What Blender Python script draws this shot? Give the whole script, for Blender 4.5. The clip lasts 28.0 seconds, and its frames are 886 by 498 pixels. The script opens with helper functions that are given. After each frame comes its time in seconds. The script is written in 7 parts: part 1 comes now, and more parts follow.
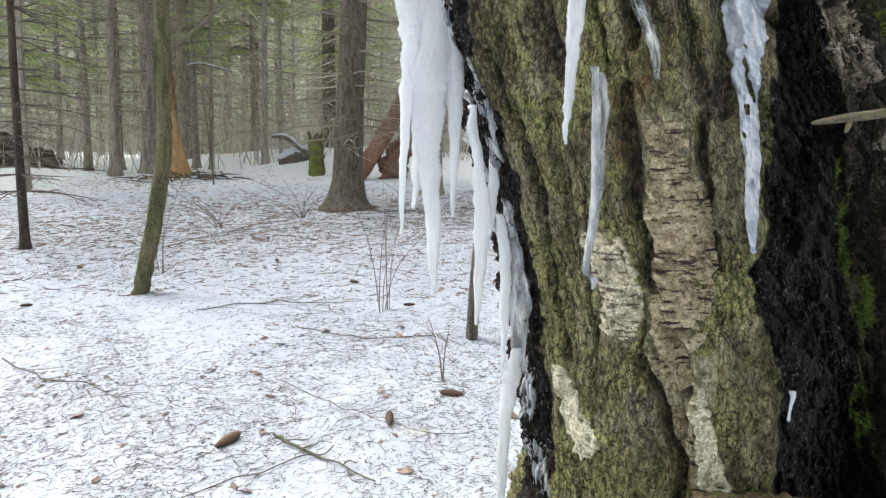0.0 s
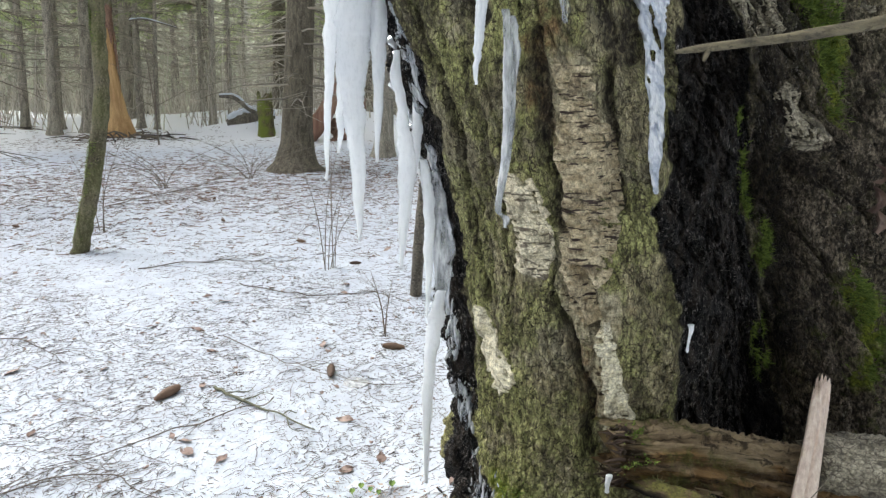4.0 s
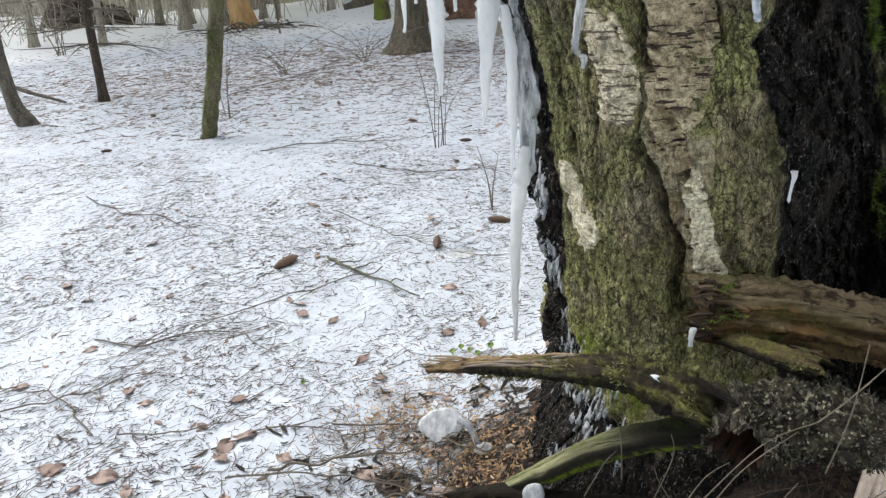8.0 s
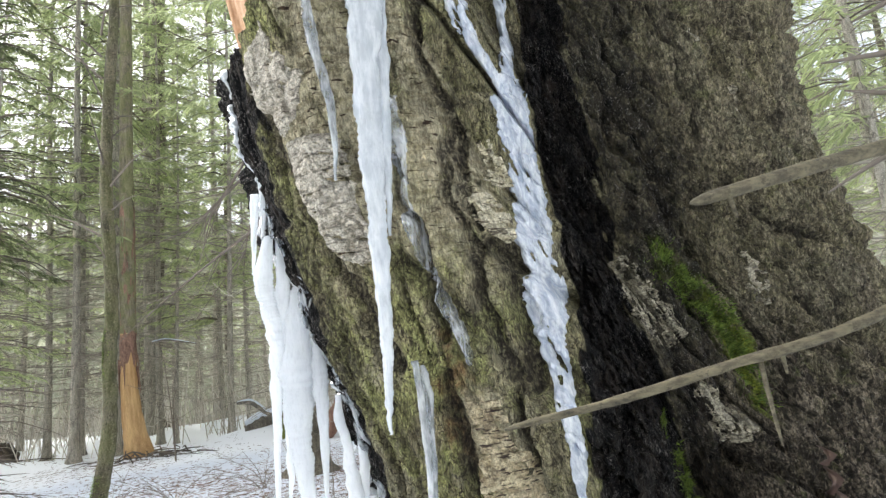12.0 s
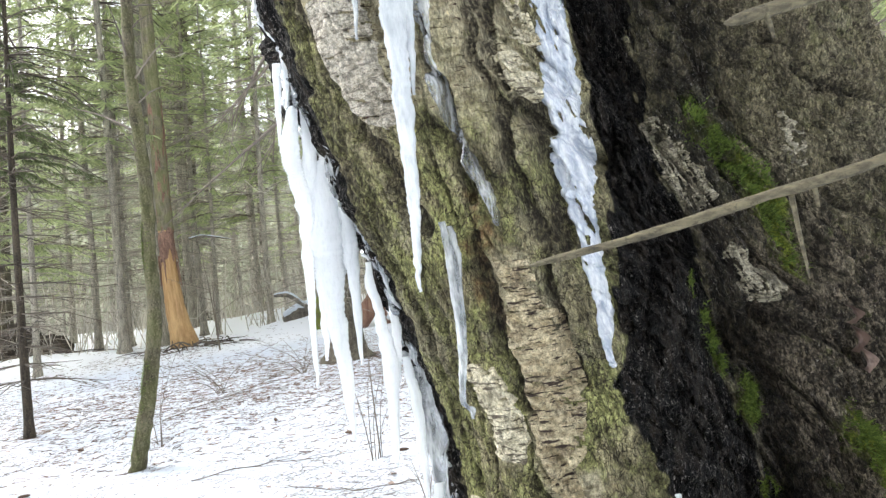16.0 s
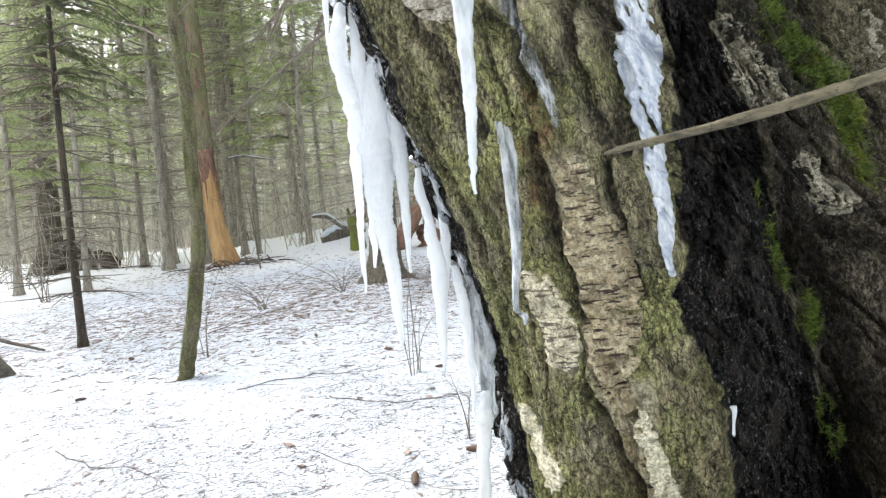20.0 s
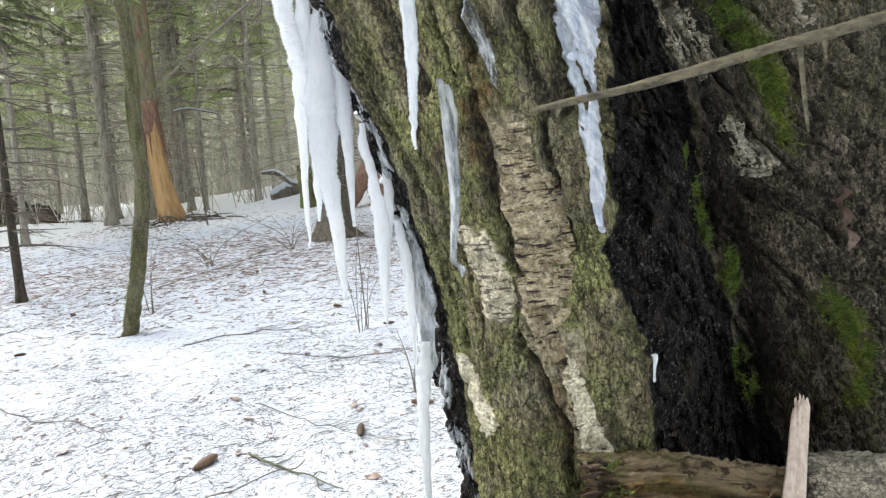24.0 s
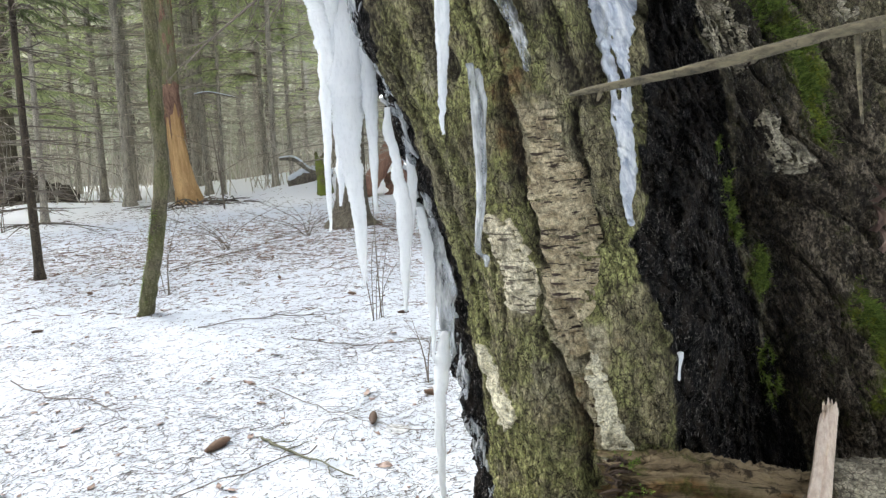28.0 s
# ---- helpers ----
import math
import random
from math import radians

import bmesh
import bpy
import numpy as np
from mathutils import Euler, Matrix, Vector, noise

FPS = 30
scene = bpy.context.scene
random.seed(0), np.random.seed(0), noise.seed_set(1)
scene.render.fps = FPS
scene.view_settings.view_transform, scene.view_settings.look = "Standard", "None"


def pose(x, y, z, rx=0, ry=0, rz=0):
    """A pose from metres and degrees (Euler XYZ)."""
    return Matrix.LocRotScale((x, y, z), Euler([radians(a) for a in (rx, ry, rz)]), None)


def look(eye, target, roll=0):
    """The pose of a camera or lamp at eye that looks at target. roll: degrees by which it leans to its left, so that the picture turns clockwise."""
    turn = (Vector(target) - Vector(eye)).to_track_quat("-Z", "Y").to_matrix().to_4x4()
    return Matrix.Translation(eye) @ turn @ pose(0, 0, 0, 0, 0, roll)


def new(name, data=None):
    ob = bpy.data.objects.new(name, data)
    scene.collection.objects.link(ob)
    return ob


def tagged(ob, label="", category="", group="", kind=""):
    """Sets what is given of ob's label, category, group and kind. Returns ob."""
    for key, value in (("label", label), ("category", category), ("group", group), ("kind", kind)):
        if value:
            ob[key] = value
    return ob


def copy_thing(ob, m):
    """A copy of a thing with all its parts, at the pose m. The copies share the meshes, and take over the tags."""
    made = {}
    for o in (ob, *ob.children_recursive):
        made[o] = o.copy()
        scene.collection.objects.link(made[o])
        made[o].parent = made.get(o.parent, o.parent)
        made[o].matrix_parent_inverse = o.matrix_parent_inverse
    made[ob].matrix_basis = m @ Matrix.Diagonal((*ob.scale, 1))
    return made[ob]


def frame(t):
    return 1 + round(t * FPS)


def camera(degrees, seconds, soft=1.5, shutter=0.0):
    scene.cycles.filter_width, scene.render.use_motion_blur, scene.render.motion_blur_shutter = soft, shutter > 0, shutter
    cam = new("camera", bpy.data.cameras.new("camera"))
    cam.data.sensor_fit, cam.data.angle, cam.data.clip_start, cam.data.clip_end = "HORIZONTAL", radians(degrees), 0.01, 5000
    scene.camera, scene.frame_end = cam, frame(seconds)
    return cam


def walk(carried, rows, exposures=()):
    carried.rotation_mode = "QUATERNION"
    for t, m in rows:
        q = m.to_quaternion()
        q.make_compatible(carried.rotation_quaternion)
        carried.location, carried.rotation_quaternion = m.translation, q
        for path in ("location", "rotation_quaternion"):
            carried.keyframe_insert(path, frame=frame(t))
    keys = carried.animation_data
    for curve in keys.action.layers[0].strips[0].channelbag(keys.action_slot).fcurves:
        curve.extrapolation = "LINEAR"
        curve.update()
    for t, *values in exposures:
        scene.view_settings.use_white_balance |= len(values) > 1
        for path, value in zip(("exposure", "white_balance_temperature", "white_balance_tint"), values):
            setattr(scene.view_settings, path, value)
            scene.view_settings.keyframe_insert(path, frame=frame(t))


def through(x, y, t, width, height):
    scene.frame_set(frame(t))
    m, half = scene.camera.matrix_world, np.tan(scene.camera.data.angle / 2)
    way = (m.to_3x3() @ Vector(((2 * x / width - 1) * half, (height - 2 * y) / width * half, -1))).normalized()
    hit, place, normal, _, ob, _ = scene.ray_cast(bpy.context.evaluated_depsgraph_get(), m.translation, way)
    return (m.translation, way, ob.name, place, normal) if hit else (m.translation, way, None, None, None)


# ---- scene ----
cam = camera(65.0, 28.0, soft=1.35)
# the snow slopes gently; the place is laid out on its plane and turned upright as a whole
SITE = pose(0, 0, 0, 4.5, -1.6, 0)
SKY, SUN = 0.15, 0.95
PATH = [
    (0, (0.177, 0.192, 1.215), (0.053, 2.148, 0.813), -0.8),
    (0.5, (0.173, 0.183, 1.217), (0.033, 2.136, 0.811), -0.8),
    (1, (0.174, 0.166, 1.22), (0.054, 2.12, 0.811), -0.1),
    (1.5, (0.172, 0.167, 1.214), (0.029, 2.11, 0.76), -0.3),
    (2, (0.178, 0.166, 1.205), (0.026, 2.108, 0.753), -0.7),
    (2.5, (0.198, 0.168, 1.195), (0.113, 2.11, 0.724), -0.5),
    (3, (0.212, 0.158, 1.194), (0.196, 2.107, 0.742), -0.5),
    (3.5, (0.222, 0.145, 1.189), (0.254, 2.088, 0.718), 0.2),
    (5.5, (0.325, 0.173, 1.166), (0.127, 2.087, 0.62), -1.4),
    (6, (0.344, 0.149, 1.183), (0.108, 2.07, 0.681), -2.4),
    (6.5, (0.333, 0.145, 1.167), (-0.008, 2.027, 0.584), -3.5),
    (7, (0.322, 0.155, 1.141), (-0.047, 1.982, 0.417), -4.8),
    (7.5, (0.321, 0.155, 1.13), (-0.049, 1.962, 0.357), -5.0),
    (8, (0.319, 0.159, 1.116), (-0.032, 1.96, 0.321), -4.3),
    (8.5, (0.323, 0.155, 1.106), (-0.012, 1.95, 0.289), -3.8),
    (9, (0.332, 0.166, 1.106), (-0.002, 1.956, 0.279), -4.1),
    (9.5, (0.344, 0.159, 1.118), (0.038, 1.979, 0.348), -4.1),
    (10, (0.36, 0.158, 1.153), (0.103, 2.039, 0.524), -4.3),
    (10.5, (0.362, 0.153, 1.185), (0.132, 2.079, 0.698), -3.9),
    (11, (0.366, 0.132, 1.225), (0.168, 2.109, 0.992), -3.8),
    (11.5, (0.389, 0.109, 1.264), (0.298, 2.106, 1.325), -5.5),
    (12, (0.415, 0.073, 1.289), (0.4, 2.054, 1.562), -7.1),
    (12.5, (0.439, 0.038, 1.299), (0.47, 2.004, 1.665), -7.9),
    (14.5, (0.434, 0.07, 1.254), (0.404, 2.067, 1.358), -7.3),
    (15, (0.421, 0.082, 1.241), (0.332, 2.079, 1.273), -7.2),
    (15.5, (0.414, 0.079, 1.236), (0.286, 2.074, 1.239), -7.6),
    (16, (0.413, 0.08, 1.231), (0.274, 2.075, 1.219), -7.9),
    (16.5, (0.41, 0.086, 1.224), (0.27, 2.08, 1.192), -7.4),
    (17, (0.413, 0.088, 1.217), (0.278, 2.083, 1.158), -7.6),
    (17.5, (0.414, 0.093, 1.209), (0.274, 2.087, 1.125), -7.9),
    (18, (0.405, 0.105, 1.204), (0.226, 2.094, 1.091), -8.1),
    (18.5, (0.392, 0.119, 1.198), (0.181, 2.1, 1.016), -7.7),
    (19, (0.388, 0.126, 1.192), (0.177, 2.104, 0.98), -7.7),
    (19.5, (0.381, 0.124, 1.192), (0.146, 2.097, 0.962), -7.9),
    (20, (0.375, 0.11, 1.196), (0.109, 2.081, 0.986), -7.1),
    (20.5, (0.365, 0.109, 1.198), (0.086, 2.078, 0.98), -6.2),
    (21, (0.367, 0.107, 1.196), (0.098, 2.075, 0.961), -5.3),
    (21.5, (0.39, 0.103, 1.185), (0.197, 2.073, 0.901), -5.6),
    (23.5, (0.401, 0.08, 1.186), (0.263, 2.047, 0.851), -5.7),
    (24, (0.398, 0.072, 1.188), (0.257, 2.038, 0.85), -5.8),
    (24.5, (0.4, 0.072, 1.186), (0.265, 2.033, 0.814), -5.4),
    (25, (0.394, 0.099, 1.173), (0.237, 2.054, 0.786), -5.3),
    (25.5, (0.386, 0.093, 1.175), (0.209, 2.047, 0.786), -5.0),
    (26, (0.375, 0.11, 1.175), (0.167, 2.061, 0.789), -4.6),
    (26.5, (0.376, 0.109, 1.178), (0.167, 2.059, 0.785), -4.8),
    (27, (0.386, 0.097, 1.176), (0.194, 2.057, 0.824), -5.2),
    (27.5, (0.381, 0.103, 1.175), (0.198, 2.063, 0.823), -5.0),
    (28, (0.379, 0.093, 1.18), (0.196, 2.052, 0.821), -4.2),
]
walk(cam, [(t, SITE @ look(eye, target, roll)) for t, eye, target, roll in PATH],
     exposures=((0, 1.18), (6, 1.11), (9, 0.97), (11, 1.30), (12.5, 1.70), (14.5, 1.80), (17, 1.86), (21.5, 1.55), (24, 1.45), (28, 1.38)))

# ---------------------------------------------------------------- world and light
world = bpy.data.worlds.new("overcast_sky")
scene.world = world
world.use_nodes = True
wn = world.node_tree
wn.nodes.clear()
w_out = wn.nodes.new("ShaderNodeOutputWorld")
w_bg = wn.nodes.new("ShaderNodeBackground")
w_sky = wn.nodes.new("ShaderNodeTexSky")
w_sky.sky_type = "NISHITA"
w_sky.sun_disc = False
w_sky.sun_elevation = radians(52)
w_sky.sun_rotation = radians(-59)
w_sky.air_density = 1.0
w_sky.dust_density = 4.0
w_hsv = wn.nodes.new("ShaderNodeHueSaturation")
w_hsv.inputs["Saturation"].default_value = 0.40
w_bg.inputs["Strength"].default_value = SKY
wn.links.new(w_sky.outputs[0], w_hsv.inputs["Color"])
wn.links.new(w_hsv.outputs[0], w_bg.inputs["Color"])
wn.links.new(w_bg.outputs[0], w_out.inputs["Surface"])
sun_data = bpy.data.lights.new("sun", "SUN")
sun_data.energy = SUN
sun_data.angle = radians(40)
sun_data.color = (0.94, 1.0, 1.0)
sun = new("sun", sun_data)
sun.matrix_world = look((-5, 3, 8), (0, 0, 0))

# ---------------------------------------------------------------- small tools


def hash3(ix, iy, iz, seed):
    h = (ix * 374761393 + iy * 668265263 + iz * 2147483647 + seed * 1274126177) & 0xFFFFFFFF
    h = ((h ^ (h >> 13)) * 1274126177) & 0xFFFFFFFF
    return ((h ^ (h >> 16)) & 0xFFFFFF) / float(0xFFFFFF)


def vnoise(x, y, z, seed=0):
    """Smooth value noise, -1 to 1, on arrays."""
    x, y, z = np.broadcast_arrays(np.asarray(x, float), np.asarray(y, float), np.asarray(z, float))
    ix, iy, iz = np.floor(x).astype(np.int64), np.floor(y).astype(np.int64), np.floor(z).astype(np.int64)
    fx, fy, fz = x - ix, y - iy, z - iz
    fx, fy, fz = (f * f * (3 - 2 * f) for f in (fx, fy, fz))
    total = 0
    for dx in (0, 1):
        for dy in (0, 1):
            for dz in (0, 1):
                weight = (fx if dx else 1 - fx) * (fy if dy else 1 - fy) * (fz if dz else 1 - fz)
                total = total + weight * hash3(ix + dx, iy + dy, iz + dz, seed)
    return total * 2 - 1


def fbm(x, y, z, seed=0, octaves=3, gain=0.5):
    total, amp = 0, 1.0
    for k in range(octaves):
        total = total + amp * vnoise(x * 2 ** k, y * 2 ** k, z * 2 ** k, seed + 17 * k)
        amp *= gain
    return total


def step(x, a, b):
    u = np.clip((np.asarray(x, float) - a) / (b - a), 0, 1)
    return u * u * (3 - 2 * u)


def mesh_of(name, verts, faces, material, smooth=True):
    me = bpy.data.meshes.new(name)
    me.from_pydata([tuple(v) for v in np.asarray(verts, float).reshape(-1, 3)], [], [tuple(int(i) for i in f) for f in faces])
    me.materials.append(material)
    if smooth:
        me.polygons.foreach_set("use_smooth", [True] * len(me.polygons))
    me.update()
    return me


def grid_mesh(name, P, material, wrap=False, keep=None):
    """A mesh from a grid of places P[rows, columns, 3]; keep: which cells to make."""
    rows, cols = P.shape[:2]
    idx = np.arange(rows * cols).reshape(rows, cols)
    nxt = np.roll(idx, -1, 1) if wrap else idx[:, 1:]
    a = idx if wrap else idx[:, :-1]
    quads = np.stack([a[:-1], nxt[:-1], nxt[1:], a[1:]], -1)
    quads = quads[keep] if keep is not None else quads.reshape(-1, 4)
    me = bpy.data.meshes.new(name)
    used, inv = np.unique(quads, return_inverse=True)
    V = P.reshape(-1, 3)[used]
    Q = inv.reshape(-1, 4)
    me.vertices.add(len(V))
    me.vertices.foreach_set("co", V.astype(np.float32).ravel())
    me.loops.add(Q.size)
    me.loops.foreach_set("vertex_index", Q.ravel().astype(np.int32))
    me.polygons.add(len(Q))
    me.polygons.foreach_set("loop_start", np.arange(0, Q.size, 4, dtype=np.int32))
    me.polygons.foreach_set("use_smooth", np.ones(len(Q), dtype=bool))
    me.update(calc_edges=True)
    me.validate()
    me.materials.append(material)
    return me, used


def thing(name, label, category, group="", kind="", at=(0, 0, 0)):
    ob = new(name)
    ob.location = at
    ob.empty_display_size = 0.05
    return tagged(ob, label, category, group, kind)


def part(name, me, parent=None, label=""):
    ob = new(name, me)
    if parent is not None:
        ob.parent = parent
        if parent.type == "EMPTY":
            ob.matrix_parent_inverse = Matrix.Translation(-Vector(parent.location))
    return tagged(ob, label)


def curve_points(points, n):
    """n places along a smooth line through the points, and the line's parameter."""
    p = np.asarray(points, float)
    m = len(p)
    t = np.linspace(0, m - 1, n)
    i = np.clip(t.astype(int), 0, m - 2)
    u = (t - i)[:, None]
    p0, p1, p2, p3 = p[np.clip(i - 1, 0, m - 1)], p[i], p[i + 1], p[np.clip(i + 2, 0, m - 1)]
    q = 0.5 * (2 * p1 + (p2 - p0) * u + (2 * p0 - 5 * p1 + 4 * p2 - p3) * u * u + (3 * p1 - p0 - 3 * p2 + p3) * u ** 3)
    return q, t / (m - 1)


def tube(points, radii, sides=8, n=None, rough=0.0, scale=20.0, seed=0, flat=1.0, close=True):
    """Vertices and faces of a tapered, uneven rod along the points."""
    n = n or max(2, len(points))
    P, u = curve_points(points, n)
    R = np.interp(u, np.linspace(0, 1, len(radii)), radii)
    T = np.gradient(P, axis=0)
    T /= np.linalg.norm(T, axis=1)[:, None] + 1e-9
    ref = np.array([0.3, 0.2, 1.0]) if abs(T[len(T) // 2][2]) < 0.8 else np.array([1.0, 0.25, 0.1])
    A = np.cross(T, ref)
    A /= np.linalg.norm(A, axis=1)[:, None]
    B = np.cross(T, A)
    ang = np.linspace(0, 2 * np.pi, sides, endpoint=False)
    V = P[:, None] + R[:, None, None] * (np.cos(ang)[None, :, None] * A[:, None] + flat * np.sin(ang)[None, :, None] * B[:, None])
    if rough:
        d = fbm(V[..., 0] * scale, V[..., 1] * scale, V[..., 2] * scale, seed, 2)
        V = P[:, None] + (V - P[:, None]) * (1 + rough * d)[..., None]
    idx = np.arange(n * sides).reshape(n, sides)
    nx = np.roll(idx, -1, 1)
    F = np.stack([idx[:-1], nx[:-1], nx[1:], idx[1:]], -1).reshape(-1, 4).tolist()
    if close:
        F.append(idx[0][::-1].tolist())
        F.append(idx[-1].tolist())
    return V.reshape(-1, 3), F


class Bag:
    """Collects pieces into one mesh."""

    def __init__(self):
        self.v, self.f, self.n = [], [], 0

    def add(self, v, f):
        self.v.append(np.asarray(v, float).reshape(-1, 3))
        self.f.extend([[i + self.n for i in face] for face in f])
        self.n += len(self.v[-1])

    def mesh(self, name, material, smooth=True):
        return mesh_of(name, np.concatenate(self.v), self.f, material, smooth)


# ---------------------------------------------------------------- materials


class Nodes:
    """A short hand for node materials."""

    def __init__(self, name):
        self.mat = bpy.data.materials.new(name)
        self.mat.use_nodes = True
        self.t = self.mat.node_tree
        self.t.nodes.clear()
        self.out = self.t.nodes.new("ShaderNodeOutputMaterial")
        self.bsdf = self.t.nodes.new("ShaderNodeBsdfPrincipled")
        self.t.links.new(self.bsdf.outputs[0], self.out.inputs["Surface"])
        self.co = self.t.nodes.new("ShaderNodeTexCoord").outputs["Object"]

    def link(self, a, b):
        self.t.links.new(a, b)

    def put(self, socket, value):
        if hasattr(value, "links"):
            self.link(value, socket)
        else:
            socket.default_value = value

    def mapping(self, scale, co=None, turn=(0, 0, 0)):
        m = self.t.nodes.new("ShaderNodeMapping")
        m.inputs["Scale"].default_value = scale
        m.inputs["Rotation"].default_value = turn
        self.link(co or self.co, m.inputs["Vector"])
        return m.outputs[0]

    def noise(self, scale, detail=3.0, rough=0.55, co=None, distort=0.0):
        n = self.t.nodes.new("ShaderNodeTexNoise")
        n.inputs["Scale"].default_value = scale
        n.inputs["Detail"].default_value = detail
        n.inputs["Roughness"].default_value = rough
        n.inputs["Distortion"].default_value = distort
        self.link(co or self.co, n.inputs["Vector"])
        return n.outputs["Fac"]

    def voronoi(self, scale, co=None, feature="F1"):
        n = self.t.nodes.new("ShaderNodeTexVoronoi")
        n.feature = feature
        n.inputs["Scale"].default_value = scale
        self.link(co or self.co, n.inputs["Vector"])
        return n.outputs["Distance"]

    def ramp(self, fac, a, b, lo=0.0, hi=1.0):
        m = self.t.nodes.new("ShaderNodeMapRange")
        m.interpolation_type = "SMOOTHSTEP"
        for k, v in zip(("From Min", "From Max", "To Min", "To Max"), (a, b, lo, hi)):
            m.inputs[k].default_value = v
        self.link(fac, m.inputs["Value"])
        return m.outputs["Result"]

    def math(self, op, a, b=0.0):
        m = self.t.nodes.new("ShaderNodeMath")
        m.operation = op
        m.use_clamp = op not in ("MULTIPLY_ADD",)
        self.put(m.inputs[0], a)
        self.put(m.inputs[1], b)
        return m.outputs[0]

    def mix(self, fac, a, b):
        m = self.t.nodes.new("ShaderNodeMix")
        m.data_type = "RGBA"
        self.put(m.inputs["Factor"], fac)
        for s, v in ((m.inputs[6], a), (m.inputs[7], b)):
            self.put(s, v if hasattr(v, "links") else (*v, 1))
        return m.outputs[2]

    def tone(self, color, factor):
        m = self.t.nodes.new("ShaderNodeVectorMath")
        m.operation = "SCALE"
        self.link(color, m.inputs[0])
        self.link(factor, m.inputs["Scale"])
        return m.outputs[0]

    def attr(self, name):
        n = self.t.nodes.new("ShaderNodeAttribute")
        n.attribute_name = name
        s = self.t.nodes.new("ShaderNodeSeparateColor")
        self.link(n.outputs["Color"], s.inputs[0])
        return s.outputs[0], s.outputs[1], s.outputs[2], n.outputs["Alpha"]

    def random(self):
        return self.t.nodes.new("ShaderNodeObjectInfo").outputs["Random"]

    def island(self):
        return self.t.nodes.new("ShaderNodeNewGeometry").outputs["Random Per Island"]

    def finish(self, color, rough=0.8, bump=None, strength=0.5, distance=0.005, **inputs):
        self.put(self.bsdf.inputs["Base Color"], color if hasattr(color, "links") else (*color, 1))
        self.put(self.bsdf.inputs["Roughness"], rough)
        for k, v in inputs.items():
            self.put(self.bsdf.inputs[k.replace("_", " ")], v)
        if bump is not None:
            b = self.t.nodes.new("ShaderNodeBump")
            b.inputs["Strength"].default_value = strength
            b.inputs["Distance"].default_value = distance
            self.link(bump, b.inputs["Height"])
            self.link(b.outputs[0], self.bsdf.inputs["Normal"])
        return self.mat


def bark_trunk_material():
    n = Nodes("old_birch_bark")
    plate, char_shade, moss, rust = n.attr("mask_a")
    yellow, humus_shade, wood, furrow = n.attr("mask_b")
    grain = n.noise(26, 6, 0.7)
    fine = n.noise(190, 5, 0.75)
    warp = n.t.nodes.new("ShaderNodeVectorMath")
    warp.operation = "MULTIPLY_ADD"
    shake = n.t.nodes.new("ShaderNodeTexNoise")
    shake.inputs["Scale"].default_value = 45
    shake.inputs["Detail"].default_value = 4
    n.link(n.co, shake.inputs["Vector"])
    n.link(shake.outputs["Color"], warp.inputs[0])
    warp.inputs[1].default_value = (0.03, 0.03, 0.03)
    n.link(n.co, warp.inputs[2])
    net = n.voronoi(1.0, n.mapping((62, 62, 34), warp.outputs[0]), "DISTANCE_TO_EDGE")
    net2 = n.voronoi(1.0, n.mapping((170, 170, 95), warp.outputs[0]), "DISTANCE_TO_EDGE")
    crumb = n.noise(1.0, 6, 0.72, n.mapping((120, 120, 70)))
    flake = n.noise(1.0, 4, 0.75, n.mapping((300, 300, 140)))
    long = n.noise(1.0, 5, 0.65, n.mapping((30, 30, 7)))
    broad = n.noise(4.5, 5, 0.65)
    c = n.mix(n.ramp(long, 0.36, 0.62), (0.195, 0.17, 0.092), (0.43, 0.375, 0.215))
    c = n.mix(n.ramp(broad, 0.46, 0.60, 0, 0.6), c, (0.33, 0.305, 0.215))
    c = n.mix(n.ramp(flake, 0.56, 0.62, 0, 0.6), c, (0.52, 0.475, 0.345))
    lich = n.math("MULTIPLY", n.ramp(n.noise(7, 7, 0.68), 0.43, 0.54), n.ramp(crumb, 0.36, 0.52, 0.45, 1.0))
    lich = n.math("MULTIPLY", lich, n.math("ADD", n.math("MULTIPLY", yellow, 0.9), 0.20))
    c = n.mix(lich, c, n.mix(n.ramp(crumb, 0.36, 0.62), (0.20, 0.20, 0.055), (0.47, 0.47, 0.20)))
    c = n.mix(n.ramp(crumb, 0.34, 0.44, 0.45, 0), c, (0.075, 0.058, 0.034))
    # crackle lines carry the shade of their cavities as dark colour
    c = n.mix(n.math("MULTIPLY", n.ramp(net, 0.010, 0.050, 0.92, 0), n.ramp(grain, 0.34, 0.48)), c, (0.04, 0.03, 0.02))
    c = n.mix(n.ramp(n.noise(1.0, 6, 0.7, n.mapping((11, 11, 3.2))), 0.50, 0.66, 0, 0.6), c, (0.10, 0.085, 0.05))
    c = n.mix(n.ramp(net2, 0.02, 0.10, 0.5, 0), c, (0.05, 0.038, 0.023))
    gouge = n.noise(1.0, 5, 0.68, n.mapping((40, 40, 11)))
    c = n.mix(n.ramp(gouge, 0.33, 0.39, 0.8, 0), c, (0.035, 0.026, 0.017))
    c = n.mix(n.math("MULTIPLY", rust, n.ramp(grain, 0.35, 0.6, 0, 0.65)), c, n.mix(n.ramp(flake, 0.4, 0.6), (0.16, 0.075, 0.03), (0.42, 0.25, 0.115)))
    dash = n.ramp(n.noise(1.0, 3, 0.6, n.mapping((26, 26, 140))), 0.61, 0.65)
    peel = n.mix(n.ramp(n.noise(1.0, 6, 0.7, n.mapping((30, 30, 80))), 0.35, 0.62), (0.29, 0.24, 0.145), (0.56, 0.495, 0.335))
    peel = n.mix(dash, peel, (0.06, 0.036, 0.022))
    c = n.mix(n.math("MULTIPLY", plate, n.ramp(grain, 0.3, 0.44)), c, peel)
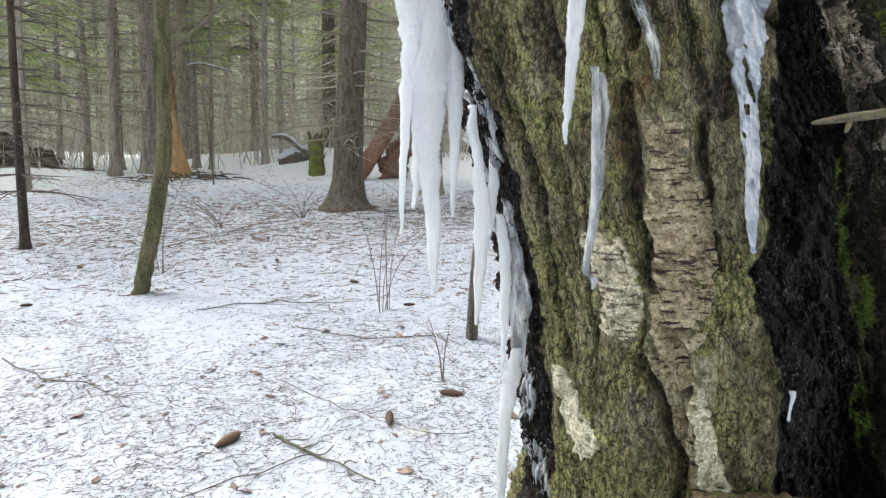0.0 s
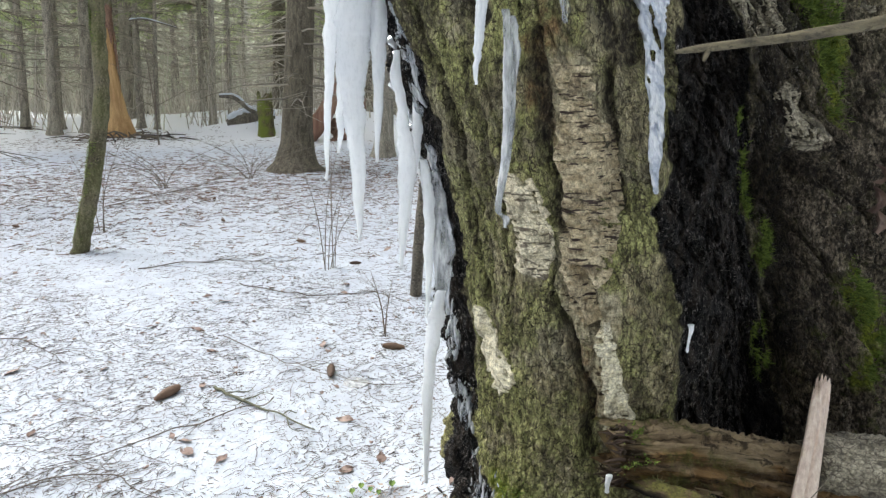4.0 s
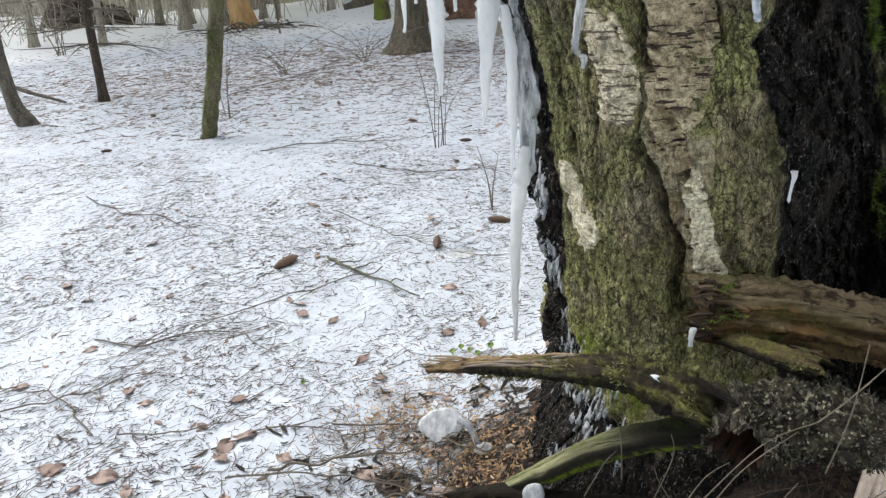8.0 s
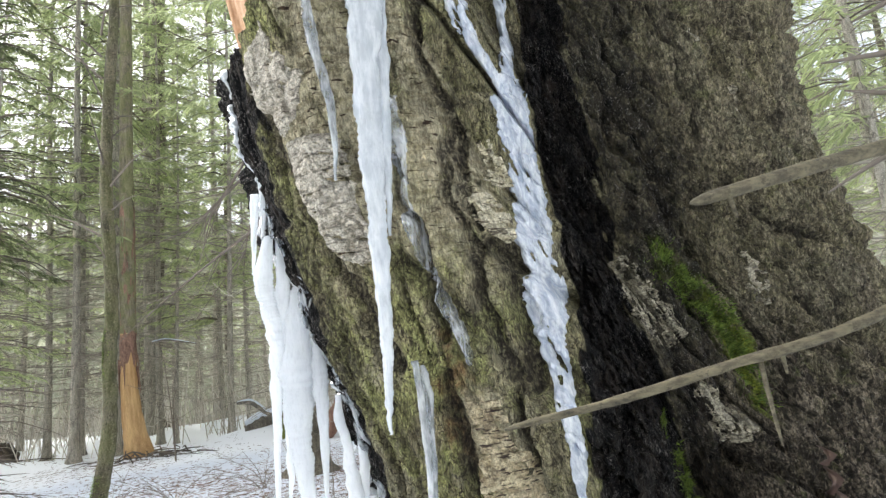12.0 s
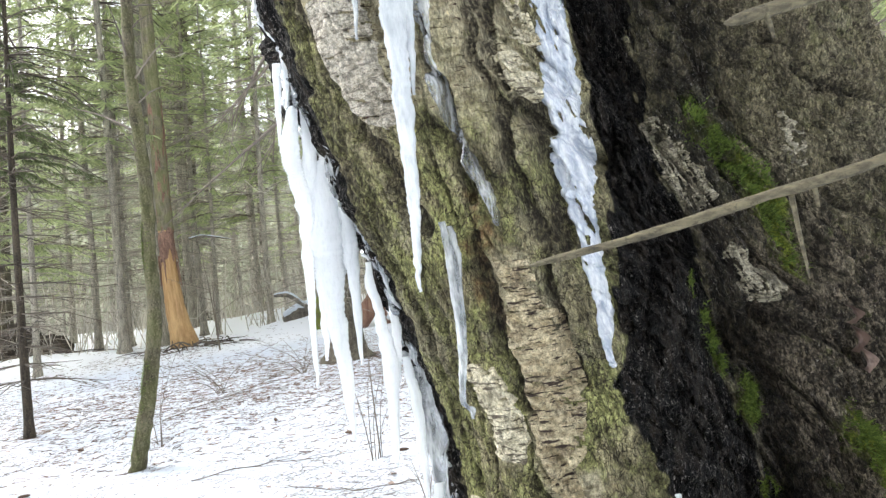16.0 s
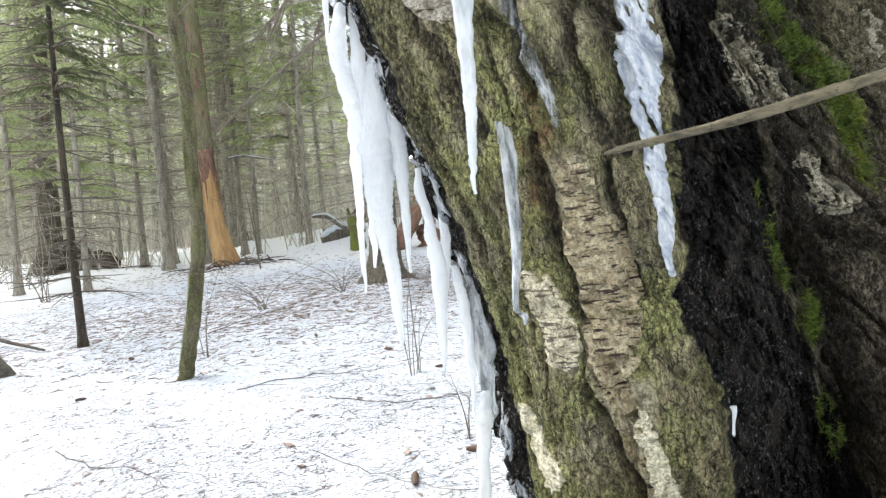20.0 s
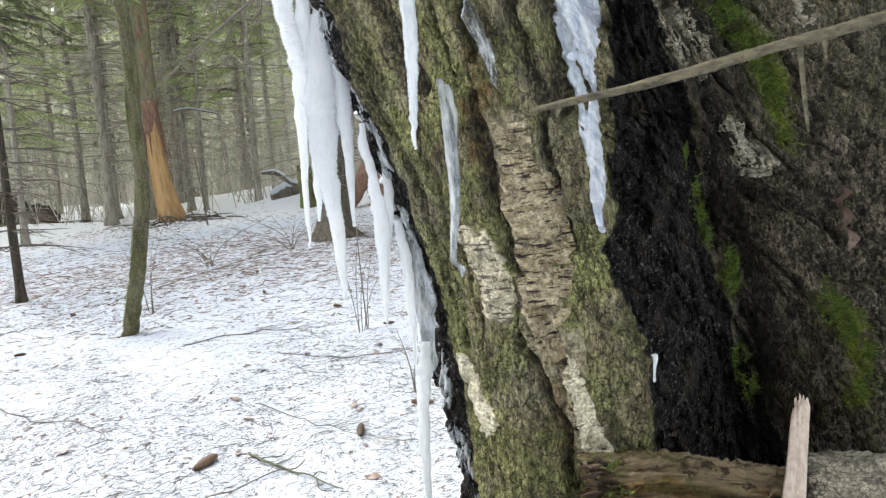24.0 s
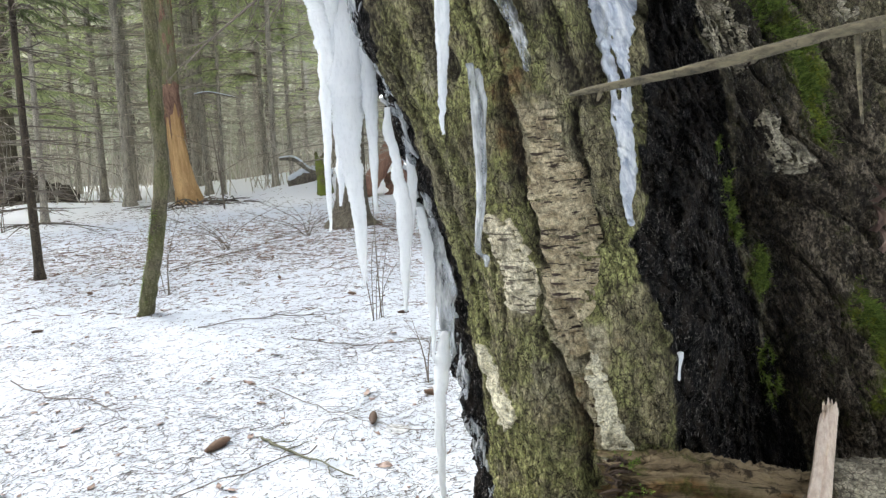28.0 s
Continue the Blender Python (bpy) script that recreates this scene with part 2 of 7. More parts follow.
    dirt = n.mix(n.ramp(crumb, 0.40, 0.60), (0.045, 0.036, 0.027), (0.30, 0.245, 0.18))
    dirt = n.mix(n.ramp(n.noise(1.0, 5, 0.7, n.mapping((30, 30, 14))), 0.40, 0.50, 0.8, 0), dirt, (0.020, 0.015, 0.012))
    dirt = n.mix(n.ramp(n.noise(1.0, 5, 0.8, n.mapping((170, 170, 90))), 0.60, 0.64, 0, 0.85), dirt, (0.46, 0.42, 0.35))
    dirt = n.mix(n.ramp(n.noise(16, 5, 0.7), 0.56, 0.66, 0, 0.7), dirt, n.mix(n.ramp(flake, 0.4, 0.6), (0.06, 0.075, 0.02), (0.17, 0.18, 0.06)))
    dirt = n.mix(n.ramp(n.noise(7, 5, 0.7), 0.60, 0.68, 0, 0.8), dirt, n.mix(n.ramp(crumb, 0.4, 0.55), (0.06, 0.05, 0.04), (0.36, 0.32, 0.25)))
    dirt = n.mix(n.ramp(net2, 0.015, 0.08, 0.5, 0), dirt, (0.02, 0.015, 0.011))
    c = n.mix(n.math("MULTIPLY", humus_shade, n.ramp(grain, 0.25, 0.5, 0.6, 1.0)), c, dirt)
    c = n.mix(n.math("MULTIPLY", furrow, n.ramp(crumb, 0.62, 0.42, 0.5, 1.0)), c, (0.024, 0.018, 0.013))
    grit = n.noise(1.0, 8, 0.85, n.mapping((160, 160, 60)))
    scale2 = n.noise(1.0, 6, 0.7, n.mapping((60, 60, 24)))
    c = n.tone(c, n.ramp(grit, 0.38, 0.62, 0.46, 1.55))
    c = n.tone(c, n.ramp(scale2, 0.36, 0.60, 0.72, 1.2))
    c = n.tone(c, n.ramp(n.noise(2.2, 3, 0.5), 0.3, 0.7, 0.80, 1.08))
    mossy = n.mix(n.ramp(fine, 0.3, 0.7), (0.06, 0.08, 0.012), (0.32, 0.37, 0.05))
    c = n.mix(n.math("MULTIPLY", moss, n.ramp(grain, 0.40, 0.52)), c, mossy)
    black = n.mix(n.ramp(n.noise(1.0, 6, 0.75, n.mapping((46, 46, 13))), 0.46, 0.64), (0.003, 0.0028, 0.0028), (0.034, 0.026, 0.02))
    # pale speckle, increased to imitate glints on the wet black surface
    black = n.mix(n.math("MULTIPLY", n.ramp(n.noise(1.0, 5, 0.85, n.mapping((190, 190, 90))), 0.57, 0.61), n.ramp(n.noise(9, 4, 0.6), 0.38, 0.58, 0.35, 1.0)), black, (0.34, 0.31, 0.285))
    burnt = n.math("ADD", char_shade, n.math("MULTIPLY", n.ramp(grain, 0.3, 0.7, 0, 0.35), char_shade))
    c = n.mix(n.ramp(burnt, 0.35, 0.75), c, black)
    streak = n.noise(1.0, 5, 0.7, n.mapping((90, 90, 5)))
    fresh = n.mix(n.ramp(streak, 0.3, 0.7), (0.62, 0.33, 0.17), (0.82, 0.55, 0.36))
    c = n.mix(wood, c, fresh)
    height = n.math("ADD", n.math("MULTIPLY", crumb, 0.45), n.math("ADD", n.math("MULTIPLY", gouge, 0.4), n.math("MULTIPLY", flake, 0.1)))
    height = n.math("ADD", height, n.math("MULTIPLY", n.ramp(net, 0.0, 0.10), 0.12))
    return n.finish(c, n.ramp(char_shade, 0.3, 0.8, 0.9, 0.55), height, 1.0, 0.02, Specular_IOR_Level=n.ramp(char_shade, 0.3, 0.8, 0.25, 0.13))


def peel_material(name, low, high, dashes=1.0, net=0.0):
    n = Nodes(name)
    dash = n.ramp(n.noise(1.0, 3, 0.6, n.mapping((22, 22, 165))), 0.585, 0.62, 0, dashes)
    tone = n.noise(1.0, 6, 0.7, n.mapping((28, 28, 75)))
    fine = n.noise(170, 5, 0.75)
    c = n.mix(n.ramp(tone, 0.34, 0.64), low, high)
    c = n.mix(n.ramp(n.noise(32, 5, 0.7), 0.5, 0.64, 0, 0.85), c, tuple(0.5 * v for v in low))
    c = n.mix(n.ramp(fine, 0.34, 0.46, 0.7, 0), c, (0.05, 0.038, 0.026))
    c = n.tone(c, n.ramp(n.noise(150, 8, 0.85), 0.38, 0.62, 0.5, 1.4))
    c = n.mix(dash, c, (0.05, 0.03, 0.02))
    height = n.math("ADD", tone, n.math("MULTIPLY", fine, 0.5))
    if net:
        warp = n.mapping((1, 1, 1.6))
        cells = n.math("ADD", n.voronoi(70, warp, "DISTANCE_TO_EDGE"), n.ramp(n.noise(60, 4, 0.7), 0.3, 0.7, 0, 0.12))
        c = n.mix(n.ramp(cells, 0.05, 0.15, net * 0.8, 0), c, (0.06, 0.045, 0.033))
        height = n.math("ADD", height, n.ramp(cells, 0.0, 0.15))
    return n.finish(c, 0.8, n.math("SUBTRACT", height, n.math("MULTIPLY", dash, 0.6)), 1.0, 0.008)


def moss_material():
    n = Nodes("green_moss")
    c = n.mix(n.island(), (0.06, 0.10, 0.014), (0.25, 0.33, 0.06))
    return n.finish(c, 0.9)


def ice_material(name, tint, through, rough=0.16, milky=0.0, veins=0.22):
    """Ice: clear where cloud is thin; milky ice lets the light of the far side through."""
    n = Nodes(name)
    cloud = n.noise(1.0, 4, 0.6, n.mapping((70, 70, 16)))
    c = n.mix(n.ramp(cloud, 0.35, 0.7), tint, (0.95, 0.965, 0.98))
    lace = n.noise(1.0, 4, 0.65, n.mapping((210, 210, 60)))
    c = n.mix(n.ramp(lace, 0.36, 0.5, veins, 0), c, tuple(0.7 * v for v in tint))
    height = n.math("ADD", n.math("MULTIPLY", lace, 0.5), n.math("ADD", n.math("MULTIPLY", n.noise(75, 3, 0.6), 0.4), n.math("MULTIPLY", cloud, 0.2)))
    mat = n.finish(c, rough, height, 0.45, 0.005, Transmission_Weight=n.ramp(cloud, 0.3, 0.7, through, through * 0.6), IOR=1.31)
    if milky:
        glow = n.t.nodes.new("ShaderNodeBsdfTranslucent")
        n.link(c, glow.inputs["Color"])
        both = n.t.nodes.new("ShaderNodeMixShader")
        both.inputs[0].default_value = milky
        n.link(n.bsdf.outputs[0], both.inputs[1])
        n.link(glow.outputs[0], both.inputs[2])
        n.link(both.outputs[0], n.out.inputs["Surface"])
    return mat


def snow_material():
    n = Nodes("old_littered_snow")
    soil, litter, far_lit, _ = n.attr("mask_g")
    fine = n.noise(60, 5, 0.7)
    mid = n.noise(7, 5, 0.65)
    c = n.mix(n.ramp(mid, 0.3, 0.7), (0.525, 0.566, 0.635), (0.62, 0.668, 0.735))
    c = n.mix(n.ramp(n.noise(34, 6, 0.75), 0.54, 0.68, 0, 0.35), c, (0.56, 0.58, 0.62))
    c = n.mix(n.ramp(n.noise(1.0, 4, 0.7, n.mapping((190, 120, 150), turn=(0, 0, 0.8))), 0.62, 0.68, 0, 0.6), c, (0.30, 0.25, 0.21))
    # far snow painted brighter to replace light that the crowns keep off
    c = n.mix(far_lit, c, (0.86, 0.875, 0.90))
    strew = n.noise(1.0, 5, 0.75, n.mapping((34, 62, 40), turn=(0, 0, 0.5)))
    strew2 = n.noise(1.0, 5, 0.75, n.mapping((70, 26, 40), turn=(0, 0, 0.2)))
    spots = n.math("MAXIMUM", n.ramp(strew, 0.57, 0.64), n.ramp(strew2, 0.58, 0.65))
    spots = n.math("MULTIPLY", spots, litter)
    c = n.mix(spots, c, n.mix(fine, (0.10, 0.07, 0.045), (0.24, 0.17, 0.11)))
    # earth, darkened further for the shade beneath the log pile
    earth = n.mix(n.ramp(n.noise(55, 6, 0.8), 0.38, 0.66), (0.007, 0.005, 0.0035), (0.06, 0.038, 0.022))
    c = n.mix(n.ramp(n.math("ADD", soil, n.math("MULTIPLY", n.math("SUBTRACT", n.noise(14, 6, 0.75), 0.5), n.math("MULTIPLY", soil, 3.0))), 0.42, 0.58), c, earth)
    return n.finish(c, 0.7, n.math("ADD", n.math("MULTIPLY", fine, 0.4), n.noise(22, 4, 0.6)), 0.8, 0.015)


def bark_material(name, dark, light, green=0.0, scale=1.0, green_top=None):
    n = Nodes(name)
    long = n.noise(1.0, 5, 0.7, n.mapping((22 * scale, 22 * scale, 5 * scale)))
    fine = n.noise(90 * scale, 4, 0.7)
    c = n.mix(n.ramp(long, 0.3, 0.7), dark, light)
    c = n.mix(n.ramp(fine, 0.55, 0.66, 0, 0.7), c, tuple(min(1, 1.7 * v) for v in light))
    c = n.mix(n.ramp(fine, 0.36, 0.46, 0.8, 0), c, tuple(0.4 * v for v in dark))
    if green:
        c = n.mix(n.math("MULTIPLY", n.ramp(n.noise(5 * scale, 4, 0.6), 0.35, 0.6), green), c, (0.16, 0.195, 0.03))
    return n.finish(c, 0.9, n.math("ADD", long, n.math("MULTIPLY", fine, 0.4)), 1.0, 0.016 / scale ** 0.5)


def wood_material(name, dark, light, streaks=(40, 40, 4), turn=(0, 0, 0), rough=0.75, rot=0.0, specks=0.6):
    n = Nodes(name)
    s = n.noise(1.0, 5, 0.7, n.mapping(streaks, turn=turn))
    c = n.mix(n.ramp(s, 0.3, 0.7), dark, light)
    c = n.mix(n.ramp(n.noise(120, 5, 0.75), 0.36, 0.48, specks, 0), c, tuple(0.35 * v for v in dark))
    if rot:
        c = n.mix(n.ramp(n.noise(14, 5, 0.7), 0.5, 0.64, 0, rot), c, (0.03, 0.022, 0.014))
    return n.finish(c, rough, s, 0.6, 0.004)


def bole_material(name, dark, light, pale, stain, moss, crust=None):
    """Weathered wood whose grain follows the log; mask_l: worn pale wood, moss, wet stain with painted underside shade.
    """
    n = Nodes(name)
    at = n.t.nodes.new("ShaderNodeAttribute")
    at.attribute_name = "bole_co"
    co = at.outputs["Vector"]
    worn, green, wet_shaded, _ = n.attr("mask_l")
    fibre = n.noise(1.0, 5, 0.7, n.mapping((8, 150, 150), co))
    streak = n.noise(1.0, 5, 0.7, n.mapping((3, 48, 48), co))
    grit = n.noise(170, 5, 0.75, co)
    blot = n.noise(24, 5, 0.7, co)
    c = n.mix(n.ramp(streak, 0.34, 0.64), dark, light)
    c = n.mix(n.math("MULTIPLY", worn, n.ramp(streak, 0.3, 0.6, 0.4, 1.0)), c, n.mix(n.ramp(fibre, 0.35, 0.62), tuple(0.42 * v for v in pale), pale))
    c = n.mix(n.ramp(fibre, 0.34, 0.44, 0.85, 0), c, tuple(0.3 * v for v in dark))
    c = n.mix(n.ramp(blot, 0.53, 0.64, 0, stain), c, tuple(0.35 * v for v in dark))
    c = n.mix(n.math("MULTIPLY", green, n.ramp(n.noise(38, 5, 0.7, co), 0.42, 0.56)), c, n.mix(n.ramp(grit, 0.35, 0.65), tuple(0.3 * v for v in moss), moss))
    height = n.math("ADD", n.math("MULTIPLY", fibre, 0.6), n.math("MULTIPLY", grit, 0.4))
    if crust:
        scab = n.noise(1.0, 6, 0.78, n.mapping((95, 95, 95), co))
        c = n.mix(n.math("MULTIPLY", n.ramp(scab, 0.50, 0.58), n.math("MULTIPLY", n.math("SUBTRACT", 1.0, worn), n.ramp(n.noise(26, 4, 0.6, co), 0.42, 0.58, 0.15, 1.0))), c, n.mix(n.ramp(grit, 0.35, 0.62), tuple(0.3 * v for v in crust), crust))
        height = n.math("ADD", height, scab)
    # darkens damp wood, and paints the shade on undersides
    c = n.mix(n.math("MULTIPLY", wet_shaded, 0.8), c, tuple(0.3 * v for v in dark))
    return n.finish(c, 0.8, height, 1.0, 0.008, Specular_IOR_Level=0.2)


def leaf_material(name, a, b, rough=0.65):
    n = Nodes(name)
    c = n.mix(n.random(), a, b)
    c = n.mix(n.ramp(n.noise(70, 4, 0.7), 0.45, 0.7, 0, 0.6), c, tuple(0.45 * v for v in a))
    return n.finish(c, rough, n.noise(110, 3), 0.4, 0.002)


def strew_material(name, a, b, rough=0.85, skew=1.0):
    n = Nodes(name)
    return n.finish(n.mix(n.math("POWER", n.island(), skew), a, b), rough)


def foliage_material(name, a, b):
    n = Nodes(name)
    c = n.mix(n.island(), a, b)
    mat = n.finish(c, 0.8)
    glow = n.t.nodes.new("ShaderNodeBsdfTranslucent")
    n.link(c, glow.inputs["Color"])
    both = n.t.nodes.new("ShaderNodeMixShader")
    both.inputs[0].default_value = 0.58
    n.link(n.bsdf.outputs[0], both.inputs[1])
    n.link(glow.outputs[0], both.inputs[2])
    n.link(both.outputs[0], n.out.inputs["Surface"])
    return mat


M_TRUNK = bark_trunk_material()
M_PEEL = peel_material("pale_birch_peel", (0.48, 0.42, 0.28), (0.74, 0.67, 0.49), 0.8, 0.5)
M_CREAM = peel_material("smooth_cream_birch_peel", (0.60, 0.54, 0.37), (0.82, 0.76, 0.57), 0.25, 0.1)
M_TANPEEL = peel_material("tan_birch_peel", (0.36, 0.275, 0.16), (0.66, 0.565, 0.37))
M_PALEPEEL = peel_material("pale_rosy_birch_peel", (0.44, 0.385, 0.30), (0.70, 0.64, 0.53), 0.55)
M_CRACKED = peel_material("cracked_grey_bark_plate", (0.21, 0.185, 0.13), (0.49, 0.44, 0.325), 0.3, 1.0)
M_MOSS = moss_material()
M_ICE = ice_material("white_icicle_ice", (0.93, 0.95, 0.97), 0.12, 0.12, 0.42)
M_FRONTICE = ice_material("half_clear_icicle_ice", (0.78, 0.82, 0.86), 0.45, 0.1, 0.22)
M_CLEAR = ice_material("grey_clear_ice", (0.55, 0.58, 0.60), 0.8, 0.1)
M_TRICKLE = ice_material("dark_glassy_ice", (0.40, 0.42, 0.42), 0.95, 0.05)
M_CRUST = ice_material("bluish_ice_crust", (0.62, 0.68, 0.80), 0.4, 0.2)
M_GLAZE = ice_material("clear_ice_glaze", (0.74, 0.77, 0.81), 0.62, 0.08, 0.0, 0.05)
M_SPLASH = ice_material("frozen_splash_ice", (0.55, 0.59, 0.63), 0.8, 0.06)
M_SNOW = snow_material()
M_SPRUCE = bark_material("spruce_bark", (0.055, 0.046, 0.033), (0.185, 0.16, 0.115))
# bark of the thinner spruces, its grey raised to imitate haze
M_POLEBARK = bark_material("hazed_spruce_bark", (0.17, 0.152, 0.125), (0.46, 0.42, 0.345))
M_DARKBARK = bark_material("dark_brown_bark", (0.026, 0.02, 0.014), (0.10, 0.078, 0.055))
M_GREYBARK = bark_material("grey_brown_bark", (0.07, 0.062, 0.05), (0.20, 0.175, 0.14))
M_MOSSBARK = bark_material("mossy_young_bark", (0.04, 0.034, 0.02), (0.185, 0.16, 0.105), 0.22)
M_GREENSTUMP = bark_material("moss_covered_stump", (0.07, 0.06, 0.03), (0.16, 0.13, 0.07), 1.0)
M_SNAG = wood_material("bare_orange_snag_wood", (0.40, 0.225, 0.095), (0.66, 0.43, 0.20), (14, 14, 1.2))
M_SNAGBARK = bark_material("reddish_dead_bark", (0.11, 0.06, 0.042), (0.34, 0.20, 0.145))
M_SNAGTOP = bark_material("grey_dead_bark", (0.10, 0.085, 0.06), (0.28, 0.24, 0.17), 0.35)
M_REDLOG = wood_material("red_brown_fallen_wood", (0.15, 0.075, 0.05), (0.34, 0.19, 0.13), (12, 12, 2))
M_TWIG = strew_material("dry_twigs", (0.08, 0.065, 0.052), (0.25, 0.21, 0.17))
M_LITTER = strew_material("needle_litter", (0.022, 0.016, 0.012), (0.135, 0.09, 0.062))
M_FARLITTER = strew_material("brown_needle_carpet", (0.06, 0.037, 0.026), (0.25, 0.165, 0.12))
M_CHIPS = strew_material("wood_chips", (0.13, 0.062, 0.03), (0.60, 0.40, 0.21))
M_LEAF = leaf_material("brown_dead_leaf", (0.20, 0.13, 0.105), (0.43, 0.325, 0.275))
M_CONE = leaf_material("spruce_cone_scales", (0.10, 0.06, 0.04), (0.24, 0.15, 0.10))
# needle greens made lighter for the haze among the trees
M_NEEDLE = foliage_material("spruce_needles", (0.26, 0.31, 0.15), (0.54, 0.60, 0.31))
# far crowns: haze is painted into the pale needle colour
M_FARNEEDLE = foliage_material("hazed_far_needles", (0.36, 0.375, 0.27), (0.58, 0.59, 0.46))
M_DARKNEEDLE = foliage_material("young_spruce_needles", (0.07, 0.085, 0.04), (0.20, 0.23, 0.11))
# undergrowth twigs, paled so that they read as haze
M_FARTWIG = strew_material("hazed_undergrowth", (0.30, 0.275, 0.23), (0.62, 0.575, 0.49))
# dead twigs with haze mixed into their grey
M_HAZETWIG = strew_material("hazed_dead_twigs", (0.17, 0.15, 0.12), (0.42, 0.375, 0.305))
M_BRUSH = strew_material("dark_brushwood", (0.05, 0.04, 0.032), (0.20, 0.165, 0.13))
M_SPROUT = leaf_material("fresh_green_leaf", (0.12, 0.22, 0.03), (0.2, 0.3, 0.05))
M_TORN = strew_material("torn_wood_fibres", (0.11, 0.075, 0.042), (0.33, 0.245, 0.145))
M_BURNT = strew_material("dark_rotten_splinters", (0.018, 0.012, 0.008), (0.07, 0.042, 0.026))
M_ROT = bole_material("rotten_brown_log_wood", (0.05, 0.028, 0.012), (0.25, 0.148, 0.06), pale=(0.36, 0.275, 0.165), stain=0.85, moss=(0.13, 0.13, 0.03))
M_OLDLOG = bole_material("dark_wet_branch", (0.009, 0.007, 0.005), (0.055, 0.042, 0.025), pale=(0.34, 0.23, 0.125), stain=0.4, moss=(0.19, 0.18, 0.05))
M_CRUSTLOG = bole_material("lichen_crusted_log_bark", (0.010, 0.008, 0.006), (0.065, 0.052, 0.038), pale=(0.06, 0.026, 0.017), stain=0.5, moss=(0.13, 0.12, 0.05), crust=(0.31, 0.295, 0.21))
M_MOSSLOG = bole_material("mossy_branch", (0.014, 0.012, 0.008), (0.05, 0.045, 0.027), pale=(0.37, 0.36, 0.20), stain=0.15, moss=(0.20, 0.29, 0.02))
M_STICK = strew_material("lichened_stick", (0.075, 0.075, 0.048), (0.18, 0.18, 0.12))
M_SPLINT = wood_material("fresh_split_wood", (0.64, 0.49, 0.385), (0.87, 0.74, 0.62), (110, 110, 4), rough=0.6, specks=0.12)
M_STALK = strew_material("grey_dry_stalk", (0.085, 0.07, 0.05), (0.17, 0.145, 0.105))
M_ROD = wood_material("bare_grey_branch", (0.06, 0.05, 0.03), (0.19, 0.16, 0.095), (40, 120, 120))
M_LICHEN = strew_material("pale_lichen_flakes", (0.02, 0.017, 0.011), (0.30, 0.285, 0.20), skew=2.8)
# bark litter with the shade of the logs put into its colour
M_SHADELITTER = strew_material("shaded_bark_litter", (0.007, 0.005, 0.004), (0.085, 0.055, 0.035), skew=2.4)
M_TUFT = strew_material("yellow_green_lichen", (0.05, 0.05, 0.012), (0.27, 0.26, 0.10))
# far trunks: bark lightened in place of haze
M_FARBARK = bark_material("hazed_far_bark", (0.17, 0.15, 0.125), (0.36, 0.33, 0.285))

# ---------------------------------------------------------------- ground


def ground_height(x, y):
    x, y = np.asarray(x, float), np.asarray(y, float)
    d = np.hypot(x - 0.2, y - 1.5)
    near = np.exp(-(d / 14.0) ** 2)
    h = 0.018 * fbm(x * 1.3, y * 1.3, 0, 3, 3) * near + 0.006 * fbm(x * 9, y * 9, 0, 5, 2) * near
    h = h + 0.27 * np.exp(-((x - 0.95) ** 2 / 0.20 + (y - 1.25) ** 2 / 0.22))
    h = h + 0.10 * np.exp(-((x - 0.42) ** 2 / 0.05 + (y - 1.75) ** 2 / 0.12))
    for cx, cy, wx, wy, high in ((-3.0, 13.6, 1.4, 0.9, 0.30), (-1.0, 13.4, 1.3, 0.7, 0.26), (-8.6, 12.7, 1.9, 0.55, 0.20), (-7.3, 15.2, 1.2, 0.6, 0.22), (-10.6, 14.6, 1.5, 0.9, 0.35), (-5.2, 17.0, 1.6, 0.8, 0.20), (-2.6, 17.4, 1.8, 0.9, 0.28), (1.2, 15.5, 2.0, 1.0, 0.3)):
        h = h + high * np.exp(-((x - cx) / wx) ** 2 - ((y - cy) / wy) ** 2)
    soft = lambda v: np.log1p(np.exp(np.clip(v, -30, 30))) + np.clip(v - 30, 0, None)
    h = h - 0.0787 * (soft(y - 19.5) - soft(-4 - y)) - 0.028 * (soft(x - 6) - soft(-12 - x))
    h = h + 0.25 * step(d, 14, 40) * fbm(x * 0.15, y * 0.15, 0, 8, 2)
    return h


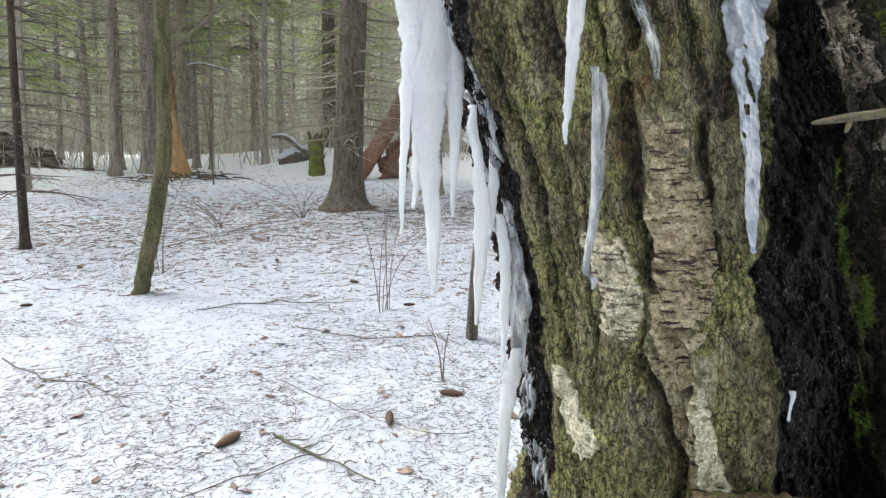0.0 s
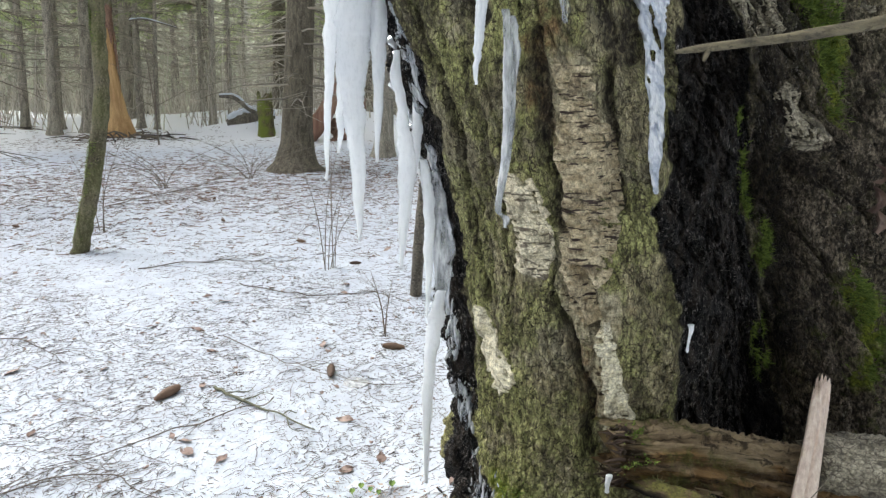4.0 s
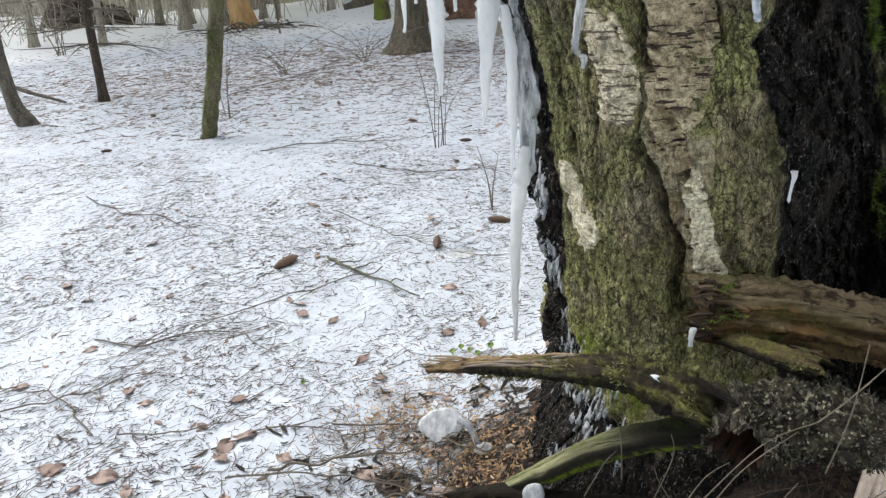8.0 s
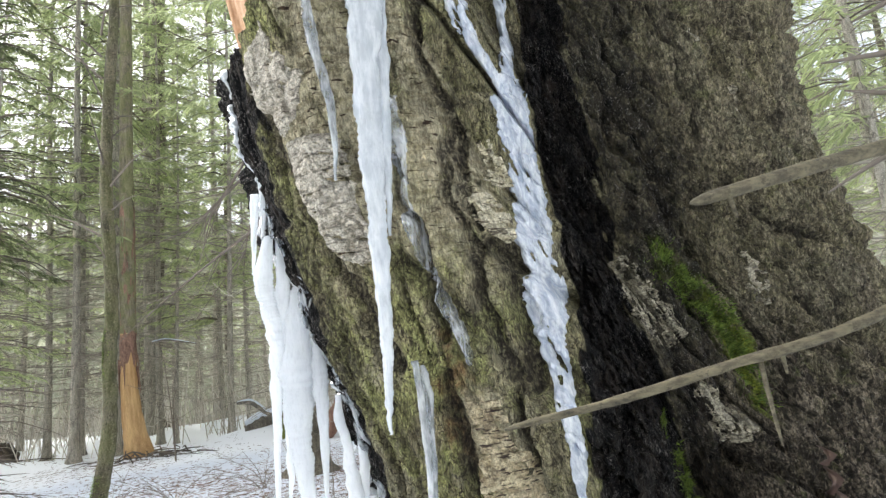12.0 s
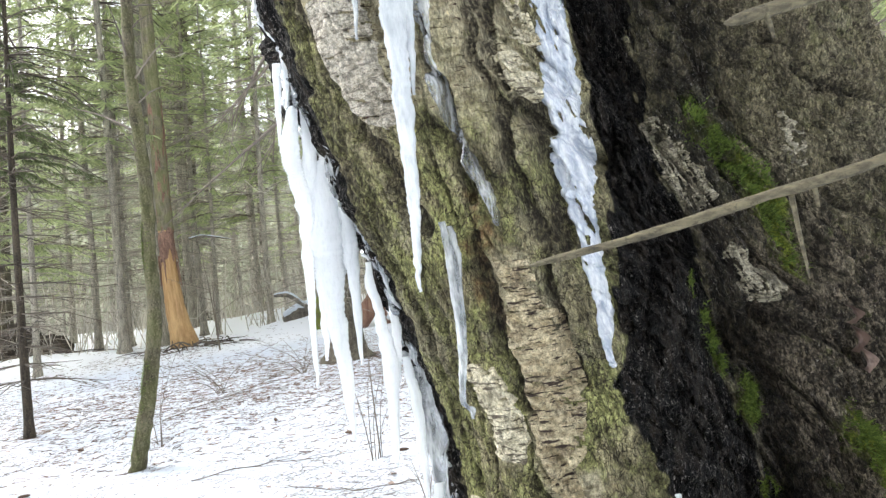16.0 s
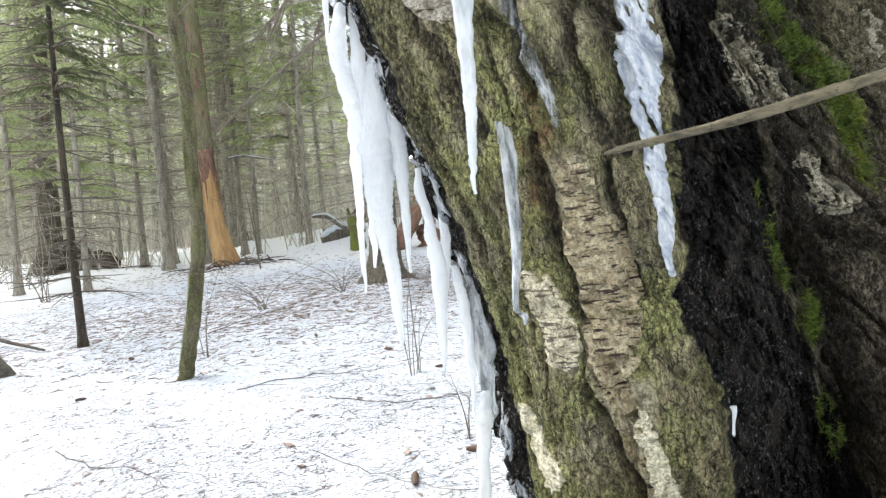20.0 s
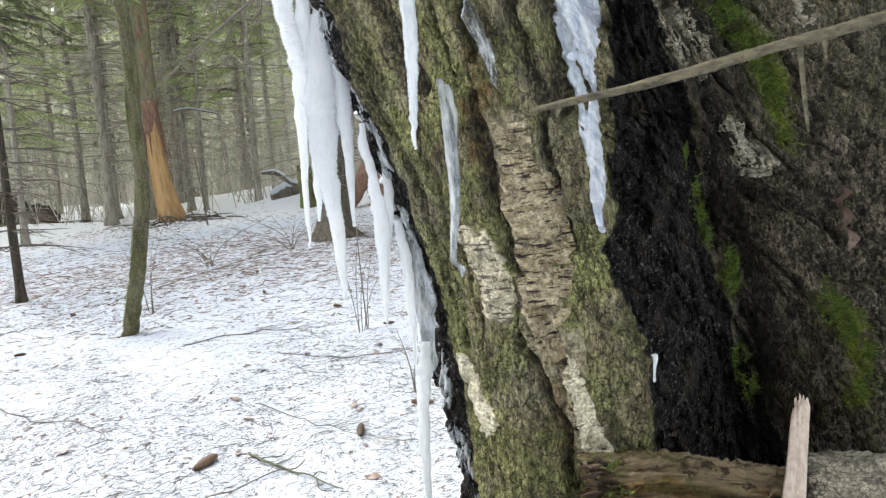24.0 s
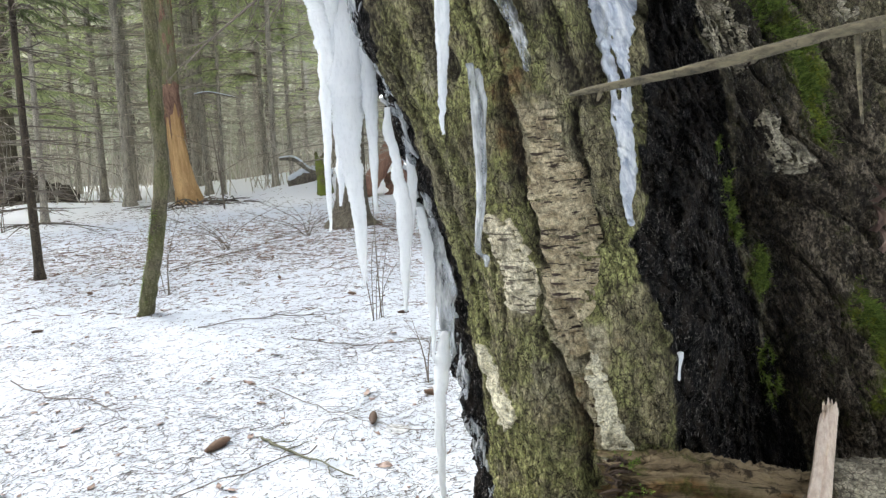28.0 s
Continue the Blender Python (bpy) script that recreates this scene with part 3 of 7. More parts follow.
def build_ground():
    rings = np.concatenate([np.linspace(0.0005, 6.0, 210), np.linspace(6.0, 22.0, 120)[1:], 22.0 * np.exp(np.linspace(0, np.log(36.0), 50))[1:]])
    ang = np.linspace(0, 2 * np.pi, 460, endpoint=False)
    x = -0.2 + rings[:, None] * np.cos(ang)
    y = 1.9 + rings[:, None] * np.sin(ang)
    P = np.stack([x, y, ground_height(x, y)], -1)
    me, used = grid_mesh("ground", P, M_SNOW, wrap=True)
    x, y = P.reshape(-1, 3)[used, 0], P.reshape(-1, 3)[used, 1]
    soil = np.maximum(np.exp(-((x - 0.75) ** 2 / 0.35 + (y - 1.25) ** 2 / 0.28)) * 1.5, np.exp(-((x - 0.17) ** 2 / 0.020 + (y - 1.42) ** 2 / 0.035)) * 0.85)
    soil = np.maximum(soil, 1.1 * np.exp(-((x + 0.07) ** 2 + (y - 1.355) ** 2) / 0.0022))
    soil = np.maximum(soil, 0.5 * np.exp(-((x - 0.10) ** 2 / 0.02 + (y - 1.87) ** 2 / 0.02)))
    soil = np.maximum(soil, 0.30 * np.exp(-((x + 5.3) ** 2 / 1.2 + (y - 12.3) ** 2 / 0.5)))
    litter = 0.03 + 1.5 * np.exp(-(((y - 7.8 - 0.1 * x) / 1.6) ** 2 + ((x + 2.0) / 3.2) ** 2))
    # painted brightening of the snow, grows with distance
    far_lit = step(np.hypot(x, y), 10.8, 12.6)
    colour = np.stack([np.clip(soil, 0, 1), np.clip(litter, 0, 1), far_lit, 1 + 0 * x], -1)
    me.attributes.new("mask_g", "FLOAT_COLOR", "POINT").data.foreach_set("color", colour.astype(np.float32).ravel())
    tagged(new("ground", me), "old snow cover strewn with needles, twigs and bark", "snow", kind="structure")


build_ground()

# ---------------------------------------------------------------- the old leaning birch
TURN_AT = (-180, -125, -95, -75, -58, -45, -33, -23, -15, -6, 5, 20, 40, 60, 90, 130, 180)
RADIUS = (.58, .60, .66, .74, .80, .845, .86, .77, .63, .53, .49, .48, .52, .62, .72, .66, .58)
HEIGHT = (-.3, .0, .21, .43, .62, .78, .975, 1.18, 1.3, 1.46, 1.64, 2.0, 3.0, 4.2)
AXIS_X = (1.04, 1.02, 1.0, .98, .97, .955, .905, .85, .81, .755, .705, .65, .48, .25)
AXIS_Y = (1.98, 1.98, 1.98, 1.98, 1.98, 1.98, 1.98, 1.98, 1.98, 1.98, 1.97, 1.94, 1.85, 1.72)


def smooth_table(v, at, table, width):
    return sum(np.interp(v + d * width, at, table) for d in (-1, -0.5, 0, 0.5, 1)) / 5


def near_line(th, z, line, width):
    """1 on a line of (turn, height), falling to 0 at its half-width in metres."""
    best = np.full(np.shape(th), 9.0)
    for (t0, z0), (t1, z1) in zip(line[:-1], line[1:]):
        ax, ay, bx, by = t0 * 0.0135, z0, t1 * 0.0135, z1
        px, py = th * 0.0135, z
        u = np.clip(((px - ax) * (bx - ax) + (py - ay) * (by - ay)) / ((bx - ax) ** 2 + (by - ay) ** 2), 0, 1)
        best = np.minimum(best, np.hypot(px - ax - u * (bx - ax), py - ay - u * (by - ay)))
    return 1 - step(best, width * 0.35, width * 1.2)


FURROWS = (
    (((-32, 1.24), (-34, 1.09), (-34, 1.0), (-34.5, 0.93)), 0.014),
    (((-32.8, 0.855), (-32.8, 0.805), (-31.8, 0.755)), 0.013),
    (((-37.2, 0.80), (-35.4, 0.745), (-34.6, 0.697), (-33.8, 0.62), (-34, 0.50)), 0.010),
    (((-20.8, 1.46), (-19.8, 1.41)), 0.022),
    (((-45, 1.76), (-43.5, 1.60), (-42, 1.47), (-39, 1.38), (-39, 1.27)), 0.026),
    (((-21, 1.68), (-23, 1.58), (-24, 1.44), (-24.5, 1.34), (-26, 1.22)), 0.013),
    (((-22, 1.46), (-20.5, 1.41), (-22, 1.30), (-24, 1.20)), 0.018),
    (((-24, 1.25), (-26, 1.19), (-27, 1.06), (-28, 0.96)), 0.011),
    (((-19, 2.02), (-22, 1.82), (-20.5, 1.65), (-22, 1.49)), 0.013),
    (((-27, 1.62), (-29, 1.44), (-31, 1.30)), 0.009),
    (((-48, 1.30), (-47, 1.10), (-49, 0.90), (-50, 0.75)), 0.012),
    (((12, 1.62), (16, 1.42), (23, 1.25), (24, 1.10)), 0.02),
    (((18, 1.68), (20, 1.41), (20, 1.26)), 0.012),
    (((44, 1.50), (47, 1.45), (58, 1.40)), 0.016),
    (((30, 2.0), (34, 1.7), (44, 1.2)), 0.016),
    (((20, 2.1), (24, 1.85), (28, 1.6)), 0.014),
    (((-1, 1.18), (1, 1.02), (12, 0.97), (24, 0.88)), 0.022),
)


def furrows(th, z):
    best = np.zeros(np.shape(th))
    wob = 0.9 * vnoise(th * 0.2, z * 22, 0, 47)
    for line, width in FURROWS:
        best = np.maximum(best, near_line(th + wob, z, line, width))
    return best


def birch_zones(th, z):
    """What covers the bark, and the shade painted on it, at a turn (degrees) and height."""
    w = vnoise(th * 0.35, z * 14, 0, 41) * 2.0 + vnoise(th * 1.2, z * 45, 0, 42) * 1.0
    left = np.interp(z, (.35, .59, .74, .87, .95, 1.03, 1.2, 1.29, 1.49, 1.66, 2.0), (-24, -24, -23.5, -24, -25.5, -22.5, -18, -16, -12, -9, -4))
    right = np.interp(z, (.35, .5, .69, .86, 1.04, 1.18, 1.44, 1.66, 2.0), (4, -2, -9, -10, -9, -6, -3, 4, 6))
    hollow = step(th + w * 0.6, left - 0.8, left + 0.8) * (1 - step(th + w * 1.6, right - 3, right + 5))
    rim_at = np.interp(z, (0.3, 0.6, 0.9, 1.2, 1.5, 1.9), (-56.5, -55.5, -54.2, -51.2, -49.5, -48))
    edge = 1 - step(th + w, rim_at - 1.5, rim_at + 1.5)
    # foot of the trunk blackened for the shade under the arching branch
    edge = np.maximum(edge, np.maximum((1 - step(z + 0.02 * w, 0.30, 0.38)) * (1 - step(th + w, -49, -44)), 0.95 * (1 - step(z + 0.02 * w, 0.22, 0.30)) * (1 - step(th + w, 0, 8))))
    edge = edge * step(th, -100, -85)
    # darker band right of the hollow, wider higher up
    dark_band = 0.51 * step(th + w, right - 3, right + 3) * (1 - step(th + w - 40 * np.clip(z - 1.1, -0.1, 0.5), 2, 14))
    char_shade = np.clip(np.maximum(hollow + edge, dark_band), 0, 1)
    # brown crumbly bark, made stronger lower down to paint the overhang's shade
    humus_shade = step(th + w, right - 2, right + 4) * (0.55 + 0.45 * (1 - step(z + 0.06 * w, 1.0, 1.35)))
    tear = np.interp(th, (-110, -52, -40, -32, -30, -29), (1.95, 1.93, 1.99, 2.03, 2.1, 3.6))
    wood = step(z + 0.01 * w, tear - 0.006, tear + 0.006) * (th < -28.5) * (th > -112)
    return char_shade, hollow, humus_shade, wood, edge, w


def crevice(n, width):
    """1 in the narrow cracks where a noise changes sign."""
    return np.exp(-(n / width) ** 2)


def bark_cracks(th, z):
    """Cracks between the bark plates: upright on the face, slanting on the far side."""
    a = th * 0.0135
    warp = 0.03 * vnoise(a * 3, z * 3, 0, 60) + 0.006 * vnoise(a * 22, z * 22, 0, 74)
    part_of = step(vnoise(a * 7, z * 5, 4, 75), -0.35, 0.25) * (0.25 + 0.75 * step(z, 0.65, 0.9))
    face = crevice(vnoise((a + warp) * 15, z * 2.4, 0, 61), 0.10) * part_of
    face2 = crevice(vnoise((a + 2 * warp) * 36, z * 8, 0, 62), 0.13)
    across, along = 0.86 * (a + warp) + 0.5 * z, 0.5 * a - 0.86 * z
    slab = crevice(vnoise(across * 13, along * 3.2, 0, 64), 0.12)
    slab2 = crevice(vnoise(across * 30 + warp * 20, along * 9, 0, 72), 0.16)
    return face, face2, slab, slab2


def birch_relief(th, z):
    char_shade, hollow, humus_shade, wood, edge, w = birch_zones(th, z)
    a = th * 0.0135
    face = step(th, -62, -54) * (1 - step(th, -28, -20))
    c1, c2, s1, s2 = bark_cracks(th, z)
    lump = fbm(a * 26, z * 26, 3, 63, 4, 0.55)
    knob = fbm(a * 60, z * 34, 7, 68, 4, 0.7)
    scab = step(vnoise(a * 40 + 0.5 * knob, z * 18, 2, 69), -0.1, 0.1)
    d_face = 0.016 * vnoise(a * 9, z * 2.2, 1, 76) + 0.006 * vnoise(a * 24, z * 9, 1, 77) - 0.018 * c1 - 0.009 * c2 + 0.0030 * lump + 0.0042 * knob + 0.0025 * scab
    across, along = 0.86 * a + 0.5 * z, 0.5 * a - 0.86 * z
    d_rest = 0.034 * vnoise(across * 9, along * 2.2, 0, 78) + 0.020 * fbm(a * 9, z * 9, 1, 65, 2) - 0.038 * s1 - 0.014 * s2 + 0.009 * lump + 0.007 * knob + 0.006 * scab
    pit = fbm(a * 24 + 0.6 * knob, z * 8, 5, 66, 4, 0.6)
    d_black = -0.02 + 0.022 * pit + 0.010 * lump + 0.009 * knob + 0.008 * scab - 0.014 * s2
    rest = 1 - face
    cut = furrows(th, z)
    d = face * d_face + rest * d_rest
    d = (d - 0.026 * cut) * (1 - hollow) + d_black * hollow
    cave = np.exp(-(((th + 3) / 9) ** 2 + ((z - 0.92) / 0.12) ** 2)) * 0.10 + np.exp(-(((th + 8) / 16) ** 2 + ((z - 0.54) / 0.22) ** 2)) * 0.13
    d = d - cave * (0.7 + 0.4 * pit)
    lip = np.exp(-(((th - 3 - (1.1 - z) * 60) / 14) ** 2 + ((z - 1.06) / 0.05) ** 2)) * 0.05 * (th > -4)
    d = d + lip
    foot = 0.15 * np.exp(-(z / 0.20) ** 2) * (0.5 - 0.5 * np.cos(np.radians(th * 5)))
    foot = foot + 0.07 * np.exp(-(np.clip(z, 0, 9) / 0.17) ** 2) * np.exp(-((th + 52) / 18) ** 2)
    d = d + foot
    return d * (1 - wood) + wood * (-0.055 + 0.012 * vnoise(a * 30, z * 1.5, 0, 67))


def birch(th, z, out=0.0):
    """The place on the trunk's skin at a turn (degrees from the front) and height, moved out by that much."""
    th, z = np.broadcast_arrays(np.asarray(th, float), np.asarray(z, float))
    r = smooth_table(th, TURN_AT, RADIUS, 4) + birch_relief(th, z) + out
    a = np.radians(th)
    return np.stack([smooth_table(z, HEIGHT, AXIS_X, 0.12) + r * np.sin(a), smooth_table(z, HEIGHT, AXIS_Y, 0.12) - r * np.cos(a), z + 0 * th], -1)


def build_birch():
    tree = thing("birch_tree", "huge leaning old birch with charred wet bark and ice", "tree", at=(0.98, 1.98, 0))
    cols = np.concatenate([np.linspace(-110, -74, 30), np.linspace(-73.5, 62, 720), np.linspace(62.8, 108, 60), np.linspace(112, 246, 24)])
    rows = np.concatenate([np.linspace(-0.2, 2.32, 860), np.linspace(2.36, 4.2, 46)])
    th, z = np.meshgrid(cols, rows)
    thw = (th + 180) % 360 - 180
    P = birch(thw, z)
    cap = np.array([0.25, 1.72, 4.24]) + 0.03 * (P[-1:] - np.array([0.25, 1.72, 4.2]))
    P, thw, z = np.concatenate([P, cap]), np.concatenate([thw, thw[-1:]]), np.concatenate([z, z[-1:]])
    me, used = grid_mesh("trunk", P, M_TRUNK, wrap=True)
    th, z = thw.ravel()[used], z.ravel()[used]
    char_shade, hollow, humus_shade, wood, edge, w = birch_zones(th, z)
    rim = 0.004 * w
    plate = np.zeros_like(th)
    for line, width in (
        (((-30, 1.18), (-30.5, 1.1), (-31, 1.0), (-32.5, 0.9), (-34, 0.8), (-33, 0.75)), 0.036),
        (((-31, 0.80), (-32, 0.70), (-31, 0.60), (-31.5, 0.47)), 0.022),
        (((-38, 0.98), (-38.5, 0.9), (-40, 0.84)), 0.036),
        (((-40, 1.80), (-37, 1.70), (-38, 1.56), (-39, 1.50)), 0.075),
        (((-21, 1.55), (-19.5, 1.48)), 0.04),
        (((-33, 1.98), (-31, 1.72), (-30, 1.52)), 0.05),
        (((-24, 1.92), (-23, 1.72), (-23.5, 1.52)), 0.045),
    ):
        plate = np.maximum(plate, near_line(th + w * 0.5, z + rim, line, width))
    upper = step(z, 1.30, 1.50) * step(th, -47, -43) * (1 - step(th, -20, -14))
    plate = np.maximum(plate, 0.8 * upper * step(vnoise(th * 0.28, z * 8, 3, 79) + 0.4 * vnoise(th * 0.9, z * 26, 3, 80), -0.25, 0.15))
    moss = np.zeros_like(th)
    for line, width in (
        (((7.5, 1.41), (13, 1.312), (16, 1.237), (16, 1.12)), 0.055),
        (((-9.0, 1.10), (-9.8, 0.997), (-10.6, 0.925)), 0.026),
        (((-6.4, 0.875), (-7, 0.85), (-9, 0.825)), 0.034),
        (((-9.2, 0.68), (-7.5, 0.61), (-6, 0.56)), 0.036),
        (((14, 0.77), (20.8, 0.68), (20, 0.56)), 0.045),
        (((-47, 0.34), (-38, 0.32), (-30, 0.34)), 0.06),
    ):
        moss = np.maximum(moss, near_line(th + w, z + rim, line, width))
    rust = np.maximum(near_line(th + w, z, ((-31.5, 1.30), (-32, 1.18), (-33, 1.08)), 0.02), 0.8 * near_line(th + w, z, ((-32.5, 0.80), (-33, 0.6)), 0.03))
    lime = np.maximum(near_line(th + w, z, ((-25.5, 1.04), (-26, 0.98), (-27, 0.88)), 0.03), np.maximum(near_line(th + w, z, ((-42, 1.32), (-41, 1.22)), 0.035), near_line(th + w, z, ((-22, 1.21), (-22, 1.18)), 0.02)))
    yellow = 1.3 * lime + (0.7 + 0.45 * step(vnoise(th * 0.1, z * 4, 0, 71), -0.3, 0.5)) * (1 - step(th, -24, -14)) * (1 - edge)
    face = step(th, -62, -54) * (1 - step(th, -28, -20))
    c1, c2, s1, s2 = bark_cracks(th, z)
    crust_in = np.interp(z, (1.1, 1.23, 1.385, 1.58, 1.8), (-52, -44.5, -42.5, -45, -47.5))
    crust = 0.72 * (1 - step(th + 1.3 * w, crust_in - 1.5, crust_in + 1.0)) * step(z, 1.12, 1.24) * step(th, -75, -65)
    furrow = face * np.maximum(0.85 * c1, 0.45 * c2) + (1 - face) * np.maximum(0.75 * s1, 0.3 * s2)
    furrow = np.maximum(np.maximum(furrow, crust), 0.95 * furrows(th, z))
    pa = np.stack([plate, char_shade * (1 - wood), moss * (1 - 0.85 * hollow), rust], -1)
    pb = np.stack([yellow, humus_shade * (1 - wood), wood, furrow * (1 - wood)], -1)
    for name, data in (("mask_a", pa), ("mask_b", pb)):
        me.attributes.new(name, "FLOAT_COLOR", "POINT").data.foreach_set("color", np.clip(data, 0, 1.6).astype(np.float32).ravel())
    part("trunk", me, tree, "ridged olive-brown bark with charred black hollow")
    return tree


BIRCH = build_birch()


def sheet_on_birch(name, line, half, material, lift, thick, ragged, seed, parent=None, label="", bulge=0.0, crack=0.0, holes=0.0, cell=0.0035, lace=1.0):
    """A sheet that lies on the bark along a line of (turn, height): half-widths in metres, ragged rim, real thickness."""
    P, u = curve_points([(t * 0.0135, h, 0) for t, h in line], 40)
    length = np.sum(np.hypot(np.diff(P[:, 0]), np.diff(P[:, 1])))
    n = max(6, int(length / cell))
    P, u = curve_points([(t * 0.0135, h, 0) for t, h in line], n)
    W = np.interp(u, np.linspace(0, 1, len(half)), half)
    m = max(5, int(2 * max(half) / cell))
    s = np.linspace(-1, 1, m)
    T = np.gradient(P[:, :2], axis=0)
    T /= np.linalg.norm(T, axis=1)[:, None]
    S, _ = np.meshgrid(s, u)
    off = S * W[:, None] * (1 + 0.8 * ragged * vnoise(S * 1.5, u[:, None] * length * 22, 0, seed) + 0.35 * ragged * vnoise(S * 2, u[:, None] * length * 70, 0, seed + 1) + 0.2 * ragged * vnoise(S * 3, u[:, None] * length * 160, 0, seed + 6))
    off = off + 0.15 * ragged * W[:, None] * vnoise(0, u[:, None] * length * 30, 4, seed)
    X = P[:, 0][:, None] - T[:, 1][:, None] * off
    Y = P[:, 1][:, None] + T[:, 0][:, None] * off
    rim = np.clip(1 - np.abs(S) ** 4, 0, 1) * np.clip(np.minimum(u, 1 - u)[:, None] * length / 0.012, 0, 1)
    lumps = 0.5 + 0.5 * fbm(X * 110, Y * 16, 0, seed + 2, 4, 0.65)
    curl = crack * (step(vnoise(X * 6, Y * 34, 0, seed + 3), 0.1, 0.6) - 0.3) * np.abs(S) ** 2
    top = lift + thick * np.clip(rim, 0.15, 1) + bulge * rim * (0.35 + lumps) + curl
    low = np.full_like(top, lift * 0.2 - 0.004) + curl * 0.9
    keep = np.ones((n - 1, m - 1), bool)
    if crack:
        q = vnoise(X * 9, Y * 75, 0, seed + 4)[:-1, :-1]
        keep &= ~((np.abs(q) < 0.06) & (np.abs(S[:-1, :-1]) > 0.25))
    if holes:
        q = (vnoise(X * 60 * lace, Y * 20 * lace, 0, seed + 5) + 0.35 * vnoise(X * 190, Y * 90, 0, seed + 8))[:-1, :-1]
        keep &= ~(q > 1 - holes)
    A, B = birch(X / 0.0135, Y, top), birch(X / 0.0135, Y, low)
    bag_v = np.concatenate([A.reshape(-1, 3), B.reshape(-1, 3)])
    idx = np.arange(n * m).reshape(n, m)
    faces = []
    pad = np.zeros((n + 1, m + 1), bool)
    pad[1:-1, 1:-1] = keep
    N = n * m
    for i in range(n - 1):
        for j in range(m - 1):
            if not keep[i, j]:
                continue
            a, b, c, d = idx[i, j], idx[i, j + 1], idx[i + 1, j + 1], idx[i + 1, j]
            faces.append((a, b, c, d))
            for (p, q), (di, dj) in (((b, a), (-1, 0)), ((d, c), (1, 0)), ((a, d), (0, -1)), ((c, b), (0, 1))):
                if not pad[i + 1 + di, j + 1 + dj]:
                    faces.append((p, q, q + N, p + N))
    return part(name, mesh_of(name, bag_v, faces, material), parent, label)


for k, (line, half) in enumerate((
    (((-41, 1.0), (-38.5, 0.98), (-38.5, 0.91), (-39.5, 0.835)), (0.012, 0.036, 0.032, 0.026)),
    (((-51.2, 0.725), (-51, 0.69), (-49.4, 0.66), (-49.8, 0.628), (-47.2, 0.602), (-47.6, 0.57)), (0.016, 0.030, 0.024, 0.030, 0.038, 0.022)),
    (((-31.6, 0.765), (-31.2, 0.702), (-31.3, 0.655), (-30.6, 0.595), (-31, 0.52)), (0.009, 0.013, 0.013, 0.018, 0.020)),
    (((-29.6, 1.19), (-30, 1.10), (-30.2, 1.03), (-31, 0.95), (-32, 0.88), (-33.3, 0.81), (-32.5, 0.76)), (0.026, 0.034, 0.040, 0.038, 0.036, 0.022, 0.014)),
    (((-37, 1.69), (-38, 1.58), (-36.5, 1.50), (-35.5, 1.45)), (0.055, 0.068, 0.045, 0.015)),
    (((-44, 1.90), (-41, 1.80), (-38.5, 1.73)), (0.055, 0.075, 0.05)),
    (((-17, 1.63), (-17, 1.57)), (0.012, 0.018)),
    (((-21, 1.55), (-20, 1.51), (-19, 1.46)), (0.015, 0.032, 0.012)),
    (((-2.5, 1.42), (-1.5, 1.37), (-0.3, 1.31), (1.5, 1.235)), (0.022, 0.040, 0.046, 0.034)),
    (((1, 1.15), (4, 1.095), (3.5, 1.035)), (0.022, 0.055, 0.035)),
    (((33.5, 1.41), (33.2, 1.36), (33, 1.29)), (0.014, 0.024, 0.012)),
    (((-18, 1.66), (-17.6, 1.58)), (0.016, 0.020)),
    (((46, 1.78), (46.5, 1.71)), (0.03, 0.045)),
    (((40, 1.93), (40.5, 1.88)), (0.012, 0.016)),
)):
    cover = M_TANPEEL if k == 3 else M_PALEPEEL if k in (4, 5) else M_CREAM if k in (1, 2) else (M_CRACKED if k > 7 and k != 11 else M_PEEL)
    sheet_on_birch("bark_plate", line, half, cover, 0.003 if k == 3 else 0.0015 if k > 7 else 0.006, 0.0022, 0.9 if k > 7 else 0.6 if k in (1, 2) else 0.34, 200 + 7 * k, BIRCH, "pale peeling birch bark" if k == 0 else "", crack=0.003 if k == 3 else 0.001 if k > 7 else 0.006, holes=0.72 if k > 7 else 0.0, lace=2.2)


def moss_cushion(line, width, count, seed):
    """Moss on the bark: many short upright blades."""
    rng = np.random.RandomState(seed)
    bag_v, bag_f = [], []
    L, _ = curve_points([(t * 0.0135, h, 0) for t, h in line], 60)
    k = rng.randint(0, 60, count)
    X = (L[k, 0] + rng.normal(0, width * 0.5, count)) / 0.0135
    Z = L[k, 1] + rng.normal(0, width * 0.5, count)
    on = vnoise(X * 0.6, Z * 40, 0, seed) > -0.15
    X, Z = X[on], Z[on]
    foot, tip = birch(X, Z, -0.002), birch(X, Z, 0.010)
    tip = tip + rng.normal(0, 0.005, tip.shape) + np.array([0, 0, 0.003])
    side = rng.normal(0, 1, tip.shape)
    side *= 0.0017 / np.linalg.norm(side, axis=1)[:, None]
    V = np.stack([foot - side, foot + side, tip], 1).reshape(-1, 3)
    F = np.arange(len(V)).reshape(-1, 3)
    return tagged(part("moss_cushion", mesh_of("moss_cushion", V, F, M_MOSS, False), BIRCH, "bright green moss"), kind="stuff")


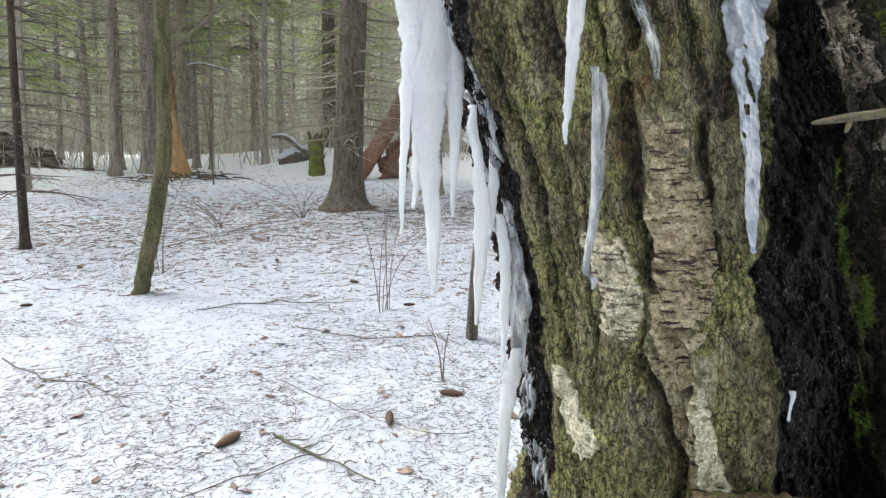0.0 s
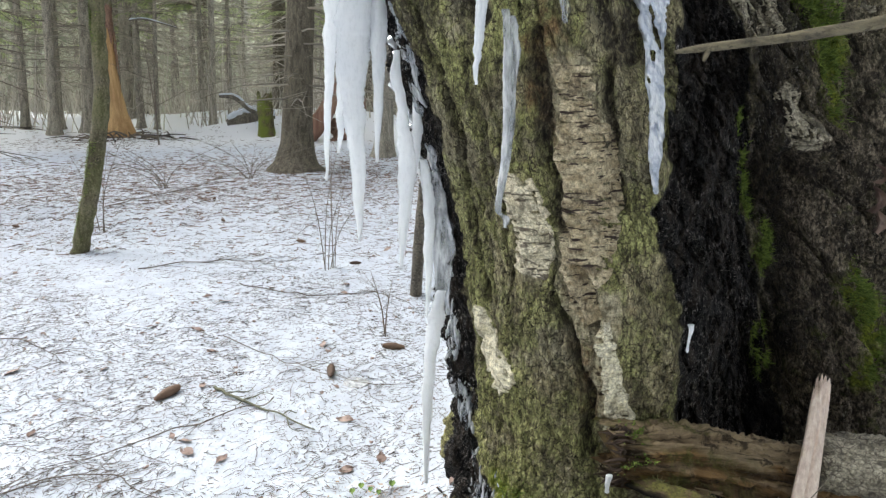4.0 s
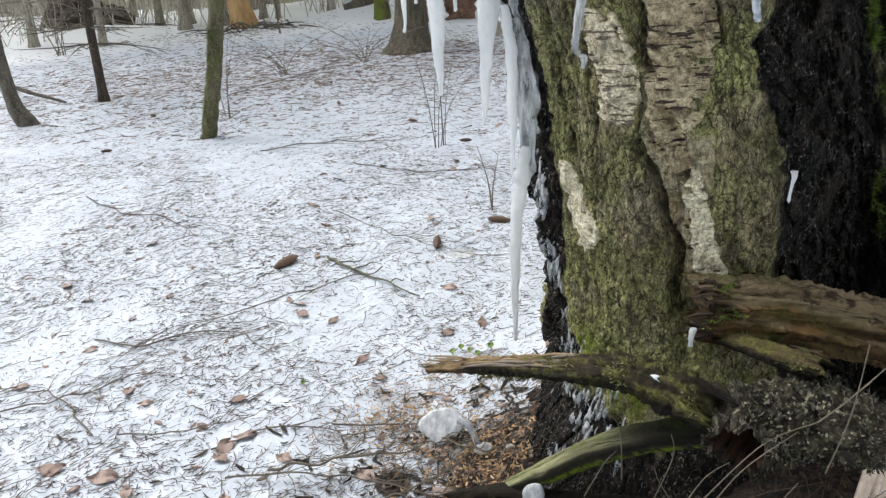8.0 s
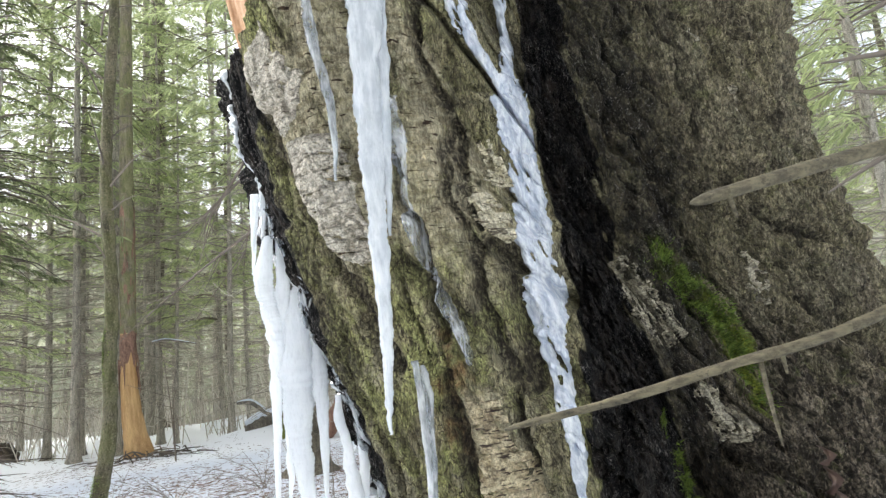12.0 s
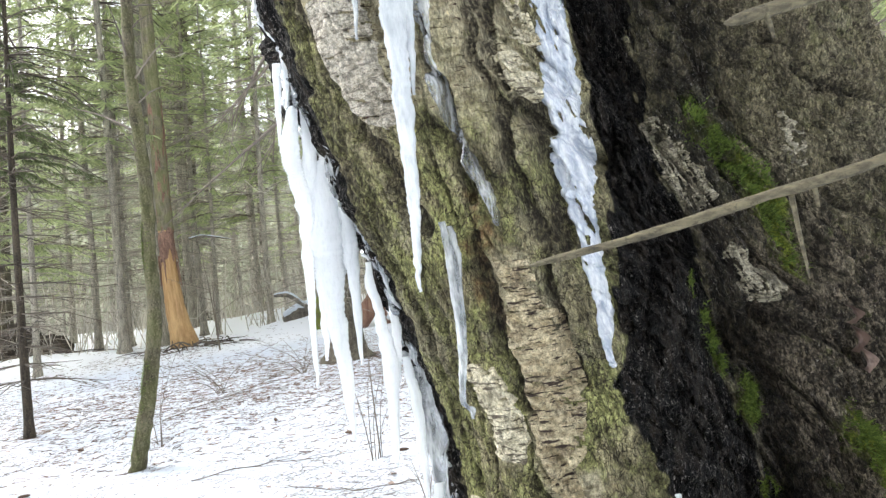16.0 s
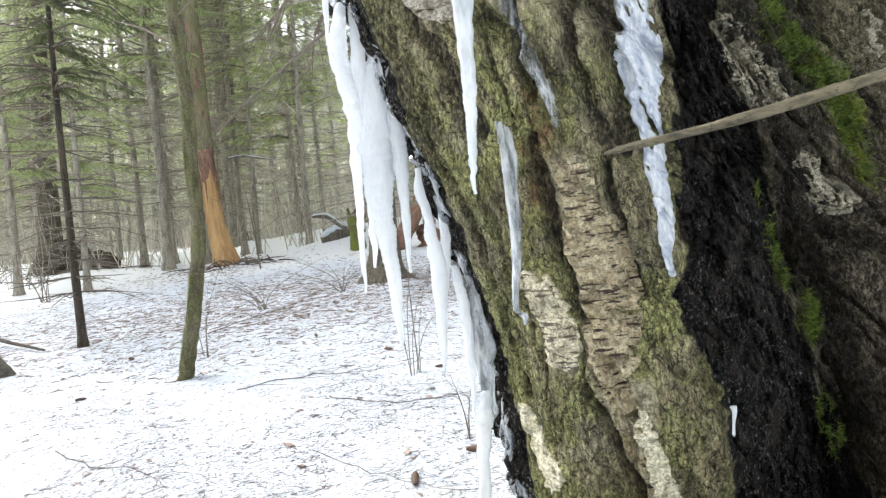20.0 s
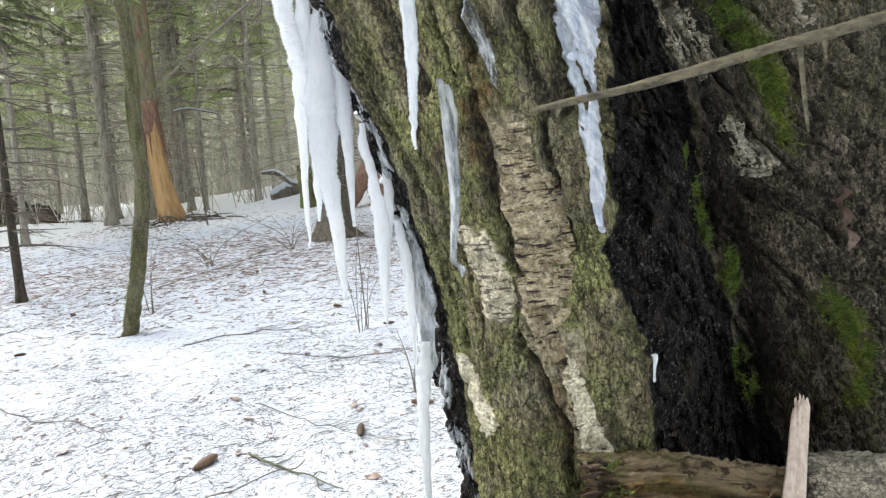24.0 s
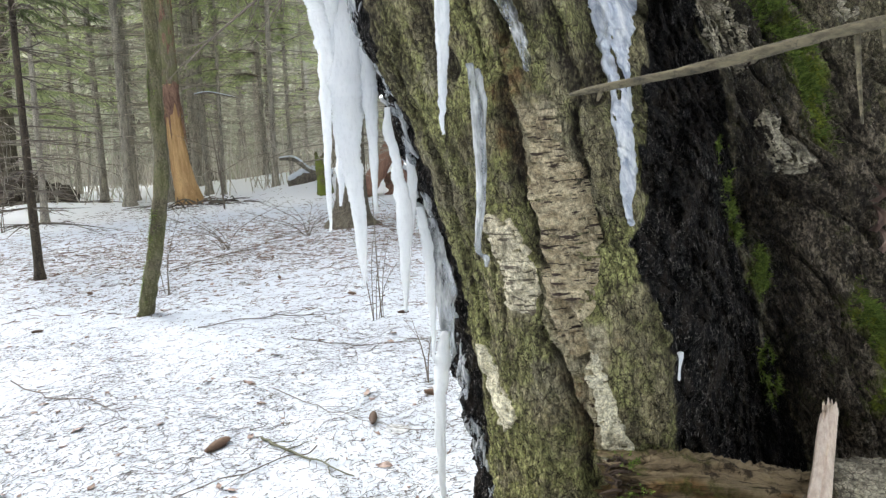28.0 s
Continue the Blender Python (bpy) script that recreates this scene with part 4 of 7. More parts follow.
for k, (line, width, count) in enumerate((
    (((7.5, 1.41), (13, 1.312), (16, 1.237), (16, 1.12)), 0.042, 11000),
    (((-9.0, 1.10), (-9.8, 0.997), (-10.6, 0.925)), 0.016, 3600),
    (((-6.4, 0.875), (-7, 0.85), (-9, 0.825)), 0.024, 4200),
    (((-9.2, 0.68), (-7.5, 0.61), (-6, 0.56)), 0.026, 3000),
    (((14, 0.77), (20.8, 0.68), (20, 0.56)), 0.042, 8000),
    (((-45, 0.36), (-38, 0.33), (-32, 0.36)), 0.035, 1400),
)):
    moss_cushion(line, width, count, 300 + k)

# ---------------------------------------------------------------- ice on the birch


def icicle_mesh(name, line, radii, depth, material, seed, flat=0.8, ripple=0.085):
    """An icicle along a line of (x, z) at one depth: ribbed and lobed, with a drop at its tip."""
    P, u = curve_points([(x, depth, z) for x, z in line], 8)
    length = np.sum(np.linalg.norm(np.diff(P, axis=0), axis=1))
    n = max(16, int(length / 0.0042))
    P, u = curve_points([(x, depth, z) for x, z in line], n)
    R = np.interp(u, np.linspace(0, 1, len(radii)), radii)
    q = u * length
    P[:, 1] += 0.004 * vnoise(q * 12, 3, 0, seed)
    P[:, 0] += 0.0018 * vnoise(q * 45, 7, 0, seed)
    beat = np.sin(q / 0.0125 * 2 * np.pi + 5.0 * vnoise(q * 22, 1, 0, seed))
    ring = 1 + ripple * beat * (0.45 + 0.55 * vnoise(q * 24, 5, 0, seed)) + 0.13 * vnoise(q * 38, 0, 9, seed)
    R = R * ring + 0.0016 * np.exp(-((q - length + 0.004) / 0.003) ** 2)
    R[-1] *= 0.3
    sides = 18
    ang = np.linspace(0, 2 * np.pi, sides, endpoint=False)
    lob = 1 + 0.20 * vnoise(np.cos(ang)[None] * 1.6, np.sin(ang)[None] * 1.6, q[:, None] * 16, seed + 3) + 0.07 * vnoise(np.cos(ang)[None] * 4, np.sin(ang)[None] * 4, q[:, None] * 60, seed + 4)
    X = P[:, :1] + (R[:, None] * lob) * np.cos(ang)
    Y = P[:, 1:2] + flat * (R[:, None] * lob) * np.sin(ang)
    V = np.stack([X, Y, P[:, 2:] + 0 * X], -1)
    idx = np.arange(n * sides).reshape(n, sides)
    nx = np.roll(idx, -1, 1)
    F = np.stack([idx[:-1], idx[1:], nx[1:], nx[:-1]], -1).reshape(-1, 4).tolist()
    F += [idx[0].tolist(), idx[-1][::-1].tolist()]
    return mesh_of(name, V.reshape(-1, 3), F, material)


def icicles(label, depth, rows, material=None, group="icicles on the birch"):
    """A thing of icicles: rows of a line of (x, z) and the radii along it."""
    top = rows[0][0][0]
    ob = thing("icicle_cluster" if len(rows) > 1 else "icicle", label, "icicle", group, at=(top[0], depth, top[1]))
    for k, (line, radii) in enumerate(rows):
        part("icicle_spike", icicle_mesh("icicle_spike", line, radii, depth + 0.006 * (k % 3), material or M_ICE, 500 + k + int(abs(line[0][1]) * 1000)), ob)
    return ob


YE = 1.52
icicles("long white ribbed icicles hanging from the charred edge", YE, (
    (((0.040, 1.562), (0.020, 1.47), (0.033, 1.40), (0.037, 1.317), (0.024, 1.168), (0.010, 0.969)), (0.008, 0.021, 0.0215, 0.018, 0.0095, 0.002)),
    (((0.098, 1.46), (0.086, 1.40), (0.074, 1.264), (0.066, 1.164), (0.071, 1.076), (0.073, 0.958), (0.071, 0.845)), (0.014, 0.026, 0.034, 0.028, 0.0195, 0.0125, 0.002)),
    (((0.055, 1.32), (0.050, 1.19), (0.043, 1.10), (0.034, 1.02)), (0.014, 0.014, 0.010, 0.002)),
    (((0.112, 1.41), (0.121, 1.352), (0.121, 1.259), (0.117, 1.16), (0.112, 1.003)), (0.010, 0.013, 0.0165, 0.0115, 0.002)),
    (((0.060, 1.56), (0.063, 1.49), (0.058, 1.41), (0.060, 1.33)), (0.009, 0.014, 0.018, 0.010)),
    (((0.095, 1.45), (0.104, 1.36), (0.098, 1.22)), (0.010, 0.020, 0.010)),
))
icicles("slim double icicle on the charred rim", YE, ((((0.018, 1.656), (0.014, 1.62), (0.008, 1.55), (0.003, 1.482)), (0.011, 0.0085, 0.006, 0.002)), (((0.040, 1.69), (0.034, 1.64), (0.025, 1.563)), (0.012, 0.008, 0.002))))
icicles("forked white icicle on the charred rim", YE, (
    (((0.154, 1.217), (0.153, 1.165), (0.162, 1.114), (0.166, 1.06), (0.170, 1.0), (0.165, 0.90), (0.157, 0.785)), (0.006, 0.009, 0.009, 0.013, 0.019, 0.0125, 0.002)),
    (((0.188, 1.12), (0.191, 1.07), (0.184, 1.0), (0.172, 0.93)), (0.006, 0.010, 0.011, 0.006)),
))
icicles("thin white icicle beside a clear ice sheet", YE, ((((0.203, 1.01), (0.212, 0.93), (0.214, 0.80), (0.210, 0.68)), (0.007, 0.012, 0.009, 0.002)),))
icicles("broad clear ice sheet hanging along the charred rim", YE + 0.012, ((((0.224, 0.985), (0.236, 0.90), (0.243, 0.80), (0.240, 0.68)), (0.009, 0.018, 0.022, 0.013)),), M_CLEAR)
icicles("long blunt white icicle reaching towards the ground", YE, ((((0.240, 0.74), (0.228, 0.675), (0.217, 0.60), (0.209, 0.45), (0.206, 0.29)), (0.010, 0.0175, 0.0145, 0.0105, 0.003)),))
icicles("large clear-tipped icicle hanging in front of the bark", 1.2, (
    (((0.348, 2.148), (0.334, 2.022), (0.324, 1.889), (0.314, 1.761), (0.308, 1.617), (0.304, 1.479), (0.301, 1.365), (0.296, 1.273), (0.291, 1.202), (0.289, 1.160)), (0.0378, 0.0302, 0.0312, 0.0245, 0.0208, 0.0161, 0.0123, 0.0085, 0.0057, 0.0019)),
    (((0.375, 2.072), (0.354, 1.915), (0.343, 1.784), (0.336, 1.648), (0.328, 1.547), (0.323, 1.478)), (0.0172, 0.0086, 0.0105, 0.0096, 0.0057, 0.0019)),
), M_FRONTICE)
icicles("slender icicle against the peeling bark", 1.225, ((((0.216, 1.962), (0.221, 1.894), (0.228, 1.815), (0.240, 1.749), (0.244, 1.674), (0.239, 1.587)), (0.0077, 0.0116, 0.0096, 0.0087, 0.0058, 0.0019)),), M_CLEAR)
icicles("grey clear icicle frozen against the bark", 1.25, (
    (((0.337, 1.270), (0.339, 1.234), (0.343, 1.175), (0.344, 1.089), (0.337, 1.012), (0.332, 0.963), (0.342, 0.952), (0.343, 0.933)), (0.0057, 0.0076, 0.0114, 0.0095, 0.0067, 0.0048, 0.0076, 0.0019)),
    (((0.347, 1.261), (0.351, 1.212), (0.349, 1.145), (0.341, 1.068)), (0.0048, 0.0077, 0.0058, 0.0029)),
), M_CLEAR)
icicles("tiny icicle in the black hollow", 1.268, ((((0.667, 0.760), (0.667, 0.752), (0.666, 0.738), (0.664, 0.708)), (0.0068, 0.0050, 0.0028, 0.0010)),))
icicles("small ice drop under the broken log", 1.165, ((((0.515, 0.535), (0.515, 0.52), (0.515, 0.500)), (0.0055, 0.0040, 0.0015)),))

FALL = thing("frozen_runoff", "bluish white frozen runoff crust down the bark", "ice", at=(0.57, 1.33, 1.4))
sheet_on_birch("ice_crust", ((-11.5, 1.80), (-12, 1.68), (-14, 1.56), (-16.5, 1.44), (-19, 1.34)), (0.032, 0.039, 0.036, 0.033, 0.036), M_CRUST, 0.002, 0.002, 0.38, 701, FALL, bulge=0.005, holes=0.20, cell=0.0022, lace=1.5)
sheet_on_birch("ice_crust", ((-18.5, 1.36), (-20, 1.29), (-21, 1.22), (-22, 1.13), (-23.2, 1.04), (-23.8, 0.985)), (0.036, 0.030, 0.016, 0.012, 0.008, 0.003), M_CRUST, 0.002, 0.002, 0.38, 711, FALL, bulge=0.005, holes=0.20, cell=0.0022, lace=1.5)
sheet_on_birch("ice_crust", ((-17, 2.05), (-15.5, 1.95), (-15, 1.86), (-12, 1.77)), (0.018, 0.024, 0.014, 0.012), M_CRUST, 0.002, 0.003, 0.5, 721, FALL, bulge=0.010, holes=0.45)
sheet_on_birch("ice_crust", ((-7, 2.05), (-8.5, 1.93), (-10.5, 1.80)), (0.012, 0.015, 0.014), M_CRUST, 0.002, 0.003, 0.5, 731, FALL, bulge=0.010, holes=0.5)
RUN = thing("frozen_trickle", "thin grey frozen trickle on the bark", "ice", at=(0.37, 1.26, 1.4))
sheet_on_birch("ice_crust", ((-26.5, 1.74), (-27, 1.645), (-27.5, 1.57), (-28.5, 1.482), (-29, 1.412)), (0.014, 0.015, 0.009, 0.007, 0.007), M_TRICKLE, 0.002, 0.003, 0.4, 741, RUN, bulge=0.007, cell=0.0022)
sheet_on_birch("ice_crust", ((-29, 1.412), (-28.7, 1.36), (-28.3, 1.31), (-29, 1.25)), (0.009, 0.008, 0.009, 0.003), M_TRICKLE, 0.002, 0.003, 0.6, 751, RUN, bulge=0.006, holes=0.5, cell=0.0022)
GLAZE = thing("ice_glaze", "glassy ice glaze along the charred trunk edge", "ice", at=(0.15, 1.55, 1.2))
for k, line in enumerate((((-54, 1.95), (-58, 1.80), (-59, 1.66), (-58, 1.52)), ((-58, 1.52), (-57, 1.40), (-58, 1.28), (-60, 1.18)), ((-60, 1.18), (-62, 1.08), (-63, 0.96), (-63, 0.84)), ((-63, 0.99), (-64, 0.86), (-63, 0.74)))):
    sheet_on_birch("ice_crust", line, (0.008, 0.012, 0.010, 0.008) if k != 3 else (0.012, 0.028, 0.03), M_GLAZE, 0.003, 0.002, 0.4, 760 + 5 * k, GLAZE, bulge=0.004, holes=0.5, cell=0.0026)


def frozen_splash(line, width, count, seed):
    """Splashed water frozen to the root: small drops and runs, longer than wide."""
    rng = np.random.RandomState(seed)
    bag = Bag()
    L, _ = curve_points([(t * 0.0135, h, 0) for t, h in line], 40)
    for k in range(count):
        q = L[rng.randint(40)]
        th, z = (q[0] + rng.normal(0, width)) / 0.0135, q[1] + rng.normal(0, width)
        if vnoise(th * 0.25, z * 26, 0, seed) < -0.1:
            continue
        size = 0.0014 + 0.0048 * rng.rand() ** 2.5
        long = size * rng.uniform(1.0, 4.5)
        top, low = birch(th, z + long, 0.3 * size), birch(th + rng.normal(0, 0.3), z - long, 0.6 * size)
        v, f = tube([top, (top + low) / 2 + np.array([0, -0.3 * size, 0]), low], (0.35 * size, size, 0.45 * size), 7, 7, 0.35, 140, seed + k)
        bag.add(v, f)
    tagged(part("splash_ice", bag.mesh("splash_ice", M_SPLASH), GLAZE, "lumpy frozen splashes"), kind="stuff")


frozen_splash(((-54, 0.30), (-51, 0.22), (-49, 0.12)), 0.030, 260, 801)
frozen_splash(((-47, 0.30), (-44, 0.22), (-43, 0.10)), 0.030, 220, 811)
frozen_splash(((-56, 1.62), (-54, 1.45), (-53.5, 1.28), (-55, 1.12), (-57, 0.98)), 0.011, 420, 831)
frozen_splash(((-61, 0.70), (-60, 0.52), (-59, 0.34)), 0.020, 420, 821)

# ---------------------------------------------------------------- forest
PLUMB = SITE.inverted().to_3x3() @ Vector((0, 0, 1))
UPRIGHT = SITE.inverted().to_3x3().to_4x4()


def on_ground(x, y, sink=0.0):
    return Vector((x, y, float(ground_height(x, y)) - sink))


def spruce(seed, height, radius, bare, live, spread, sprays=20, whorl=0.5, needle=None, name="spruce_tree", dead=3, flare=1.5, fine=1.0, bark=None, twig=None):
    """A spruce at the origin: trunk, dead twigs up to its crown, and a crown of drooping needle sprays."""
    rng = np.random.RandomState(seed)
    tree = thing(name, "tall spruce with bare lower twigs and drooping green crown", "tree")
    lean = rng.normal(0, 0.012, 2)
    hs = np.concatenate([[-0.25, 0, 0.12, 0.35, 0.9], np.linspace(2, height, 9)])
    pts = [(lean[0] * h + 0.02 * math.sin(h * 0.7 + seed), lean[1] * h, h) for h in hs]
    rad = [radius * (flare * 1.1 if h < 0.05 else 1 + (flare - 1) * math.exp(-h / 0.18)) * max(0.06, 1 - 0.92 * h / height) for h in hs]
    v, f = tube(pts, rad, 12, 44, 0.06, 5, seed)
    part("trunk", mesh_of("trunk", v, f, bark or M_SPRUCE), tree)
    axis = lambda h: np.array([lean[0] * h + 0.02 * math.sin(h * 0.7 + seed), lean[1] * h, h])
    rod = lambda h: radius * max(0.06, 1 - 0.92 * h / height)
    twigs = Bag()
    h = bare
    while h < live + 1.5:
        for _ in range(dead):
            a = rng.uniform(0, 2 * np.pi)
            L = rng.uniform(0.35, 1.0) * spread * 0.75
            o = np.array([math.cos(a), math.sin(a), 0])
            s = axis(h) + o * rod(h) * 0.7
            mid, end = s + o * L * 0.5 + np.array([0, 0, -0.04 * L]), s + o * L + np.array([0, 0, rng.uniform(-0.28, 0.05) * L])
            v, f = tube([s, mid, end], (0.011 * (radius / 0.12) ** 0.5, 0.006, 0.002), 3, 5, close=False)
            twigs.add(v, f)
            for k in range(rng.randint(2, 6)):
                u = rng.uniform(0.3, 0.95)
                b = s + (end - s) * u
                side = np.array([-o[1], o[0], 0]) * rng.choice([-1, 1])
                e = b + (side * 0.8 + o * 0.5 + np.array([0, 0, rng.uniform(-0.5, 0.1)])) * L * rng.uniform(0.15, 0.4)
                v, f = tube([b, e], (0.0035, 0.0012), 3, 2, close=False)
                twigs.add(v, f)
        h += rng.uniform(0.12, 0.3)
    if twigs.n:
        tagged(part("dead_twig_growth", twigs.mesh("dead_twig_growth", twig or M_HAZETWIG), tree, "bare grey twigs"), kind="stuff")
    crown, limbs = [], Bag()
    h = live
    while h < height - 0.2:
        reach = spread * min(1, 0.55 + (h - live) * 0.22) * (1 - ((h - live) / (height - live + 0.01)) ** 1.4) + 0.15
        for k in range(rng.randint(4, 7)):
            a = rng.uniform(0, 2 * np.pi)
            L = reach * rng.uniform(0.6, 1.1)
            o = np.array([math.cos(a), math.sin(a), 0])
            side = np.array([-o[1], o[0], 0])
            s = axis(h)
            end = s + o * L + np.array([0, 0, -rng.uniform(0.12, 0.4) * L])
            v, f = tube([s, s + o * L * 0.5 + np.array([0, 0, 0.02]), end], (0.014, 0.008, 0.003), 3, 4, close=False)
            limbs.add(v, f)
            m = int(3.4 * sprays * (0.4 + 0.6 * L / spread))
            u = rng.uniform(0.12, 1.0, m)
            base = s + (end - s) * u[:, None] + np.array([0, 0, 0.05]) * np.sin(np.pi * u)[:, None]
            fan = rng.choice([-1, 1], m)[:, None] * side * rng.uniform(0.3, 1, m)[:, None] + o * rng.uniform(0.2, 0.9, m)[:, None]
            fan[:, 2] -= rng.uniform(0.15, 1.0, m)
            ln = fine * rng.uniform(0.07, 0.22, m)[:, None] * (0.5 + 0.4 * spread)
            tip = base + fan * ln
            wide = np.cross(fan, rng.normal(0, 1, (m, 3)))
            wide *= (fine * rng.uniform(0.006, 0.015, m) / (np.linalg.norm(wide, axis=1) + 1e-6))[:, None]
            mid = base + fan * ln * 0.45
            crown.append(np.stack([base, mid + wide, tip, mid - wide], 1))
        h += rng.uniform(0.6, 1.3) * whorl
    tagged(part("bough_growth", limbs.mesh("bough_growth", twig or M_TWIG), tree), kind="stuff")
    V = np.concatenate(crown).reshape(-1, 3)
    part("crown", mesh_of("crown", V, np.arange(len(V)).reshape(-1, 4), needle or M_NEEDLE, False), tree, "green drooping needles")
    return tree


def plant(template, x, y, turn, size=1.0, label=""):
    m = Matrix.Translation(on_ground(x, y, 0.02)) @ UPRIGHT @ pose(0, 0, 0, 0, 0, turn) @ Matrix.Diagonal((size, size, size, 1))
    ob = copy_thing(template, Matrix.Identity(4))
    ob.matrix_basis = m
    return tagged(ob, label, group="forest trees")


T_BIG = spruce(11, 19, 0.19, 0.9, 4.2, 2.3, 38, 0.5, dead=7, flare=1.9, fine=0.75)
T_MID = spruce(12, 18, 0.105, 0.8, 3.4, 1.8, 36, 0.5, dead=7, fine=0.75, bark=M_POLEBARK)
T_SLIM = spruce(13, 13, 0.065, 0.7, 3.0, 1.3, 20, 0.5, dead=5, bark=M_POLEBARK)
T_LOW = spruce(14, 11, 0.055, 0.4, 1.8, 1.35, 50, 0.36, dead=6, fine=0.6, bark=M_POLEBARK)
T_POLE = spruce(15, 15, 0.085, 1.2, 5.0, 1.5, 20, 0.5, dead=5, bark=M_POLEBARK)
T_YOUNG = spruce(16, 6.4, 0.042, 0.55, 2.5, 1.05, 70, 0.22, dead=8, flare=1.25, fine=0.42, bark=M_DARKBARK, needle=M_DARKNEEDLE, twig=M_BRUSH)
TEMPLATES = (T_BIG, T_MID, T_SLIM, T_LOW, T_POLE, T_YOUNG)

NAMED = (
    (T_BIG, -1.52, 8.62, 20, 0.95, "large spruce with flared base, bare twigs and dark bark"),
    (T_MID, -0.58, 9.95, 80, 1.15, ""),
    (T_YOUNG, -4.05, 6.22, 30, 1.0, "thin young spruce with fine bare twigs low down"),
    (T_MID, -6.35, 13.4, 150, 1.5, "stout dark spruce standing behind a broken snag"),
    (T_SLIM, -6.6, 12.53, 10, 1.35, ""), (T_SLIM, -7.9, 13.9, 60, 1.2, ""), (T_SLIM, -4.44, 14.6, 200, 1.1, ""),
    (T_SLIM, -5.48, 14.3, 250, 0.75, ""), (T_POLE, -5.9, 14.5, 40, 0.85, ""), (T_POLE, -4.4, 15.6, 95, 0.6, ""),
    (T_POLE, -7.4, 14.2, 120, 1.1, ""), (T_LOW, -8.9, 11.4, 15, 1.25, "spruce with low green boughs"), (T_LOW, -7.2, 10.9, 75, 1.0, "spruce with low green boughs"),
    (T_LOW, -11.0, 15.0, 190, 1.5, "spruce with low green boughs"), (T_BIG, -10.2, 14.2, 70, 1.25, ""), (T_LOW, -3.2, 16.5, 300, 1.3, "spruce with low green boughs"),
    (T_LOW, -1.0, 17.5, 100, 1.5, "spruce with low green boughs"), (T_LOW, -5.6, 17.5, 210, 1.4, "spruce with low green boughs"), (T_POLE, 3.9, 8.5, 33, 1.0, ""),
    (T_MID, 5.6, 10.5, 130, 1.2, ""), (T_SLIM, 4.6, 6.6, 250, 1.0, ""), (T_LOW, 6.8, 9.0, 10, 1.3, "spruce with low green boughs"), (T_POLE, 7.4, 7.6, 90, 1.15, ""),
)
for template, x, y, turn, size, label in NAMED:
    plant(template, x, y, turn, size, label)

rng = np.random.RandomState(77)
taken = [(x, y) for _, x, y, *_ in NAMED] + [(-5.2, 12.3), (-2.9, 12.6)]
kinds = (T_MID, T_LOW, T_POLE, T_LOW, T_BIG, T_LOW, T_SLIM, T_LOW)
count = 0
while count < 135:
    a, d = rng.uniform(-58, 62), rng.uniform(15.5, 46)
    # some unseen trees behind the camera, added to hold back sky light
    if rng.rand() < 0.10:
        a, d = rng.uniform(75, 285), rng.uniform(12, 26)
    x, y = 0.2 + d * math.sin(radians(a)), 0.2 + d * math.cos(radians(a))
    if min(math.hypot(x - u, y - v) for u, v in taken) < 1.35:
        continue
    taken.append((x, y))
    plant(kinds[rng.randint(len(kinds))], x, y, rng.uniform(0, 360), rng.uniform(0.9, 1.75))
    count += 1
for template in TEMPLATES:
    for ob in (*template.children_recursive, template):
        bpy.data.objects.remove(ob)


def far_woods():
    """Distant forest: poles and ragged crowns, joined; their pale colours hold the haze."""
    rng = np.random.RandomState(5)
    poles, V = Bag(), []
    n = 1000
    ang, dist = rng.uniform(0, 2 * np.pi, n), rng.uniform(42, 90, n)
    for a, d in zip(ang, dist):
        base = np.array(on_ground(d * math.sin(a), d * math.cos(a), 0.3))
        up = np.array(PLUMB)
        H, r = rng.uniform(16, 26), rng.uniform(0.09, 0.2)
        v, f = tube([base, base + up * H], (r, 0.02), 4, 2, close=False)
        poles.add(v, f)
        m = 300
        h = rng.uniform(0.06, 1.0, m) ** 0.9
        reach = rng.uniform(0.1, 1, m) * 2.6 * (1.02 - h)
        t = rng.uniform(0, 2 * np.pi, m)
        o = np.stack([np.cos(t), np.sin(t), 0 * t], -1)
        s = base + up * (H * h)[:, None] + o * (reach * 0.4)[:, None]
        e = base + up * (H * h - reach * 0.45)[:, None] + o * reach[:, None]
        wide = np.cross(o, rng.normal(0, 1, (m, 3)))
        wide *= (rng.uniform(0.10, 0.26, m) / (np.linalg.norm(wide, axis=1) + 1e-6))[:, None]
        q = (s + e) / 2
        V.append(np.stack([s, q + wide, e, q - wide], 1))
    woods = thing("far_woods", "distant dense spruce forest, pale grey-green with painted haze", "forest", kind="stuff")
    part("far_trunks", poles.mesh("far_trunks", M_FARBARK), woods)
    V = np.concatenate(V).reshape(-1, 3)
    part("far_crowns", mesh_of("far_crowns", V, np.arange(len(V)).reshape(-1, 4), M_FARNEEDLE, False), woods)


far_woods()


